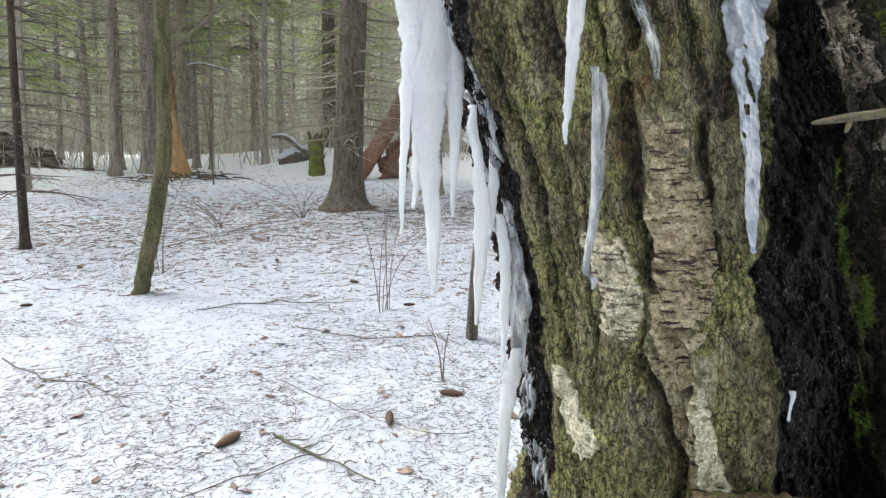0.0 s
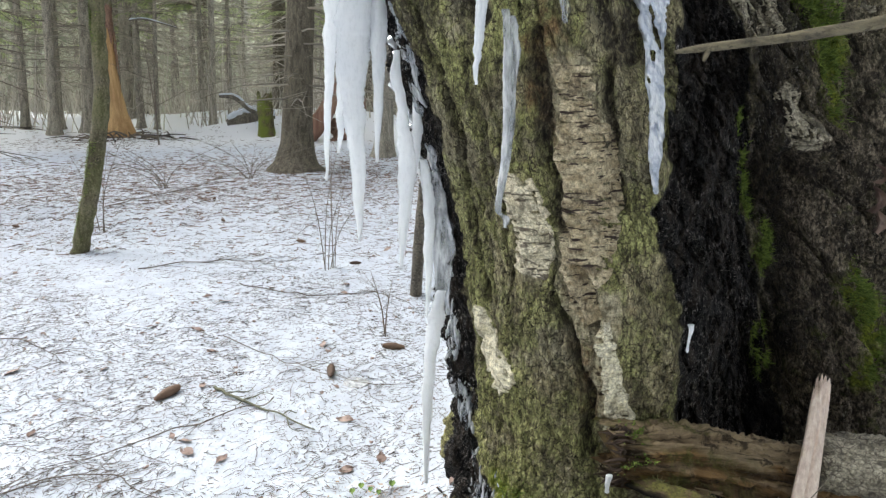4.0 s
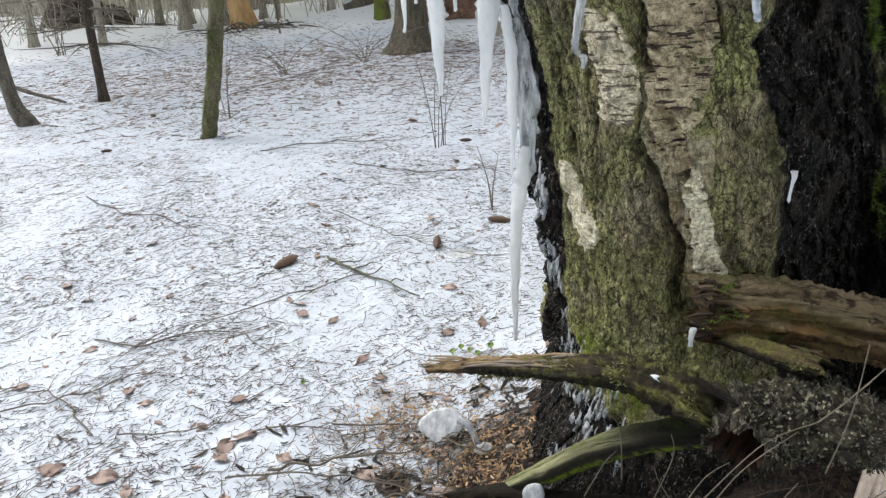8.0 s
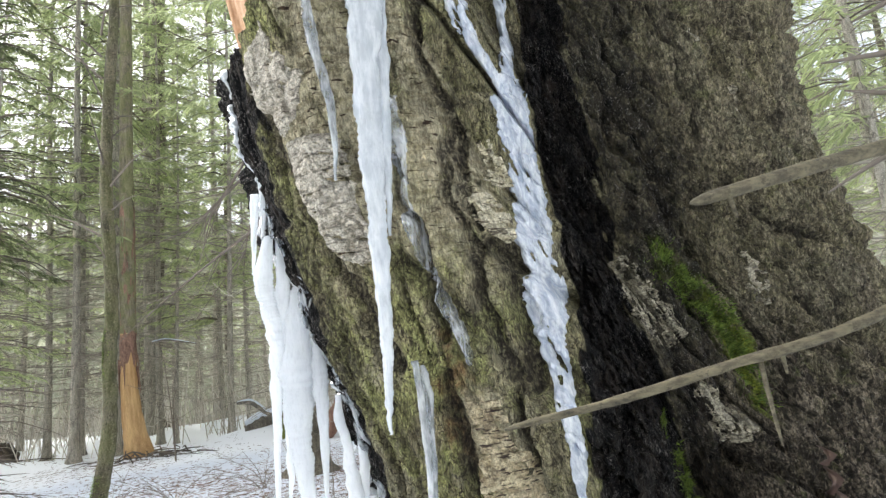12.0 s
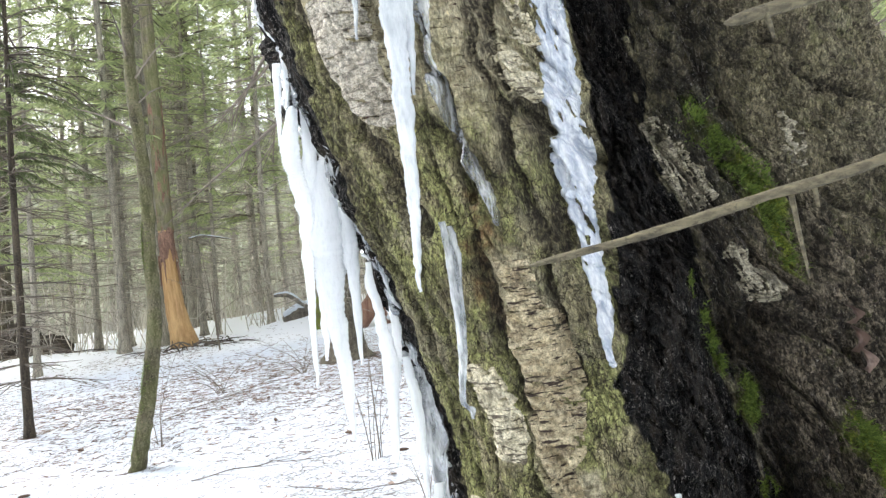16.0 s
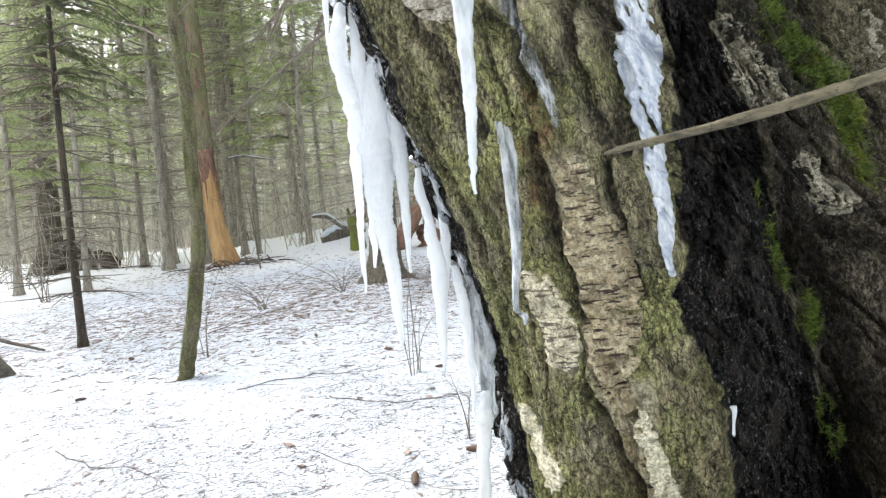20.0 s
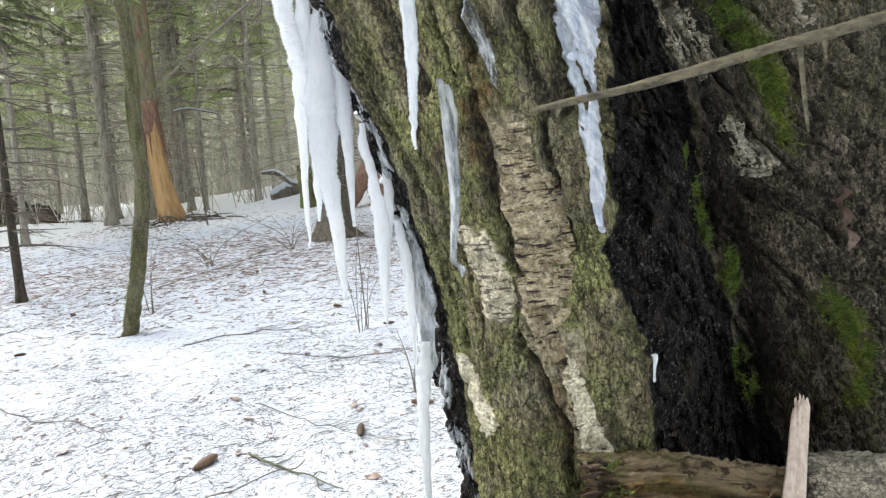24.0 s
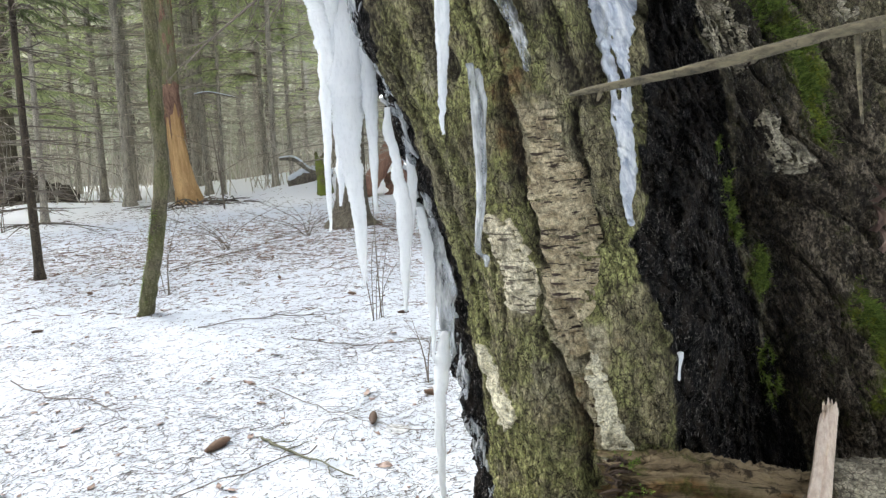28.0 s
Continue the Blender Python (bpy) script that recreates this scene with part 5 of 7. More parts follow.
def brushwood():
    """Bare understorey between the trunks: countless thin shoots and dead boughs, their pale grey standing for haze."""
    r = np.random.RandomState(8)
    n = 15000
    a, d = np.radians(r.uniform(-56, 50, n)), 14.5 + 34 * r.rand(n) ** 1.3
    x, y = d * np.sin(a), d * np.cos(a)
    clump = vnoise(x * 0.35, y * 0.35, 0, 12) + 0.4 * r.normal(0, 1, n)
    ok = clump > -0.25
    x, y, d = x[ok], y[ok], d[ok]
    n = len(x)
    up = r.rand(n) < 0.55
    h0 = np.where(up, 0.0, r.uniform(0.5, 6.5, n))
    L = np.where(up, r.uniform(0.5, 2.8, n), r.uniform(0.5, 1.7, n))
    way = r.normal(0, 1, (n, 3)) * np.where(up, 0.22, 0.8)[:, None]
    way[:, 2] = np.where(up, 1.0, r.normal(-0.15, 0.25, n))
    way /= np.linalg.norm(way, axis=1)[:, None]
    s = np.stack([x, y, ground_height(x, y) + h0 - 0.02], -1)
    side = np.cross(way, np.stack([x, y, 0 * x], -1))
    side /= np.linalg.norm(side, axis=1)[:, None]
    w = (r.uniform(0.004, 0.011, n) * (0.6 + d / 40))[:, None]
    bow = r.normal(0, 0.08, (n, 3)) * L[:, None]
    mid, tip = s + way * L[:, None] * 0.5 + bow, s + way * L[:, None]
    V = np.stack([s - side * w, s + side * w, mid + side * w * 0.7, tip, mid - side * w * 0.7], 1).reshape(-1, 3)
    tagged(new("brushwood", mesh_of("brushwood", V, np.arange(len(V)).reshape(-1, 5), M_FARTWIG, False)), "bare undergrowth between the spruce trunks, haze in its grey", "undergrowth", kind="stuff")


brushwood()


def brush_heap(label, x, y, wide, high, count, seed):
    """Fallen sticks lying criss-cross in a heap."""
    r = np.random.RandomState(seed)
    bag = Bag()
    for k in range(count):
        p = np.array([x + r.normal(0, wide * 0.5), y + r.normal(0, wide * 0.3), 0])
        e = p + np.array([r.normal(0, 1), r.normal(0, 0.5), 0]) * wide * 0.5
        p[2], e[2] = (float(ground_height(*q[:2])) + abs(r.normal(0, 1)) * high * 0.5 * math.exp(-((q[0] - x) / wide) ** 2) for q in (p, e))
        m = (p + e) / 2 + r.normal(0, 0.05, 3) + np.array([0, 0, 0.03])
        t = r.uniform(0.006, 0.018)
        v, f = tube([p, m, e], (t, t * 0.8, t * 0.3), 5, 7)
        bag.add(v, f)
    ob = thing("brush_heap", label, "sticks", at=on_ground(x, y))
    tagged(part("stick_tangle", bag.mesh("stick_tangle", M_BRUSH), ob), kind="stuff")


brush_heap("dark brush and bark strewn round a broken snag", -5.1, 12.2, 0.9, 0.08, 46, 21)
brush_heap("tangle of dead boughs beside upturned roots", -9.4, 13.2, 1.3, 0.6, 80, 22)


def backdrop():
    """A plain wall for the forest beyond the last trees, with haze painted into its colour."""
    n = Nodes("hazed_forest_distance")
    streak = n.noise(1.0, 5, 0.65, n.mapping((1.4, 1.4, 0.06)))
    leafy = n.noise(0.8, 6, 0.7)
    # pale streaks and greens already contain the haze
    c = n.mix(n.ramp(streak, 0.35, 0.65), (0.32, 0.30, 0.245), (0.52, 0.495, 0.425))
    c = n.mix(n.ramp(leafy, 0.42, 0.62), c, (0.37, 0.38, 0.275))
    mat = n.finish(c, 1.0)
    ang = np.linspace(0, 2 * np.pi, 721)[:-1]
    top = 30 + 5 * vnoise(ang * 22, 0, 0, 4) + 4 * vnoise(ang * 95, 0, 0, 6)
    rows = []
    for u in (0.0, 0.5, 1.0):
        x, y = 104 * np.sin(ang), 104 * np.cos(ang)
        rows.append(np.stack([x, y, ground_height(x, y) - 2 + u * (top + 2)], -1))
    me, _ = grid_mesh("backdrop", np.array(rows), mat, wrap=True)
    tagged(new("backdrop", me), "far edge of the forest, haze painted into its grey-green", "forest", kind="structure")


backdrop()


def leaning_stem(name, label, category, pts, radii, material, sides=12, n=60, rough=0.1, scale=9, seed=1, group="", sub="stem"):
    ob = thing(name, label, category, group, at=pts[0])
    v, f = tube(pts, radii, sides, n, rough, scale, seed)
    part(sub, mesh_of(sub, v, f, material), ob)
    return ob


# the curved young tree with a mossy foot
young = leaning_stem("young_tree", "slim crooked young tree with moss on its lower trunk", "tree",
                     [(-2.18, 4.6, -0.1), (-2.125, 4.6, 0.10), (-2.00, 4.6, 0.52), (-1.89, 4.6, 1.0), (-1.865, 4.6, 1.4), (-1.83, 4.6, 1.78), (-1.82, 4.6, 2.15), (-1.82, 4.6, 2.6), (-1.77, 4.6, 3.2), (-1.66, 4.6, 4.3), (-1.6, 4.6, 6.5)],
                     (0.062, 0.052, 0.050, 0.047, 0.044, 0.043, 0.042, 0.040, 0.037, 0.03, 0.012), M_MOSSBARK, 14, 120, 0.14, 18, 21, sub="trunk")
bag = Bag()
for k in range(26):
    h = 2.1 + 0.16 * k
    a = rng.uniform(0, 6.28)
    s = np.array([-1.84 + 0.05 * (h - 2.1) * 0.6, 4.6, h])
    e = s + np.array([math.cos(a), math.sin(a), rng.uniform(0.1, 0.7)]) * rng.uniform(0.2, 0.7)
    v, f = tube([s, (s + e) / 2 + np.array([0, 0, 0.03]), e], (0.009, 0.006, 0.002), 4, 5, close=False)
    bag.add(v, f)
tagged(part("twig_growth", bag.mesh("twig_growth", M_TWIG), young), kind="stuff")
# moss along one side of its foot and in a patch higher up
bag = Bag()
for k in range(2600):
    h = rng.uniform(0.0, 0.75) if k < 1700 else rng.normal(1.50, 0.07)
    a = rng.normal(3.7, 0.55) if k < 1700 else rng.normal(3.9, 0.5)
    if vnoise(np.array(a * 2.0), np.array(h * 9.0), 0, 77) < -0.15:
        continue
    r = np.interp(h, (0.1, 0.52, 1.0, 1.4, 1.8), (0.052, 0.050, 0.047, 0.044, 0.043)) * 0.97
    c = np.array([np.interp(h, (-0.1, 0.10, 0.52, 1.0, 1.4, 1.78), (-2.18, -2.125, -2.00, -1.89, -1.865, -1.83)) + r * math.cos(a), 4.6 + r * math.sin(a), h])
    out = np.array([math.cos(a), math.sin(a), rng.uniform(-0.3, 0.8)]) * rng.uniform(0.006, 0.016)
    side = np.array([-math.sin(a), math.cos(a), 0]) * 0.005
    bag.add(np.array([c - side, c + side, c + out]), [(0, 1, 2)])
tagged(part("moss", bag.mesh("moss", M_MOSS), young, "green moss"), kind="stuff")

leaning_stem("young_tree", "slim leaning young tree with swollen foot", "tree", [(-3.98, 5.15, -0.1), (-4.03, 5.15, 0.02), (-4.10, 5.15, 0.2), (-4.10, 5.15, 0.6), (-4.05, 5.15, 1.3), (-3.95, 5.15, 4.5)],
             (0.11, 0.085, 0.056, 0.05, 0.045, 0.02), M_GREYBARK, 12, 60, 0.1, 12, 22, sub="trunk")

# the broken snag with bare orange wood
snag = thing("broken_snag", "broken dead spruce, bare orange wood below reddish bark", "dead tree", at=(-5.49, 12.6, 0))
sx, sy = -5.49, 12.6
# its bare foot flares to one side; the bark above ends in a torn edge
v, f = tube([(sx + 0.03, sy, -0.2), (sx + 0.03, sy, 0.0), (sx, sy, 0.3), (sx - 0.05, sy, 0.8), (sx - 0.07, sy, 1.5), (sx - 0.03, sy, 2.3)], (0.34, 0.275, 0.212, 0.168, 0.142, 0.122), 26, 60, 0.10, 5, 31)
part("bare_wood", mesh_of("bare_wood", v, f, M_SNAG), snag, "split orange wood")
A, U = np.meshgrid(np.linspace(0, 2 * np.pi, 40, endpoint=False), np.linspace(0, 1, 70))
low = 1.42 + 0.30 * np.sin(A + 2.4) + 0.22 * vnoise(np.cos(A) * 3, np.sin(A) * 3, 0, 33)
high = 4.2 + 0.5 * np.sin(A * 2) + 0.4 * vnoise(np.cos(A) * 3, np.sin(A) * 3, 0, 35)
Z = low + (high - low) * U
R = np.interp(Z, (1.0, 1.5, 2.4, 5.0, 7.8), (0.162, 0.149, 0.135, 0.125, 0.09)) * (1 + 0.09 * fbm(np.cos(A) * 2, np.sin(A) * 2, Z * 5, 32, 3))
cx = sx + np.interp(Z, (0.8, 1.5, 2.4, 5.0, 7.8), (-0.05, -0.07, -0.02, 0.12, 0.28))
me, _ = grid_mesh("bark_sleeve", np.stack([cx + R * np.cos(A), sy + R * np.sin(A), Z], -1), M_SNAGBARK, wrap=True)
part("bark_sleeve", me, snag, "reddish flaking bark")
v, f = tube([(sx - 0.03, sy, 2.2), (sx + 0.06, sy, 4.0), (sx + 0.16, sy, 6.0), (sx + 0.34, sy, 9.0), (sx + 0.5, sy, 12.5)], (0.145, 0.133, 0.12, 0.10, 0.05), 16, 60, 0.08, 6, 36)
part("upper_trunk", mesh_of("upper_trunk", v, f, M_SNAGTOP), snag, "grey upper trunk")
for k in range(9):
    a, h = rng.uniform(0, 6.28), 1.5 + 0.05 * k
    b = np.array([sx - 0.06 + 0.15 * math.cos(a), sy + 0.15 * math.sin(a), h - 0.1])
    v, f = tube([b, b + np.array([0.03 * math.cos(a), 0.03 * math.sin(a), -rng.uniform(0.2, 0.5)])], (0.026, 0.004), 5, 4)
    part("splinter", mesh_of("splinter", v, f, M_SNAGBARK), snag)

# mossy stump, snowy log behind it, slanting red log, snow-laden branch
def stump(name, label, x, y, r, h, material, seed):
    ob = thing(name, label, "stump", at=(x, y, 0))
    cols, rows = np.linspace(0, 2 * np.pi, 40, endpoint=False), np.linspace(0, 1, 24)
    A, U = np.meshgrid(cols, rows)
    flare = 1 + 0.35 * np.exp(-U * h / 0.15) * (1 + 0.5 * np.cos(A * 5 + seed))
    R = r * flare * (1 + 0.10 * fbm(np.cos(A) * 3, np.sin(A) * 3, U * 4, seed, 3))
    g = float(ground_height(x, y)) - 0.12
    Z = g + U * (h + 0.12) + (U > 0.8) * (U - 0.8) * 0.6 * vnoise(np.cos(A) * 4, np.sin(A) * 4, 0, seed)
    P = np.stack([x + R * np.cos(A), y + R * np.sin(A), Z], -1)
    cap = np.array([[x + 0.6 * r * math.cos(a), y + 0.6 * r * math.sin(a), g + h * 0.93] for a in cols])
    mid = np.array([[x, y, g + h * 0.9]] * len(cols))
    me, _ = grid_mesh("bole", np.concatenate([P, cap[None], mid[None]]), material, wrap=True)
    part("bole", me, ob)
    return ob


stump("tree_stump", "broken stump covered in green moss", -2.83, 12.45, 0.125, 0.66, M_GREENSTUMP, 3)
leaning_stem("fallen_log", "slanting red-brown fallen trunk behind a spruce", "log", [(-2.05, 12.0, 0.05), (-1.62, 12.0, 0.62), (-1.2, 12.1, 1.35), (-0.7, 12.3, 2.1)], (0.16, 0.15, 0.12, 0.09), M_REDLOG, 14, 40, 0.14, 6, 41)
leaning_stem("root_plate", "dark torn root mass of a fallen trunk", "roots", [(-1.45, 12.2, -0.1), (-1.35, 12.2, 0.35), (-1.15, 12.25, 0.75)], (0.26, 0.22, 0.10), M_SNAGBARK, 16, 30, 0.5, 7, 42, sub="root_mass")


def snowy_log(label, pts, radii, seed):
    ob = thing("snowy_branch", label, "branch", at=pts[0])
    v, f = tube(pts, radii, 10, 40, 0.15, 9, seed)
    part("wood", mesh_of("wood", v, f, M_GREYBARK), ob)
    v, f = tube([(x, y, z + r * 0.75) for (x, y, z), r in zip(pts, radii)], [r * 0.85 for r in radii], 10, 40, 0.25, 8, seed + 1, flat=0.6)
    part("snow_cap", mesh_of("snow_cap", v, f, M_SNOW), ob, "white snow lying along the top")


snowy_log("crooked branch with a ridge of snow", [(-3.72, 12.8, 0.72), (-3.45, 12.8, 0.70), (-3.2, 12.8, 0.50), (-3.02, 12.8, 0.40), (-2.9, 12.8, 0.2)], (0.03, 0.05, 0.055, 0.06, 0.05), 51)
snowy_log("thick decayed log under snow", [(-3.7, 13.3, 0.15), (-3.3, 13.3, 0.28), (-2.9, 13.4, 0.25)], (0.17, 0.19, 0.15), 53)
snowy_log("thin broken branch carrying snow", [(-5.05, 12.5, 1.98), (-4.8, 12.5, 2.0), (-4.5, 12.5, 1.93), (-4.25, 12.5, 1.86)], (0.02, 0.02, 0.016, 0.008), 55)
leaning_stem("dark_root_mound", "dark upturned roots under a big spruce", "roots", [(-10.1, 14.0, -0.1), (-9.7, 14.0, 0.32), (-9.2, 14.0, 0.36), (-8.6, 14.0, 0.12)], (0.45, 0.36, 0.24, 0.2), M_DARKBARK, 24, 50, 0.5, 6, 43, sub="root_mass")
leaning_stem("broken_post", "short grey broken stub standing in the snow", "stub", [(0.095, 3.73, -0.1), (0.10, 3.73, 0.0), (0.115, 3.73, 0.25), (0.145, 3.73, 0.62)], (0.036, 0.033, 0.030, 0.024), M_GREYBARK, 10, 30, 0.12, 20, 44)
leaning_stem("fallen_branch", "dark thin branch lying on the snow", "branch", [(-5.6, 6.8, 0.10), (-5.0, 6.4, 0.07), (-4.3, 6.0, 0.03)], (0.022, 0.02, 0.010), M_DARKBARK, 8, 24, 0.15, 12, 45)


def drooping_branch(points, seed):
    """A long dead bough seen against the forest."""
    ob = thing("drooping_branch", "long thin dead bough hanging down with fine twigs", "branch", "dead boughs", at=points[0])
    r = np.random.RandomState(seed)
    v, f = tube(points, (0.02, 0.012, 0.003), 6, 30, 0.1, 10, seed)
    part("stem", mesh_of("stem", v, f, M_TWIG), ob)
    line, _ = curve_points(points, 30)
    for k in range(14):
        i = r.randint(4, 29)
        d = line[i] - line[i - 2]
        d /= np.linalg.norm(d)
        e = line[i] + (d * 0.7 + r.normal(0, 0.45, 3)) * r.uniform(0.2, 0.55)
        v, f = tube([line[i], (line[i] + e) / 2, e], (0.006, 0.004, 0.0015), 4, 6)
        part("side_twig", mesh_of("side_twig", v, f, M_TWIG), ob)


drooping_branch([(-0.75, 6.0, 3.4), (-1.43, 6.0, 2.85), (-1.94, 6.1, 2.49)], 171)
drooping_branch([(-1.2, 6.0, 3.2), (-1.45, 6.0, 2.85), (-1.68, 6.0, 2.55)], 172)
drooping_branch([(-0.7, 6.0, 2.80), (-1.56, 6.0, 2.29), (-2.3, 6.0, 1.8)], 173)
drooping_branch([(-0.75, 6.2, 3.25), (-1.26, 6.2, 2.68), (-1.4, 6.2, 2.3)], 174)

# ---------------------------------------------------------------- litter on the snow


def strew(name, label, n, region, length, width, material, seed, lift=0.004, thin=None):
    """Loose bits lying on the snow, too many to count: slightly bent slivers."""
    r = np.random.RandomState(seed)
    x, y = region(r, n)
    if thin is not None:
        ok = r.rand(n) < thin(x, y)
        x, y = x[ok], y[ok]
    n = len(x)
    a = r.uniform(0, 2 * np.pi, n)
    L = r.uniform(*length, n) * np.exp(r.normal(0, 0.35, n))
    W = r.uniform(*width, n)
    dx, dy = np.cos(a), np.sin(a)
    bend = r.normal(0, 0.16, n) * L
    P = []
    for u, wide in ((-0.5, 0.6), (0.0, 1.0), (0.5, 0.35)):
        off = bend * (1 - 4 * u * u)
        px, py = x + dx * L * u - dy * off, y + dy * L * u + dx * off
        g = ground_height(px, py) + lift
        for s, h in ((-1, 0.0), (0, 1.0), (1, 0.0)):
            P.append(np.stack([px - dy * W * wide * s, py + dx * W * wide * s, g + h * W * 1.3], -1))
    V = np.stack(P, 1)
    k = np.arange(n)[:, None] * 9
    F = np.concatenate([k + np.array([q]) for q in ((0, 1, 4, 3), (1, 2, 5, 4), (3, 4, 7, 6), (4, 5, 8, 7))])
    me = bpy.data.meshes.new(name)
    me.vertices.add(n * 9)
    me.vertices.foreach_set("co", V.astype(np.float32).ravel())
    me.loops.add(F.size)
    me.loops.foreach_set("vertex_index", F.ravel().astype(np.int32))
    me.polygons.add(len(F))
    me.polygons.foreach_set("loop_start", np.arange(0, F.size, 4, dtype=np.int32))
    me.update(calc_edges=True)
    me.materials.append(material)
    tagged(new(name, me), label, "litter", kind="stuff")


def wedge(y0, y1, power=1.0):
    def pick(r, n):
        y = y0 + (y1 - y0) * r.rand(n) ** power
        x = r.uniform(-1, 0.62, n) * (0.75 + 0.80 * y)
        return x, y
    return pick


patchy = lambda x, y: np.clip(0.74 + 0.65 * fbm(x * 2.3, y * 2.3, 0, 91, 4), 0.30, 1) * (1 - 0.25 * step(y, 2.6, 5.5))
strew("needle_litter", "dark spruce needles and bark crumbs on the snow", 96000, wedge(0.5, 7.5), (0.008, 0.030), (0.0006, 0.0014), M_LITTER, 901, thin=patchy)
strew("twig_litter", "short broken twigs scattered over the snow", 6000, wedge(0.5, 9.0), (0.03, 0.10), (0.0007, 0.0015), M_BRUSH, 902, thin=patchy)
strew("bark_flakes", "brown bark flakes and leaf scraps on the snow", 1500, wedge(0.5, 10.0), (0.010, 0.022), (0.003, 0.007), M_LEAF, 903, lift=0.001, thin=patchy)
strew("fine_litter", "fine reddish needles and scales on the near snow", 34000, wedge(0.7, 4.2, 0.8), (0.004, 0.018), (0.0005, 0.0011), M_LITTER, 911, lift=0.003, thin=patchy)
strew("far_litter", "brown needle litter under the spruces", 46000, wedge(4.5, 13.5), (0.02, 0.08), (0.0016, 0.0042), M_FARLITTER, 904,
      thin=lambda x, y: 0.09 * (1 - step(y, 9.5, 11.0)) + 0.02 + 1.3 * np.exp(-(((y - 8.2 - 0.1 * x) / 1.7) ** 2 + ((x + 2.0) / 3.2) ** 2)) + 0.5 * np.exp(-((x + 5.4) ** 2 / 2.5 + (y - 11.8) ** 2 / 1.4)))


def round_patch(cx, cy, s):
    return lambda r, n: (cx + r.normal(0, s[0], n), cy + r.normal(0, s[1], n))


strew("wood_chips", "pale orange wood chips and sawdust beside the birch", 620, round_patch(-0.10, 1.56, (0.10, 0.09)), (0.003, 0.014), (0.0006, 0.0030), M_CHIPS, 905, lift=0.007)
strew("chip_heap", "reddish wood crumbs heaped beside the birch root", 800, round_patch(0.15, 1.42, (0.085, 0.08)), (0.003, 0.016), (0.0006, 0.0032), M_CHIPS, 908, lift=0.008)
strew("chip_scatter", "orange bark crumbs under the frayed branch", 380, round_patch(0.05, 1.70, (0.12, 0.12)), (0.003, 0.013), (0.0006, 0.0024), M_CHIPS, 912, lift=0.007)
strew("leaf_crumbs", "brown leaf scraps on the litter", 70, round_patch(0.06, 1.46, (0.16, 0.14)), (0.010, 0.022), (0.003, 0.008), M_LEAF, 909, lift=0.004)
strew("twig_heap", "dark twigs and needles heaped by the birch", 1500, round_patch(0.03, 1.45, (0.22, 0.20)), (0.012, 0.05), (0.0005, 0.0011), M_BRUSH, 910, lift=0.008)
strew("bark_litter", "dark bark litter round the foot of the birch", 12000, round_patch(0.66, 1.2, (0.32, 0.24)), (0.012, 0.05), (0.0015, 0.006), M_SHADELITTER, 906)
strew("dry_grass", "dry stalks lying round the foot of the birch", 900, round_patch(0.60, 1.05, (0.28, 0.16)), (0.06, 0.20), (0.0005, 0.0011), M_SHADELITTER, 907, lift=0.02)


def leaf_template():
    ob = thing("fallen_leaf", "curled brown dead leaf on the snow", "leaf")
    cols, rows = np.linspace(-1, 1, 9), np.linspace(0, 1, 11)
    S, U = np.meshgrid(cols, rows)
    half = 0.62 * np.sin(np.pi * np.clip(U, 0.02, 0.98)) ** 0.8 * (1 - 0.35 * U) * (1 + 0.07 * np.sin(U * 60))
    X, Y = S * half * 0.034, (U - 0.5) * 0.06
    Z = 0.003 + 0.005 * S * S * half * (1 + 0.5 * np.sin(U * 5)) + 0.006 * vnoise(S * 1.5, U * 4, 0, 3) + 0.006 * (U - 0.4) ** 2
    top = np.stack([X, Y, Z], -1)
    me, _ = grid_mesh("blade", top, M_LEAF)
    blade = part("blade", me, ob)
    v, f = tube([(0, -0.03, 0.004), (0.003, -0.042, 0.005), (0.008, -0.055, 0.003)], (0.001, 0.0009, 0.0007), 5, 8)
    part("stalk", mesh_of("stalk", v, f, M_LEAF), ob)
    return ob


LEAF = leaf_template()
r = np.random.RandomState(33)
spots = [(-1.19, 1.86, 0.8), (-0.92, 1.645, 0.9), (-0.57, 1.63, 1.0), (-0.52, 1.43, 1.2), (-0.757, 1.288, 1.2), (-0.673, 1.249, 0.8), (-0.485, 1.478, 1.0), (-1.29, 1.66, 0.9), (-0.84, 1.60, 0.7), (-0.43, 1.245, 0.9), (-1.435, 2.2, 0.8), (-1.17, 2.07, 0.6),
         (-0.1, 2.36, 1.0), (-0.05, 2.02, 0.9), (-0.28, 1.86, 0.9), (-0.75, 2.95, 0.9), (-0.28, 3.0, 0.9), (-0.45, 2.1, 0.8), (0.05, 2.1, 1.0), (-0.6, 2.2, 0.8), (-0.2, 1.75, 0.7), (-0.35, 1.4, 0.9)]
while len(spots) < 90:
    y = r.uniform(1.0, 7.5)
    spots.append((r.uniform(-0.95, 0.45) * (0.3 + 0.7 * y), y, r.uniform(0.55, 1.15)))
for x, y, s in spots:
    ob = copy_thing(LEAF, Matrix.Identity(4))
    ob.matrix_basis = Matrix.Translation(on_ground(x, y, -0.002)) @ pose(0, 0, 0, r.uniform(-14, 14), r.uniform(-14, 14), r.uniform(0, 360)) @ Matrix.Diagonal((s, s, s, 1))
    tagged(ob, group="fallen leaves")
for ob in (*LEAF.children_recursive, LEAF):
    bpy.data.objects.remove(ob)


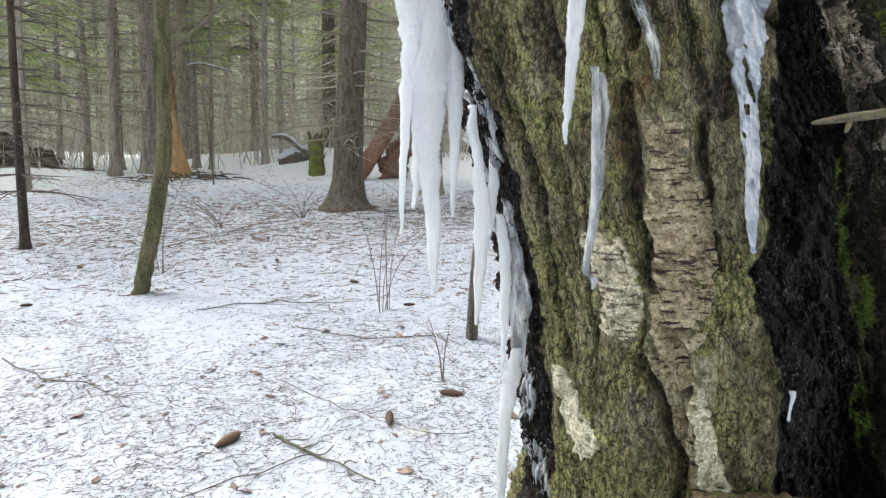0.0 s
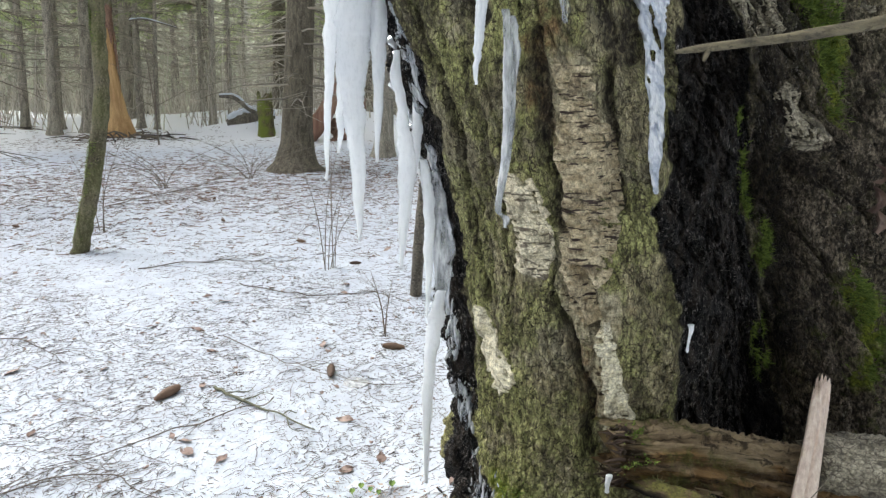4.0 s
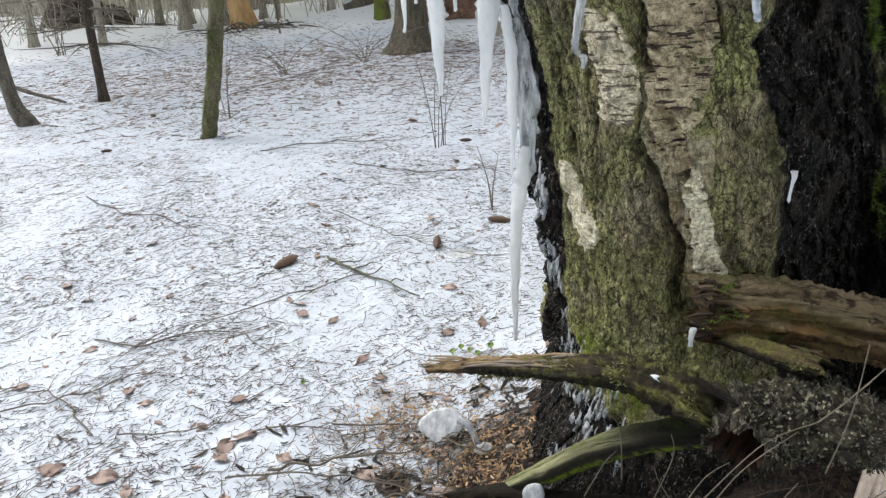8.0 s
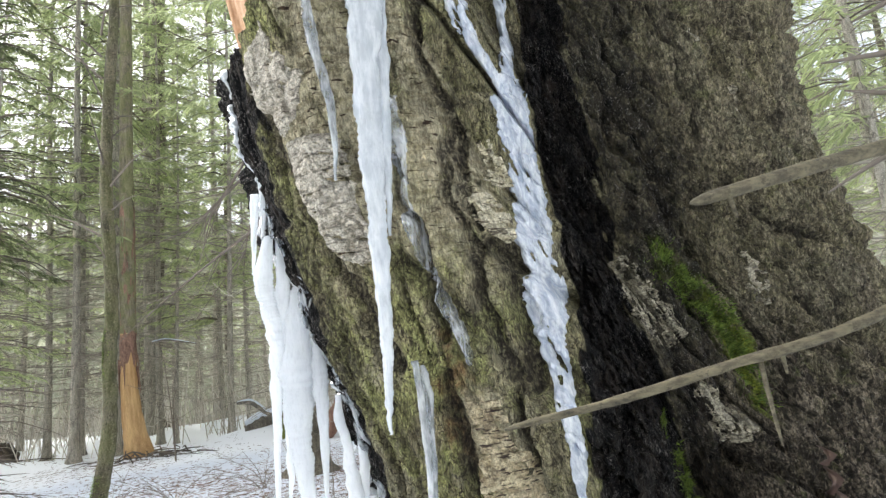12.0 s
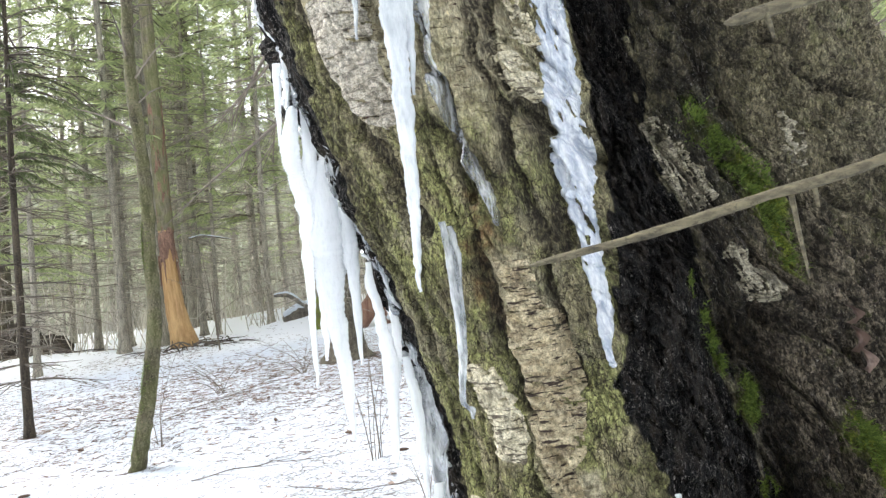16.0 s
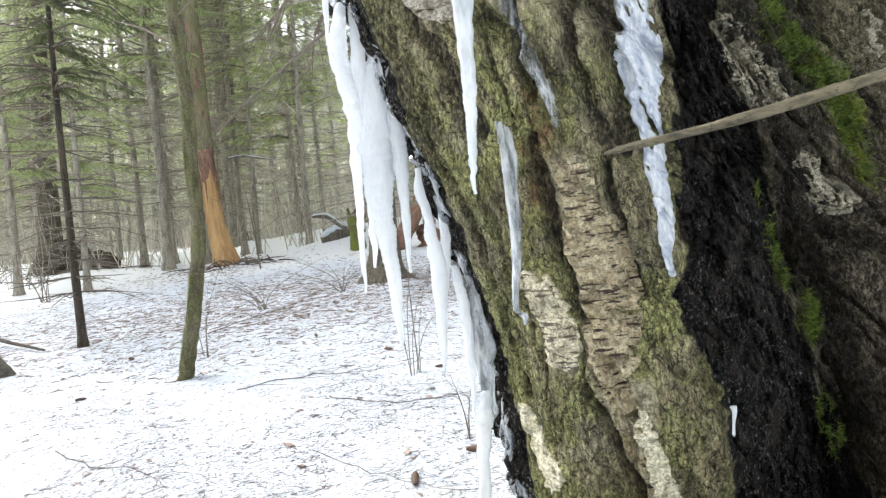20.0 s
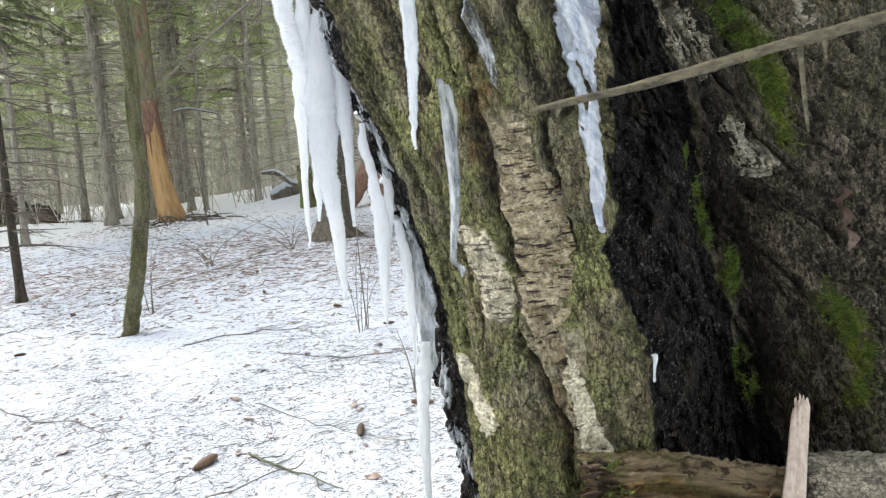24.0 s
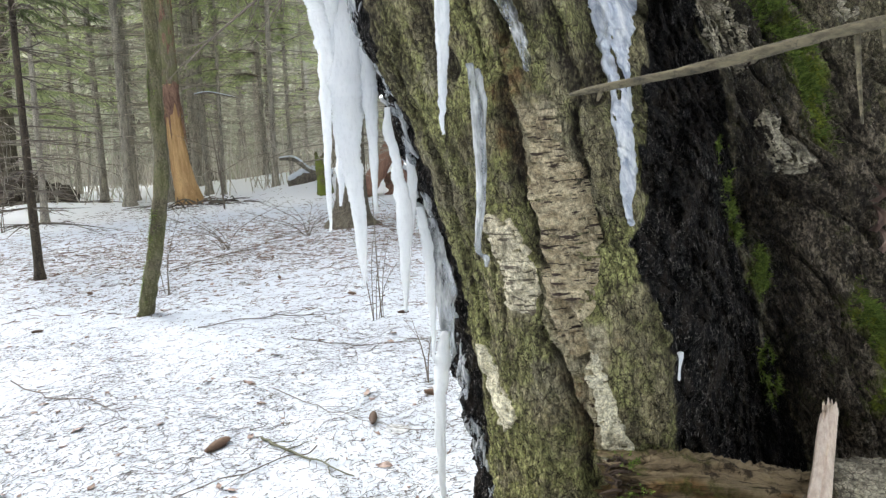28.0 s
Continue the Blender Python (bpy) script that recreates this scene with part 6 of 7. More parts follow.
def cone_template():
    """A spruce cone: a spindle core with overlapping scales."""
    ob = thing("spruce_cone", "brown closed spruce cone lying on the snow", "cone")
    L, R = 0.115, 0.017
    us = np.linspace(0, 1, 14)
    v, f = tube([(0, (u - 0.5) * L, R) for u in us], [R * 0.82 * math.sin(math.pi * (0.06 + 0.9 * u)) ** 0.6 for u in us], 12, 20)
    bag = Bag()
    bag.add(v, f)
    for i in range(17):
        u = 0.04 + 0.9 * i / 16
        rr = R * math.sin(math.pi * (0.06 + 0.9 * u)) ** 0.6
        for k in range(8):
            a = 2 * math.pi * (k + 0.5 * (i % 2)) / 8
            o = np.array([math.cos(a), 0, math.sin(a)])
            t = np.array([-math.sin(a), 0, math.cos(a)])
            c = np.array([0, (u - 0.5) * L, R])
            w = rr * 0.46
            pts = [c + o * rr * 0.86 - t * w, c + o * rr * 0.86 + t * w, c + o * rr * 1.08 + t * w * 0.7 + np.array([0, 0.010, 0]), c + o * rr * 1.10 + np.array([0, 0.014, 0]), c + o * rr * 1.08 - t * w * 0.7 + np.array([0, 0.010, 0])]
            bag.add(pts, [(0, 1, 2, 3, 4)])
    part("body", bag.mesh("body", M_CONE, False), ob, "overlapping brown scales")
    return ob


CONE = cone_template()
for x, y, turn, s in ((-0.786, 2.53, -25, 1.0), (-0.205, 2.73, 8, 0.9), (0.03, 3.0, 80, 0.85), (-1.52, 5.63, 30, 0.7), (-0.75, 4.9, 70, 0.6), (-1.9, 6.6, 10, 0.7), (-2.75, 4.3, 110, 0.6), (-3.05, 5.4, 60, 0.7), (-0.3, 4.35, 95, 0.6)):
    ob = copy_thing(CONE, Matrix.Identity(4))
    ob.matrix_basis = Matrix.Translation(on_ground(x, y, 0.002)) @ pose(0, 0, 0, 0, 0, turn) @ Matrix.Diagonal((s, s, s, 1))
    tagged(ob, group="spruce cones")
for ob in (*CONE.children_recursive, CONE):
    bpy.data.objects.remove(ob)


def branched_twig(label, pts, radius, material, seed, forks=10, reach=0.35, lift=0.006, up=0.0):
    ob = thing("fallen_twig", label, "twig", "twigs on the snow", at=(pts[0][0], pts[0][1], float(ground_height(*pts[0][:2]))))
    r = np.random.RandomState(seed)
    place = lambda x, y, h: (x, y, float(ground_height(x, y)) + lift + h)
    bent, _ = curve_points([(x, y, 0) for x, y in pts], 14)
    run = float(np.linalg.norm(bent[-1] - bent[0]))
    bent[1:-1, :2] += r.normal(0, min(0.012, 0.006 + 0.004 * run) * min(1, run / 0.7), (12, 2))
    main = [place(x, y, up * i / 13 + abs(r.normal(0, 0.004))) for i, (x, y, _) in enumerate(bent)]
    v, f = tube(main, (radius, radius * 0.8, radius * 0.35), 7, 56, 0.12, 60, seed)
    part("stem", mesh_of("stem", v, f, material), ob)
    line, _ = curve_points(main, 40)
    for k in range(forks + 4):
        i = r.randint(6, 38)
        d = line[i] - line[i - 3]
        a = math.atan2(d[1], d[0]) + r.choice([-1, 1]) * r.uniform(0.35, 0.95)
        L = reach * r.uniform(0.25, 1)
        s = line[i]
        q = [s]
        for u in (0.4, 0.75, 1.0):
            a += r.normal(0, 0.28)
            q.append(np.array([s[0] + math.cos(a) * L * u, s[1] + math.sin(a) * L * u, 0]))
            q[-1][2] = float(ground_height(q[-1][0], q[-1][1])) + lift + r.uniform(0, 0.02) + up * i / 40
        v, f = tube(q, (radius * 0.5, radius * 0.3, radius * 0.15), 5, 14, 0.1, 40, seed + k)
        part("side_twig", mesh_of("side_twig", v, f, material), ob)
    return ob


branched_twig("dark forked twig on the snow", [(-1.22, 1.925), (-1.05, 1.88), (-0.90, 1.96), (-0.75, 1.986), (-0.544, 1.857)], 0.0030, M_BRUSH, 61, 6, 0.25)
branched_twig("long thin olive twig over the litter", [(-0.34, 1.30), (-0.104, 1.396), (0.06, 1.44)], 0.0030, M_STALK, 72, 4, 0.16, lift=0.045)
branched_twig("pale brown twig beside an ice slab", [(0.03, 1.455), (0.137, 1.413), (0.23, 1.386)], 0.0026, M_STALK, 73, 2, 0.08, lift=0.04)
branched_twig("dark twig reaching out of the litter", [(-0.17, 1.21), (-0.044, 1.274), (0.075, 1.384), (0.115, 1.443)], 0.0028, M_BRUSH, 74, 4, 0.12, lift=0.035)
branched_twig("straight dark twig pointing at an ice slab", [(-0.26, 1.505), (-0.061, 1.516), (0.015, 1.533)], 0.0024, M_BRUSH, 75, 4, 0.10, lift=0.035)
branched_twig("long dark twig on the snow", [(-1.30, 1.53), (-1.116, 1.59), (-0.98, 1.70), (-0.88, 1.74)], 0.0026, M_BRUSH, 76, 6, 0.22)
branched_twig("thin dark twig on the snow", [(-0.83, 1.455), (-0.61, 1.513), (-0.50, 1.56)], 0.0020, M_BRUSH, 77, 4, 0.15)
branched_twig("greenish lichened stick on the snow", [(-0.63, 2.60), (-0.52, 2.50), (-0.40, 2.43), (-0.19, 2.28)], 0.006, M_STICK, 62, 3, 0.12)
branched_twig("thin dark branching twig on the snow", [(-0.75, 3.10), (-0.55, 2.95), (-0.38, 2.79), (-0.20, 2.68), (0.0, 2.60)], 0.0022, M_BRUSH, 63, 18, 0.35, up=0.01)
branched_twig("long thin dark twig on the snow", [(-0.38, 2.50), (-0.60, 2.30), (-0.85, 2.1), (-1.05, 1.85)], 0.0025, M_BRUSH, 64, 7, 0.35)
branched_twig("bare fallen branch with many side twigs", [(-2.68, 6.04), (-2.5, 6.3), (-2.2, 6.7), (-1.95, 7.4)], 0.005, M_TWIG, 65, 22, 0.7, up=0.12)
branched_twig("thin dark twig on the snow", [(-2.2, 3.3), (-1.8, 3.05), (-1.5, 2.95), (-1.3, 2.8)], 0.0031, M_BRUSH, 66, 10, 0.4)
branched_twig("thin dark twig on the snow", [(-0.55, 1.42), (-0.40, 1.52), (-0.2, 1.50)], 0.0025, M_BRUSH, 67, 5, 0.2)
branched_twig("thin dry twig by the birch", [(-0.45, 1.30), (-0.2, 1.33), (0.12, 1.30)], 0.0025, M_BRUSH, 68, 5, 0.25, lift=0.02)
branched_twig("thin dark twig on the snow", [(-0.9, 1.45), (-1.15, 1.62), (-1.35, 1.65)], 0.0025, M_BRUSH, 69, 6, 0.25)
branched_twig("thin dark twig on the snow", [(-1.6, 4.2), (-1.1, 4.4), (-0.8, 4.3)], 0.0037, M_BRUSH, 70, 8, 0.4)
branched_twig("thin dark twig on the snow", [(-0.9, 3.9), (-0.5, 3.7), (-0.1, 3.75)], 0.0031, M_BRUSH, 71, 8, 0.4)


def shrub(label, x, y, stems, height, spread, seed, thick=0.004, sag=0.0):
    ob = thing("bare_sapling", label, "shrub", "bare saplings", at=on_ground(x, y))
    r = np.random.RandomState(seed)
    for k in range(stems):
        a = r.uniform(0, 6.28)
        L, s = height * r.uniform(0.6, 1.0), spread * r.uniform(0.3, 1)
        b = np.array(on_ground(x + r.normal(0, 0.03), y + r.normal(0, 0.03), 0.03))
        q = [b, b + np.array([math.cos(a) * s * 0.25, math.sin(a) * s * 0.25, L * 0.5]), b + np.array([math.cos(a) * s, math.sin(a) * s, L])]
        v, f = tube(q, (thick, thick * 0.7, thick * 0.2), 5, 14, 0.1, 40, seed)
        stem = part("stem", mesh_of("stem", v, f, M_TWIG), ob)
        line, _ = curve_points(q, 14)
        for j in range(r.randint(3, 7)):
            i = r.randint(5, 13)
            e = line[i] + np.array([r.normal(0, 1), r.normal(0, 1), r.uniform(0.2, 1) - sag]) * L * 0.22
            v, f = tube([line[i], (line[i] + e) / 2, e], (thick * 0.4, thick * 0.3, thick * 0.1), 4, 5)
            part("side_twig", mesh_of("side_twig", v, f, M_TWIG), stem)


shrub("thin bare sapling in the snow", 0.005, 3.17, 2, 0.42, 0.12, 81)
shrub("bare drooping twiggy sapling in the snow", -0.42, 4.2, 7, 0.95, 0.45, 82, 0.003, 1.1)
shrub("bare twiggy saplings in the snow", -2.3, 5.2, 3, 0.7, 0.3, 83)
shrub("bare bush in the snow", -7.2, 9.9, 7, 1.1, 0.8, 84, 0.008)
shrub("bare bush among litter", -2.6, 7.2, 8, 0.55, 0.8, 85, 0.005)
shrub("bare bush among litter", -1.9, 7.9, 8, 0.5, 0.9, 86, 0.005)
shrub("tall thin bare sapling", -4.3, 11.4, 2, 1.7, 0.1, 87, 0.014)
shrub("bare bush at the forest edge", -9.8, 11.0, 9, 1.6, 1.2, 88, 0.009)

# ---------------------------------------------------------------- wood piled at the birch's foot


def worn_log(name, label, pts, radii, material, seed, sides=64, n=150, crust=0.12, grain=0.10, ragged=0.02, squash=1.0, hollow=0.0, worn=None, green=None, wet_shaded=None):
    """A weathered log: grain ridges along it, crusty skin, torn ends, an optional hollow mouth at its start."""
    ob = thing(name, label, "log", "wood at the birch foot", at=pts[0])
    P, u = curve_points(pts, n)
    R = np.interp(u, np.linspace(0, 1, len(radii)), radii)
    T = np.gradient(P, axis=0)
    run = np.concatenate([[0], np.cumsum(np.linalg.norm(np.diff(P, axis=0), axis=1))])
    T /= np.linalg.norm(T, axis=1)[:, None]
    B = np.array([0, 0, 1.0]) - T * T[:, 2:3]
    B /= np.linalg.norm(B, axis=1)[:, None]
    A = np.cross(T, B)
    ang = np.linspace(0, 2 * np.pi, sides, endpoint=False)
    C, S = np.cos(ang)[None], np.sin(ang)[None]
    rr = R[:, None]
    q = run[:, None] + 0 * C
    ridge = fbm(C * rr * 130, S * rr * 130, q * 9, seed, 3, 0.6)
    skin = fbm(C * rr * 55, S * rr * 55, q * 55, seed + 5, 5, 0.62)
    bend = vnoise(C * 1.2, S * 1.2, q * 7, seed + 9)
    d = 1 + grain * ridge + crust * skin + 0.05 * bend
    V = P[:, None] + (rr * d)[..., None] * (C[..., None] * A[:, None] + squash * S[..., None] * B[:, None])
    end = np.minimum(q, run[-1] - q)
    tear = ragged * (fbm(C * rr * 110, S * rr * 110, 0 * q, seed + 12, 3, 0.7)) * np.exp(-(end / 0.03) ** 2)
    V = V + tear[..., None] * T[:, None]
    co = np.stack([q, C * rr, S * rr], -1)
    one = 0 * q * C
    masks = [one if m is None else one + m(q / run[-1], C, S) for m in (worn, green, wet_shaded)]
    rings, cos, mks = [V], [co], [np.stack([*masks, one + 1], -1)]
    if hollow:
        for k, (inset, scale) in enumerate(((0.012, 1 - 0.25 * hollow), (0.05, 0.9 - 0.25 * hollow), (0.10, 0.35))):
            mid = P[0] + T[0] * inset
            rings.insert(0, (mid + (V[0] - P[0]) * scale * (1 + 0.12 * vnoise(C[0] * 3, S[0] * 3, k, seed))[:, None])[None])
            cos.insert(0, co[:1] * np.array([1, scale, scale]))
            mks.insert(0, np.stack([one[:1] + 1, one[:1], one[:1] + 0.25 * k, one[:1] + 1], -1))
    W, CO, MK = (np.concatenate(x) for x in (rings, cos, mks))
    m = len(W)
    idx = np.arange(m * sides).reshape(m, sides)
    nx = np.roll(idx, -1, 1)
    F = np.stack([idx[:-1], nx[:-1], nx[1:], idx[1:]], -1).reshape(-1, 4).tolist()
    F += [idx[0][::-1].tolist(), idx[-1].tolist()]
    me = mesh_of("bole", W.reshape(-1, 3), F, material)
    me.attributes.new("bole_co", "FLOAT_VECTOR", "POINT").data.foreach_set("vector", CO.astype(np.float32).ravel())
    me.attributes.new("mask_l", "FLOAT_COLOR", "POINT").data.foreach_set("color", np.clip(MK, 0, 1).astype(np.float32).ravel())
    part("bole", me, ob)
    return ob, V


rot, skin_rot = worn_log("rotten_log", "broken brown rotting log with torn grain", [(0.551, 1.235, 0.535), (0.606, 1.240, 0.527), (0.729, 1.275, 0.493), (0.907, 1.335, 0.433), (1.174, 1.425, 0.344)], (0.050, 0.058, 0.058, 0.054, 0.05), M_ROT, 131, 110, 240, 0.09, 0.17, 0.035, 0.95,
                         worn=lambda q, C, S: np.maximum(step(S + 0.3 * vnoise(q * 14, C * 2, 0, 4), 0.40, 0.62), 0.6 * step(vnoise(q * 8, S * 6, C * 2, 14), 0.35, 0.6)), green=lambda q, C, S: 0.8 * step(vnoise(q * 10, S * 2, C * 2, 5), -0.1, 0.4) * (1 - step(q, 0.1, 0.5)), wet_shaded=lambda q, C, S: np.maximum(np.exp(-((S - 0.30 + 0.25 * q) / 0.13) ** 2) * step(q, 0.2, 0.35), 0.6 * (1 - step(q, 0.0, 0.05)) * (1 - step(S, 0.3, 0.6))))
r = np.random.RandomState(57)
for k in range(60):
    a = r.uniform(-2.3, 1.9)
    s0 = np.array([0.551 + r.uniform(-0.004, 0.02), 1.235 - 0.047 * math.cos(a), 0.535 + 0.047 * math.sin(a)])
    L = r.uniform(0.012, 0.045)
    v, f = tube([s0, s0 + np.array([-0.5 * L, r.normal(0, 0.003), r.normal(0, 0.004)]), s0 + np.array([-L, r.normal(0, 0.005), r.normal(-0.003, 0.008)])], (0.0034, 0.0026, 0.0006), 5, 6, 0.3, 90, 180 + k)
    part("splinter", mesh_of("splinter", v, f, M_TORN if k % 9 == 0 else M_BURNT), rot)
for k in range(22):
    i, a = r.randint(8, 150), r.randint(56, 104)
    s0, s1 = skin_rot[i, a], skin_rot[i + r.randint(8, 26), a + r.randint(-2, 3)]
    v, f = tube([s0, (s0 + s1) / 2 + np.array([0, -0.004, 0.002]), s1], (0.0008, 0.0022, 0.0008), 5, 8, 0.2, 90, 280 + k)
    part("torn_fibre", mesh_of("torn_fibre", v, f, M_TORN), rot)
# on the following logs the third mask paints shade along the lower sides
slab, skin_slab = worn_log("rotten_slab", "mossy slab of decayed wood wedged under the log", [(0.574, 1.190, 0.503), (0.629, 1.110, 0.524), (0.672, 1.050, 0.539)], (0.014, 0.019, 0.018), M_OLDLOG, 133, 44, 80, 0.14, 0.16, 0.02, 0.8,
                   worn=lambda q, C, S: 0.35 * step(S, 0.2, 0.7), green=lambda q, C, S: 0.9 * step(S, 0.0, 0.5), wet_shaded=lambda q, C, S: 1 - step(S, -0.3, 0.2))
arch, skin_arch = worn_log("weathered_branch", "weathered frayed branch arching across the foot", [(-0.006, 1.58, 0.166), (0.151, 1.42, 0.285), (0.301, 1.22, 0.417), (0.401, 1.12, 0.478), (0.464, 1.07, 0.489), (0.522, 1.03, 0.478)], (0.010, 0.018, 0.021, 0.026, 0.031, 0.032), M_OLDLOG, 134, 56, 240, 0.17, 0.18, 0.03, 1.0,
                           worn=lambda q, C, S: step(S + 0.3 * vnoise(q * 30, C * 2, 0, 6), 0.1, 0.6) * (1 - step(q, 0.5, 0.75)) + 0.8 * (1 - step(q, 0.1, 0.22)), green=lambda q, C, S: 0.85 * step(vnoise(q * 18, S * 2, C * 2, 7), -0.2, 0.4) * step(q, 0.3, 0.5), wet_shaded=lambda q, C, S: (1 - step(S, -0.35, 0.15)) * step(q, 0.2, 0.4))
for k in range(26):
    i, a = r.randint(0, 110), r.randint(0, 28)
    s0, s1 = skin_arch[i, a], skin_arch[min(239, i + r.randint(10, 40)), a]
    if i < 26:
        s0 = s0 + np.array([-0.05, 0.045, -0.01]) * r.uniform(0.2, 1) + r.normal(0, 0.006, 3)
    v, f = tube([s0, (s0 + s1) / 2 + np.array([0, -0.003, 0.004]), s1], (0.001, 0.0032, 0.001), 5, 10, 0.3, 90, 190 + k)
    part("torn_fibre", mesh_of("torn_fibre", v, f, M_TORN if k % 2 else M_TWIG), arch)
LP = [(0.553, 0.985, 0.446), (0.585, 1.035, 0.456), (0.645, 1.04, 0.462), (0.70, 1.02, 0.464), (0.75, 1.01, 0.462)]
lichened, skin_l = worn_log("lichened_log", "dark hollow log crusted with grey lichen", LP, (0.042, 0.052, 0.055, 0.050, 0.040), M_CRUSTLOG, 136, 90, 220, 0.20, 0.05, 0.012, 1.0, hollow=0.6,
                            green=lambda q, C, S: 0.5 * step(vnoise(q * 14, S * 3, C * 3, 8), 0.1, 0.5), wet_shaded=lambda q, C, S: 1 - step(S, -0.8, -0.35))
green, skin_g = worn_log("mossy_branch", "curved mossy branch rising from the litter", [(0.207, 1.26, 0.102), (0.289, 1.21, 0.194), (0.361, 1.17, 0.274), (0.424, 1.13, 0.336), (0.482, 1.10, 0.378), (0.546, 1.08, 0.404)], (0.016, 0.022, 0.0245, 0.025, 0.025, 0.025), M_MOSSLOG, 137, 48, 160, 0.06, 0.05, 0.01, 1.0,
                         worn=lambda q, C, S: step(S + 0.25 * vnoise(q * 12, C * 2, 0, 9), 0.15, 0.5) * (1 - step(q, 0.60, 0.85)), green=lambda q, C, S: 1.3 * np.exp(-((S + 0.58) / 0.2) ** 2) + 0.25 * step(S, 0.5, 0.9), wet_shaded=lambda q, C, S: 0.9 * np.exp(-((S - 0.05) / 0.35) ** 2) + 0.6 * step(q, 0.6, 0.8) * step(S, -0.3, 0.0))
black, _ = worn_log("sooty_branch", "wet black branch lying in the litter", [(0.077, 1.28, 0.045), (0.196, 1.25, 0.098), (0.30, 1.20, 0.135), (0.421, 1.14, 0.19), (0.523, 1.08, 0.24)], (0.010, 0.017, 0.016, 0.014, 0.012), M_OLDLOG, 138, 36, 120, 0.12, 0.1, 0.02, wet_shaded=lambda q, C, S: 0.8)
grey, _ = worn_log("grey_branch", "short grey wet branch stub in the litter", [(0.08, 1.24, 0.03), (0.13, 1.23, 0.062), (0.176, 1.22, 0.078), (0.234, 1.20, 0.10)], (0.010, 0.020, 0.020, 0.012), M_MOSSLOG, 140, 36, 90, 0.08, 0.06, 0.02, worn=lambda q, C, S: 0.35 * step(S, 0.3, 0.8), wet_shaded=lambda q, C, S: 1 - step(S, -0.1, 0.5))
old_birch, _ = worn_log("birch_log", "pale birch log lying beside the trunk", [(0.935, 1.31, 0.475), (1.05, 1.28, 0.475), (1.3, 1.22, 0.46)], (0.05, 0.058, 0.06), M_CRACKED, 139, 48, 90, 0.08, 0.03, 0.02)
for k, (c, size) in enumerate((((0.295, 1.195, 0.226), (0.020, 0.012)), ((0.452, 1.056, 0.515), (0.010, 0.005)))):
    cols, rows = np.linspace(0, 2 * np.pi, 26, endpoint=False), np.linspace(0.02, 1, 8)
    Aq, Rq = np.meshgrid(cols, rows)
    rim = 1 + 0.3 * vnoise(np.cos(Aq) * 2, np.sin(Aq) * 2, 0, 31 + k)
    Q = np.stack([c[0] + np.cos(Aq) * Rq * rim * size[0], c[1] - 0.5 * np.cos(Aq) * Rq * size[0] + np.sin(Aq) * Rq * rim * size[1], c[2] + 0.8 * np.cos(Aq) * Rq * size[0] * (k == 0) - 0.25 * np.cos(Aq) * Rq * size[0] * k + 0.006 * (1 - Rq ** 2) - 0.004], -1)
    me, _ = grid_mesh("snow_patch", Q, M_CRUST, wrap=True)
    part("snow_patch", me, (green, arch)[k], "icy snow left on the branch")
# stalks leaning on the pile, their tops and feet
for k, (a, b, c) in enumerate((((0.735, 0.93, 0.685), (0.66, 0.92, 0.59), (0.62, 0.91, 0.555)), ((0.62, 0.91, 0.555), (0.56, 0.915, 0.51), (0.49, 0.93, 0.385)), ((0.665, 0.92, 0.66), (0.66, 0.92, 0.56), (0.648, 0.93, 0.46)), ((0.60, 0.91, 0.54), (0.545, 0.91, 0.48), (0.515, 0.93, 0.40)), ((0.36, 1.10, 0.42), (0.40, 1.09, 0.40), (0.41, 1.10, 0.28)), ((0.47, 1.02, 0.44), (0.475, 1.02, 0.40), (0.455, 1.04, 0.30)), ((0.53, 0.93, 0.47), (0.50, 0.93, 0.44), (0.47, 0.94, 0.36)), ((0.40, 1.10, 0.34), (0.38, 1.11, 0.30), (0.35, 1.12, 0.22)), ((0.45, 1.03, 0.37), (0.46, 1.03, 0.34), (0.49, 1.02, 0.29)), ((0.61, 0.91, 0.46), (0.59, 0.91, 0.42), (0.585, 0.93, 0.36)), ((0.66, 0.90, 0.45), (0.61, 0.90, 0.40), (0.57, 0.92, 0.34)))):
    ob = thing("dry_stalk", "thin grey dry stalk leaning over the logs", "stalk", "dry stalks", at=c)
    v, f = tube([a, b, c], (0.0006, 0.0009, 0.0011), 6, 20, 0.2, 60, k)
    part("stem", mesh_of("stem", v, f, M_STALK), ob)


def tufts(owner, skin, rows, sides, count, size, material, seed, name="lichen_tuft", label=""):
    """Ragged lichen or moss on a log: clumps of short blades."""
    r = np.random.RandomState(seed)
    bag = Bag()
    spots = [(r.randint(*rows), r.randint(*sides)) for k in range(max(3, count // 45))]
    for k in range(count):
        i, j = spots[r.randint(len(spots))]
        i, j = int(np.clip(i + r.normal(0, 4), 0, len(skin) - 1)), int(j + r.normal(0, 2)) % skin.shape[1]
        c = skin[i, j]
        o = c - skin[i].mean(0)
        o /= np.linalg.norm(o)
        w = r.normal(0, 1, 3)
        w *= size * 0.16 / np.linalg.norm(w)
        tip = c + (o + r.normal(0, 0.6, 3)) * size * r.uniform(0.4, 1.0)
        mid = (c + tip) / 2 + r.normal(0, size * 0.15, 3)
        bag.add([c - w, c + w, mid + w * 1.2, tip, mid - w * 1.2], [(0, 1, 2, 3, 4)])
    tagged(part(name, bag.mesh(name, material, False), owner, label), kind="stuff")


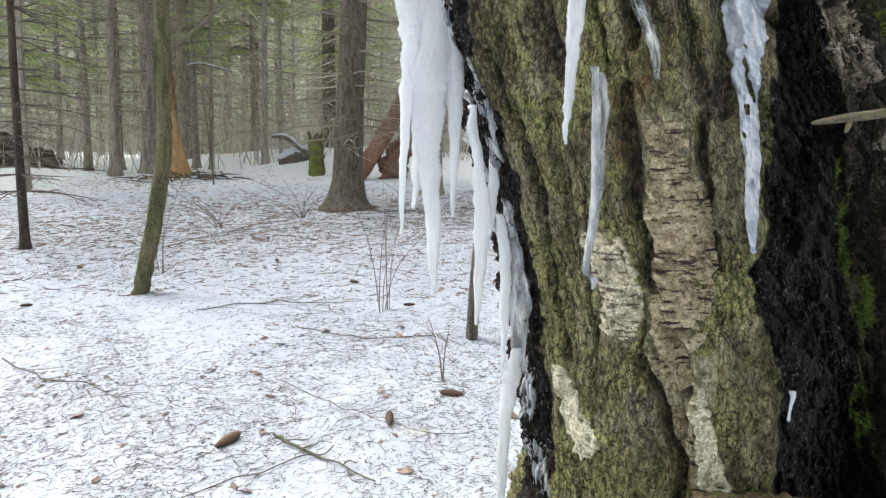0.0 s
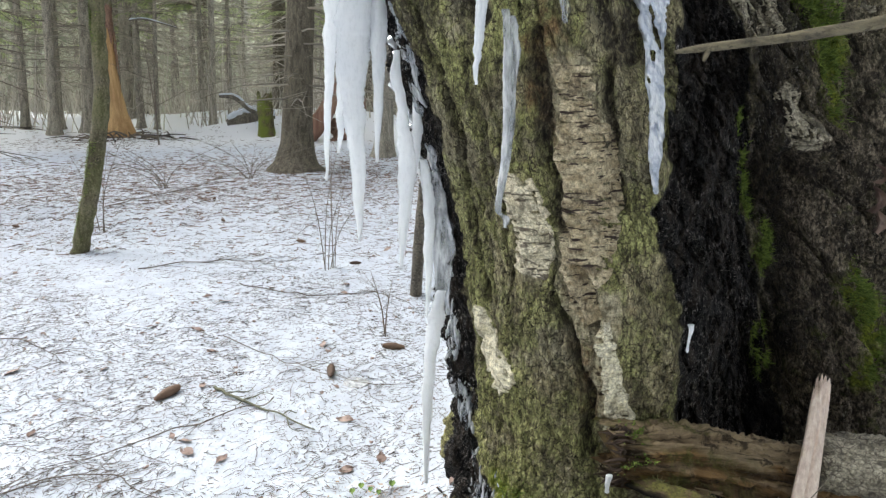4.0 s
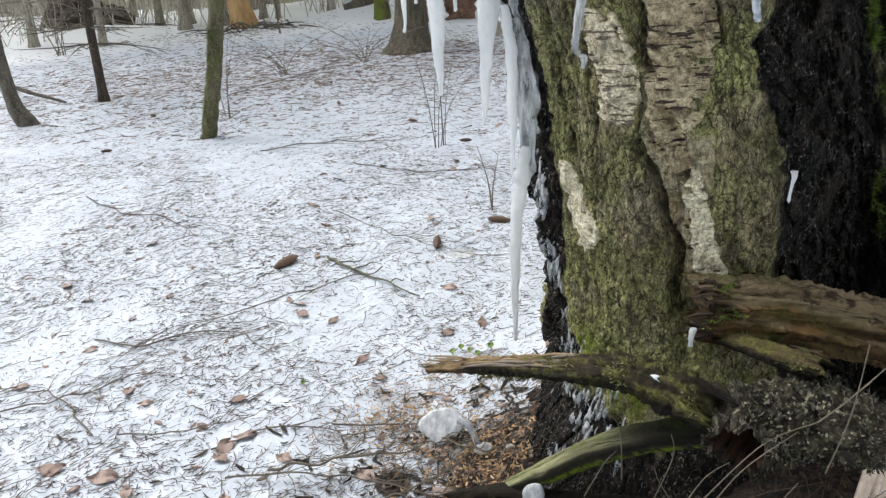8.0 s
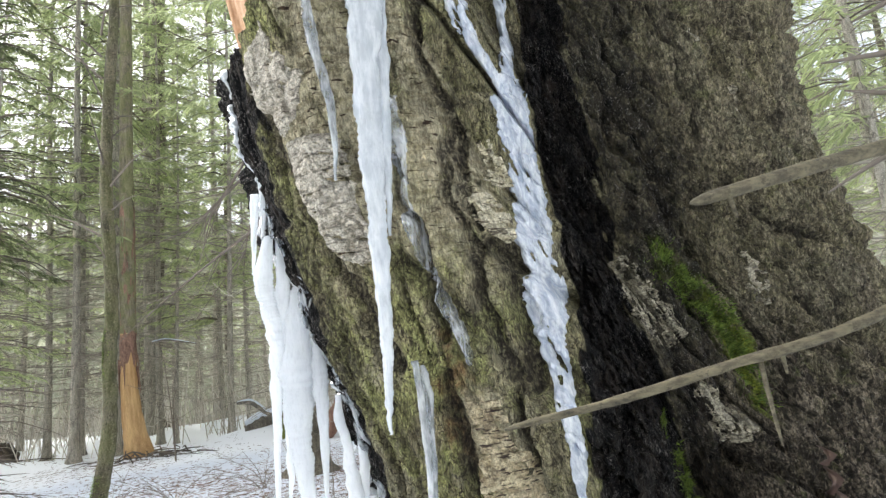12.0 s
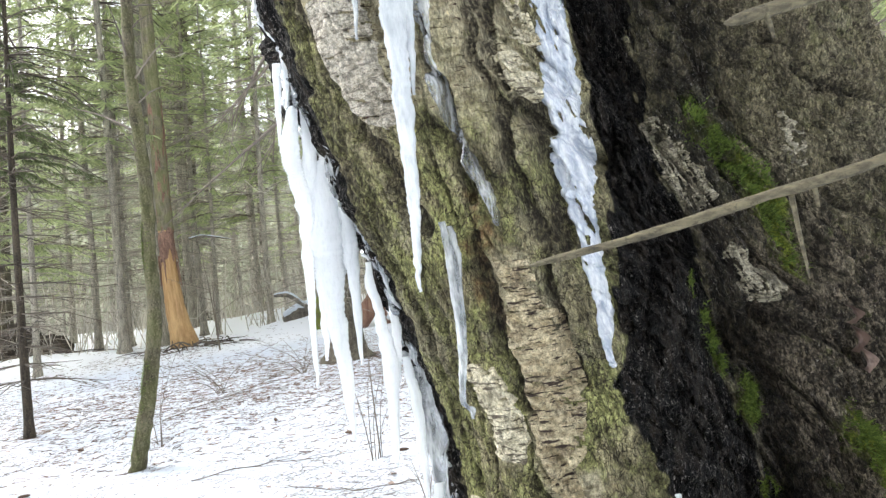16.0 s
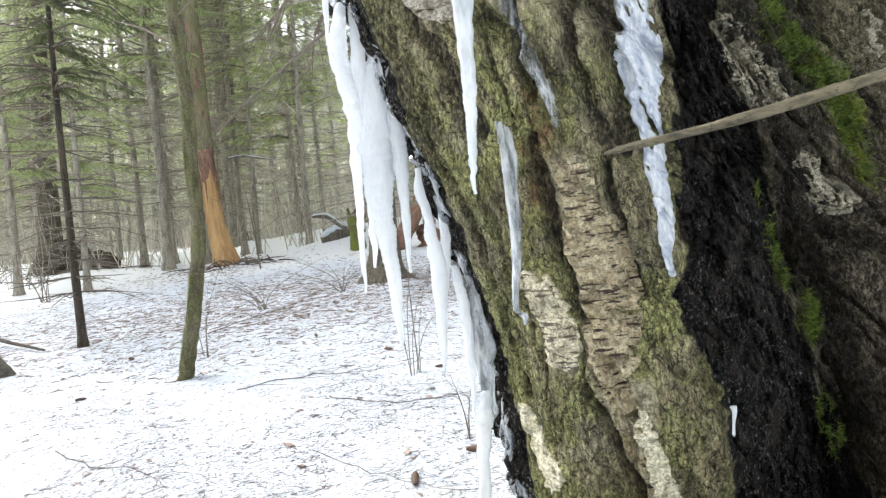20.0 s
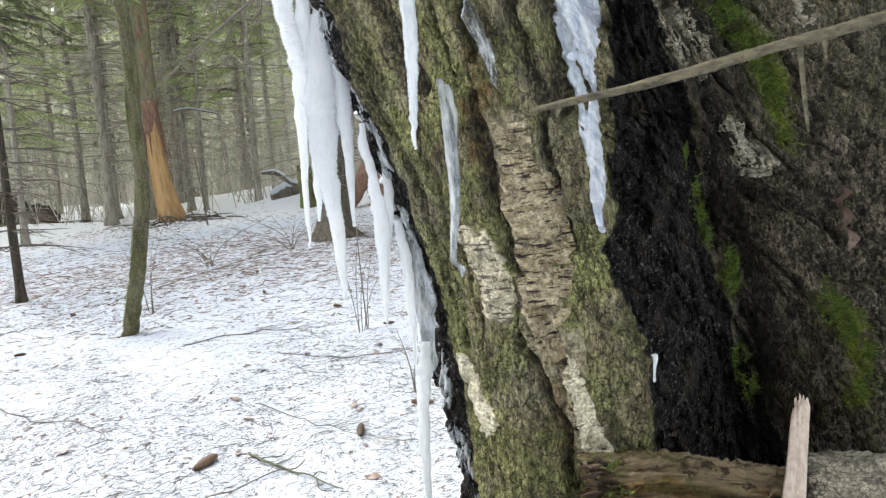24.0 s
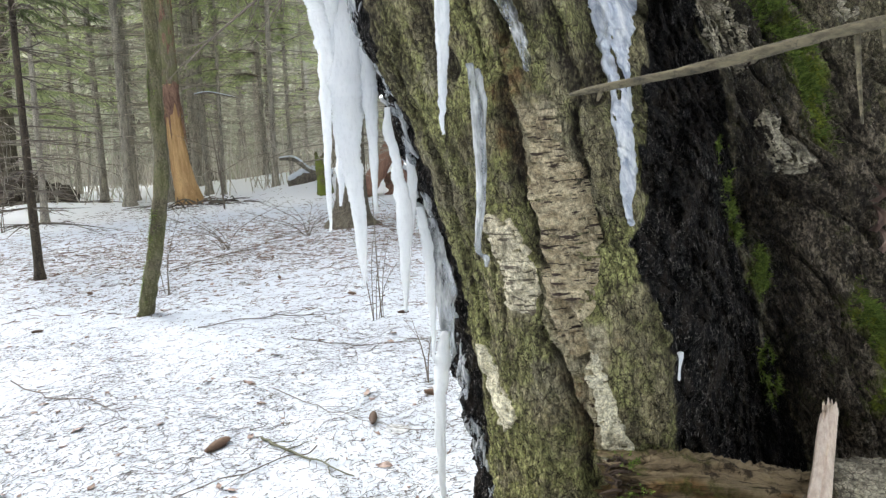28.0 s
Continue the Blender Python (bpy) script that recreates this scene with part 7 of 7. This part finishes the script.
tufts(arch, skin_arch, (50, 235), (20, 44), 1500, 0.011, M_TUFT, 401, label="yellow-green lichen tufts")
tufts(arch, skin_arch, (90, 230), (0, 56), 500, 0.007, M_TUFT, 402)
tufts(lichened, skin_l, (0, 200), (0, 90), 1300, 0.009, M_LICHEN, 403, label="ragged grey lichen")
tufts(slab, skin_slab, (0, 79), (0, 24), 300, 0.006, M_TUFT, 404)
tufts(rot, skin_rot, (0, 40), (0, 60), 500, 0.006, M_MOSS, 405, "moss_tuft", "green moss at the torn end")
flakes = Bag()
r = np.random.RandomState(19)
for k in range(2000):
    i, j = r.randint(4, 215), r.randint(0, 90)
    c = skin_l[i, j]
    o = c - skin_l[i].mean(0)
    o = o / np.linalg.norm(o) + r.normal(0, 0.45, 3)
    t1 = np.cross(o, r.normal(0, 1, 3))
    t1 /= np.linalg.norm(t1)
    t2 = np.cross(o, t1)
    t2 /= np.linalg.norm(t2)
    L, W = r.uniform(0.0010, 0.0038) * np.array([1, 0.7])
    c = c + o * 0.002
    flakes.add([c - t1 * L - t2 * W * 0.4, c + t2 * W - t1 * L * 0.2, c + t1 * L * 0.8 + t2 * W * 0.3 + o * 0.002, c + t1 * L * 0.3 - t2 * W], [(0, 1, 2, 3)])
tagged(part("lichen_crust", flakes.mesh("lichen_crust", M_LICHEN, False), lichened, "pale grey lichen"), kind="stuff")


def split_stick(label, foot, top, width, seed):
    """A split board set upright: flat faces, ridged grain, torn top."""
    ob = thing("splintered_stick", label, "stick", at=foot)
    foot, top = np.array(foot, float), np.array(top, float)
    n, m = 70, 44
    u = np.linspace(0, 1, n)[:, None]
    s = np.concatenate([np.linspace(-1, 1, m), np.linspace(1, -1, m)])[None]
    face = np.concatenate([-np.ones(m), np.ones(m)])[None]
    wide = width * (1.0 - 0.55 * u) * (1 + 0.03 * vnoise(u * 9, 0, 0, seed))
    split = np.exp(-((s + 0.25 - 0.35 * u + 0.06 * vnoise(u * 9, 2, 0, seed)) / 0.06) ** 2) * (1 - u)
    grain = 0.0016 * vnoise(s * 6, u * 1.2, face, seed) + 0.0007 * vnoise(s * 16, u * 3, face, seed + 1) - 0.012 * split
    X = s * wide + 0.003 * vnoise(u * 3, 0, 5, seed)
    Y = face * (0.007 * np.sqrt(np.clip(1.08 - s * s, 0.02, 1)) + grain)
    tear = np.clip((u - 0.93) / 0.07, 0, 1) * (0.016 * vnoise(s * 7, face * 0.6, 3, seed) - 0.012 * np.abs(s - 0.2))
    P = foot + (top - foot) * u[..., None] + np.stack([X + 0 * Y, Y + 0 * X, tear + 0 * X], -1)
    me, _ = grid_mesh("board", P, M_SPLINT, wrap=True)
    part("board", me, ob)
    r = np.random.RandomState(seed)
    for k in range(9):
        b = top + np.array([r.uniform(-0.9, 0.9) * width * 0.42, r.uniform(-0.004, 0.004), -0.014])
        e = b + np.array([r.normal(0, 0.002), r.normal(0, 0.002), r.uniform(0.010, 0.022)])
        v, f = tube([b, (b + e) / 2, e], (0.0026, 0.002, 0.0005), 5, 5)
        part("splinter", mesh_of("splinter", v, f, M_SPLINT), ob)


split_stick("pale freshly split stick standing upright", (0.794, 1.100, 0.209), (0.945, 1.330, 0.629), 0.031, 141)


def bare_branch(label, pts, radii, seed, twigs=()):
    ob = thing("bare_branch", label, "branch", "bare branches in front of the birch", at=pts[-1])
    v, f = tube(pts, radii, 10, 60, 0.14, 40, seed)
    part("stem", mesh_of("stem", v, f, M_ROD), ob)
    for q in twigs:
        v, f = tube(q, (0.003, 0.0022, 0.0012), 6, 12)
        part("side_twig", mesh_of("side_twig", v, f, M_ROD), ob)


RT = (1.03, 0.90)
bare_branch("thin bare branch reaching across the trunk", [(0.449, 0.80, 1.197), (0.477, 0.80, 1.201), (0.545, 0.80, 1.209), (0.603, 0.80, 1.218), (0.689, 0.80, 1.234), (0.812, 0.80, 1.256), (RT[0], RT[1] - 0.03, 1.31)], (0.0014, 0.0036, 0.0046, 0.0052, 0.0056, 0.0062, 0.0075), 151,
            (((0.480, 0.80, 1.201), (0.477, 0.797, 1.194), (0.475, 0.797, 1.189)), ((0.717, 0.80, 1.233), (0.719, 0.797, 1.189), (0.722, 0.795, 1.149)), ((0.740, 0.80, 1.241), (0.741, 0.80, 1.229), (0.741, 0.798, 1.218))))
bare_branch("upper bare branch beside the trunk", [(0.646, 0.72, 1.392), (0.663, 0.722, 1.395), (0.718, 0.73, 1.405), (0.807, 0.755, 1.422), (0.929, 0.8, 1.444), (RT[0], RT[1], 1.46)], (0.0016, 0.006, 0.0068, 0.0075, 0.009, 0.011), 152,
            (((0.683, 0.722, 1.397), (0.685, 0.720, 1.384), (0.687, 0.720, 1.373)),))
near = thing("dead_sapling", "dark dead sapling close by with broken twigs", "tree", at=(RT[0], RT[1], 0))
v, f = tube([(1.0, 0.9, float(ground_height(1.0, 0.9)) - 0.1), (1.01, 0.9, 0.7), (1.025, 0.9, 1.2), (1.045, 0.9, 1.40), (1.06, 0.9, 1.56), (1.08, 0.9, 1.72), (1.12, 0.92, 2.1), (1.2, 0.95, 3.2)], (0.036, 0.034, 0.032, 0.030, 0.032, 0.034, 0.026, 0.012), 16, 110, 0.25, 24, 161)
part("trunk", mesh_of("trunk", v, f, M_GREYBARK), near)
for z, dx, dz in ((1.66, -0.09, -0.02), (1.52, -0.10, 0.03), (1.36, -0.05, -0.06), (1.58, -0.13, 0.01), (1.47, -0.14, -0.05)):
    s = (1.03 + (z - 1.36) * 0.12, 0.90, z)
    v, f = tube([s, (s[0] + dx * 0.5, s[1] + 0.02, z + dz * 0.3), (s[0] + dx, s[1] + 0.05, z + dz)], (0.006, 0.004, 0.0012), 6, 14, 0.1, 40, 3)
    part("twig_stub", mesh_of("twig_stub", v, f, M_TWIG), near)


def ice_slab(label, centre, across, up, outline, thick, seed):
    """A broken plate of ice: an angular outline with a rounded rim."""
    ob = thing("ice_block", label, "ice", "ice on the ground", at=centre)
    across, up = np.array(across, float), np.array(up, float)
    way = np.cross(across, up)
    way /= np.linalg.norm(way)
    ang = np.linspace(0, 2 * np.pi, 56, endpoint=False)
    key = sorted((math.atan2(b, a) % (2 * np.pi), math.hypot(a, b)) for a, b in outline)
    rad = np.interp(ang, [k[0] for k in key], [k[1] for k in key], period=2 * np.pi)
    rows = []
    for scale, h in ((0.02, 1), (0.3, 1), (0.6, 0.95), (0.85, 0.8), (0.97, 0.45), (1.0, 0), (0.97, -0.45), (0.85, -0.8), (0.6, -0.95), (0.02, -1)):
        x, y = np.cos(ang) * rad * scale, np.sin(ang) * rad * scale
        lift = thick * h * (1 + 0.25 * vnoise(x * 22, y * 22, 2 * h, seed))
        rows.append(np.array(centre) + x[:, None] * across + y[:, None] * up + lift[:, None] * way)
    me, _ = grid_mesh("slab", np.stack(rows), M_GLAZE, wrap=True)
    part("slab", me, ob)
    return ob


tilt_x, tilt_y = (1, -0.15, 0.05), (0.05, 0.55, 0.8)
block = ice_slab("tilted slab of fallen ice on the litter", (0.015, 1.50, 0.058), tilt_x, tilt_y, ((-0.055, -0.002), (-0.035, 0.022), (0.0, 0.040), (0.035, 0.046), (0.058, 0.030), (0.060, 0.0), (0.030, -0.022), (0.0, -0.050), (-0.020, -0.034)), 0.0065, 5)
v, f = tube([(0.068, 1.485, 0.092), (0.09, 1.475, 0.085), (0.105, 1.465, 0.06), (0.112, 1.46, 0.035)], (0.010, 0.009, 0.008, 0.006), 12, 24, 0.2, 60, 6)
part("arm", mesh_of("arm", v, f, M_GLAZE), block)
knob = ice_slab("small ice knob frozen to a twig", (0.257, 1.19, 0.150), (1, 0, 0), (0, 0.2, 1), ((-0.017, -0.012), (-0.020, 0.008), (-0.006, 0.021), (0.014, 0.022), (0.020, 0.009), (0.016, -0.013), (0.003, -0.019)), 0.007, 8)
v, f = tube([(0.258, 1.192, 0.135), (0.260, 1.195, 0.115), (0.261, 1.20, 0.10)], (0.013, 0.0145, 0.012), 10, 14, 0.3, 60, 7)
part("stem", mesh_of("stem", v, f, M_GLAZE), knob)
ice_slab("thin ice lens on the snow", (-0.12, 2.66, float(ground_height(-0.12, 2.66)) + 0.001), (1, 0, 0), (0, 1, 0), ((-0.075, 0.0), (-0.03, 0.04), (0.04, 0.045), (0.08, 0.01), (0.05, -0.035), (-0.03, -0.04)), 0.004, 9)
for k, (c, w) in enumerate((((0.129, 1.45, 0.036), 0.020), ((0.189, 1.45, 0.041), 0.013), ((0.223, 1.44, 0.037), 0.010))):
    ice_slab("clear ice crumb lying by the roots", c, (1, 0, 0.1), (0, 0.5, 0.8), tuple((w * math.cos(1.1 * i + k) * (1 + 0.3 * math.sin(2.3 * i + k)), 0.8 * w * math.sin(1.1 * i + k)) for i in range(6)), 0.006, 20 + k)

for x, y, s in ((0.02, 1.92, 0.5), (0.05, 1.90, 0.4), (0.10, 1.91, 0.55), (0.07, 1.88, 0.4), (-0.01, 1.89, 0.45), (-0.42, 1.72, 0.4)):
    ob = thing("green_sprout", "tiny green leaf sprouting through the litter", "plant", "green sprouts", at=on_ground(x, y))
    g = np.array(on_ground(x, y))
    top = g + np.array([r.normal(0, 0.008), r.normal(0, 0.008), 0.012])
    v, f = tube([g, (g + top) / 2, top], (0.001, 0.001, 0.0008), 5, 6)
    part("stalk", mesh_of("stalk", v, f, M_SPROUT), ob)
    cols, rows = np.linspace(-1, 1, 7), np.linspace(0, 1, 8)
    S, U = np.meshgrid(cols, rows)
    half = np.sin(np.pi * np.clip(U, 0.03, 0.97)) ** 0.6
    me, _ = grid_mesh("blade", np.stack([top[0] + S * half * 0.018 * s, top[1] + (U - 0.3) * 0.04 * s, top[2] + 0.004 * S * S + 0.01 * U * s], -1), M_SPROUT)
    part("blade", me, ob)

# a curled dead leaf caught in the bark
for th, z, s in ((22, 0.985, 0.6), (23.5, 0.93, 0.9), (25, 0.88, 0.9)):
    p = birch(th, z, 0.015)
    cols, rows = np.linspace(-1, 1, 9), np.linspace(0, 1, 11)
    S, U = np.meshgrid(cols, rows)
    half = 0.6 * np.sin(np.pi * np.clip(U, 0.02, 0.98)) ** 0.8
    Q = np.stack([p[0] + S * half * 0.02 * s + 0.012 * np.sin(U * 3), p[1] - 0.02 * S * S - 0.012 * np.sin(U * 4) + 0.01 * vnoise(S * 2, U * 5, 0, 8), p[2] + (U - 0.5) * 0.06 * s], -1)
    ob = thing("dead_leaf", "curled brown leaf caught in the bark", "leaf", "leaves on the birch", at=tuple(p))
    me, _ = grid_mesh("blade", Q, M_LEAF)
    part("blade", me, ob)

# ---------------------------------------------------------------- the gentle slope of the site
for ob in list(scene.objects):
    if ob.parent is None and ob.type in ("MESH", "EMPTY"):
        ob.matrix_basis = SITE @ ob.matrix_basis
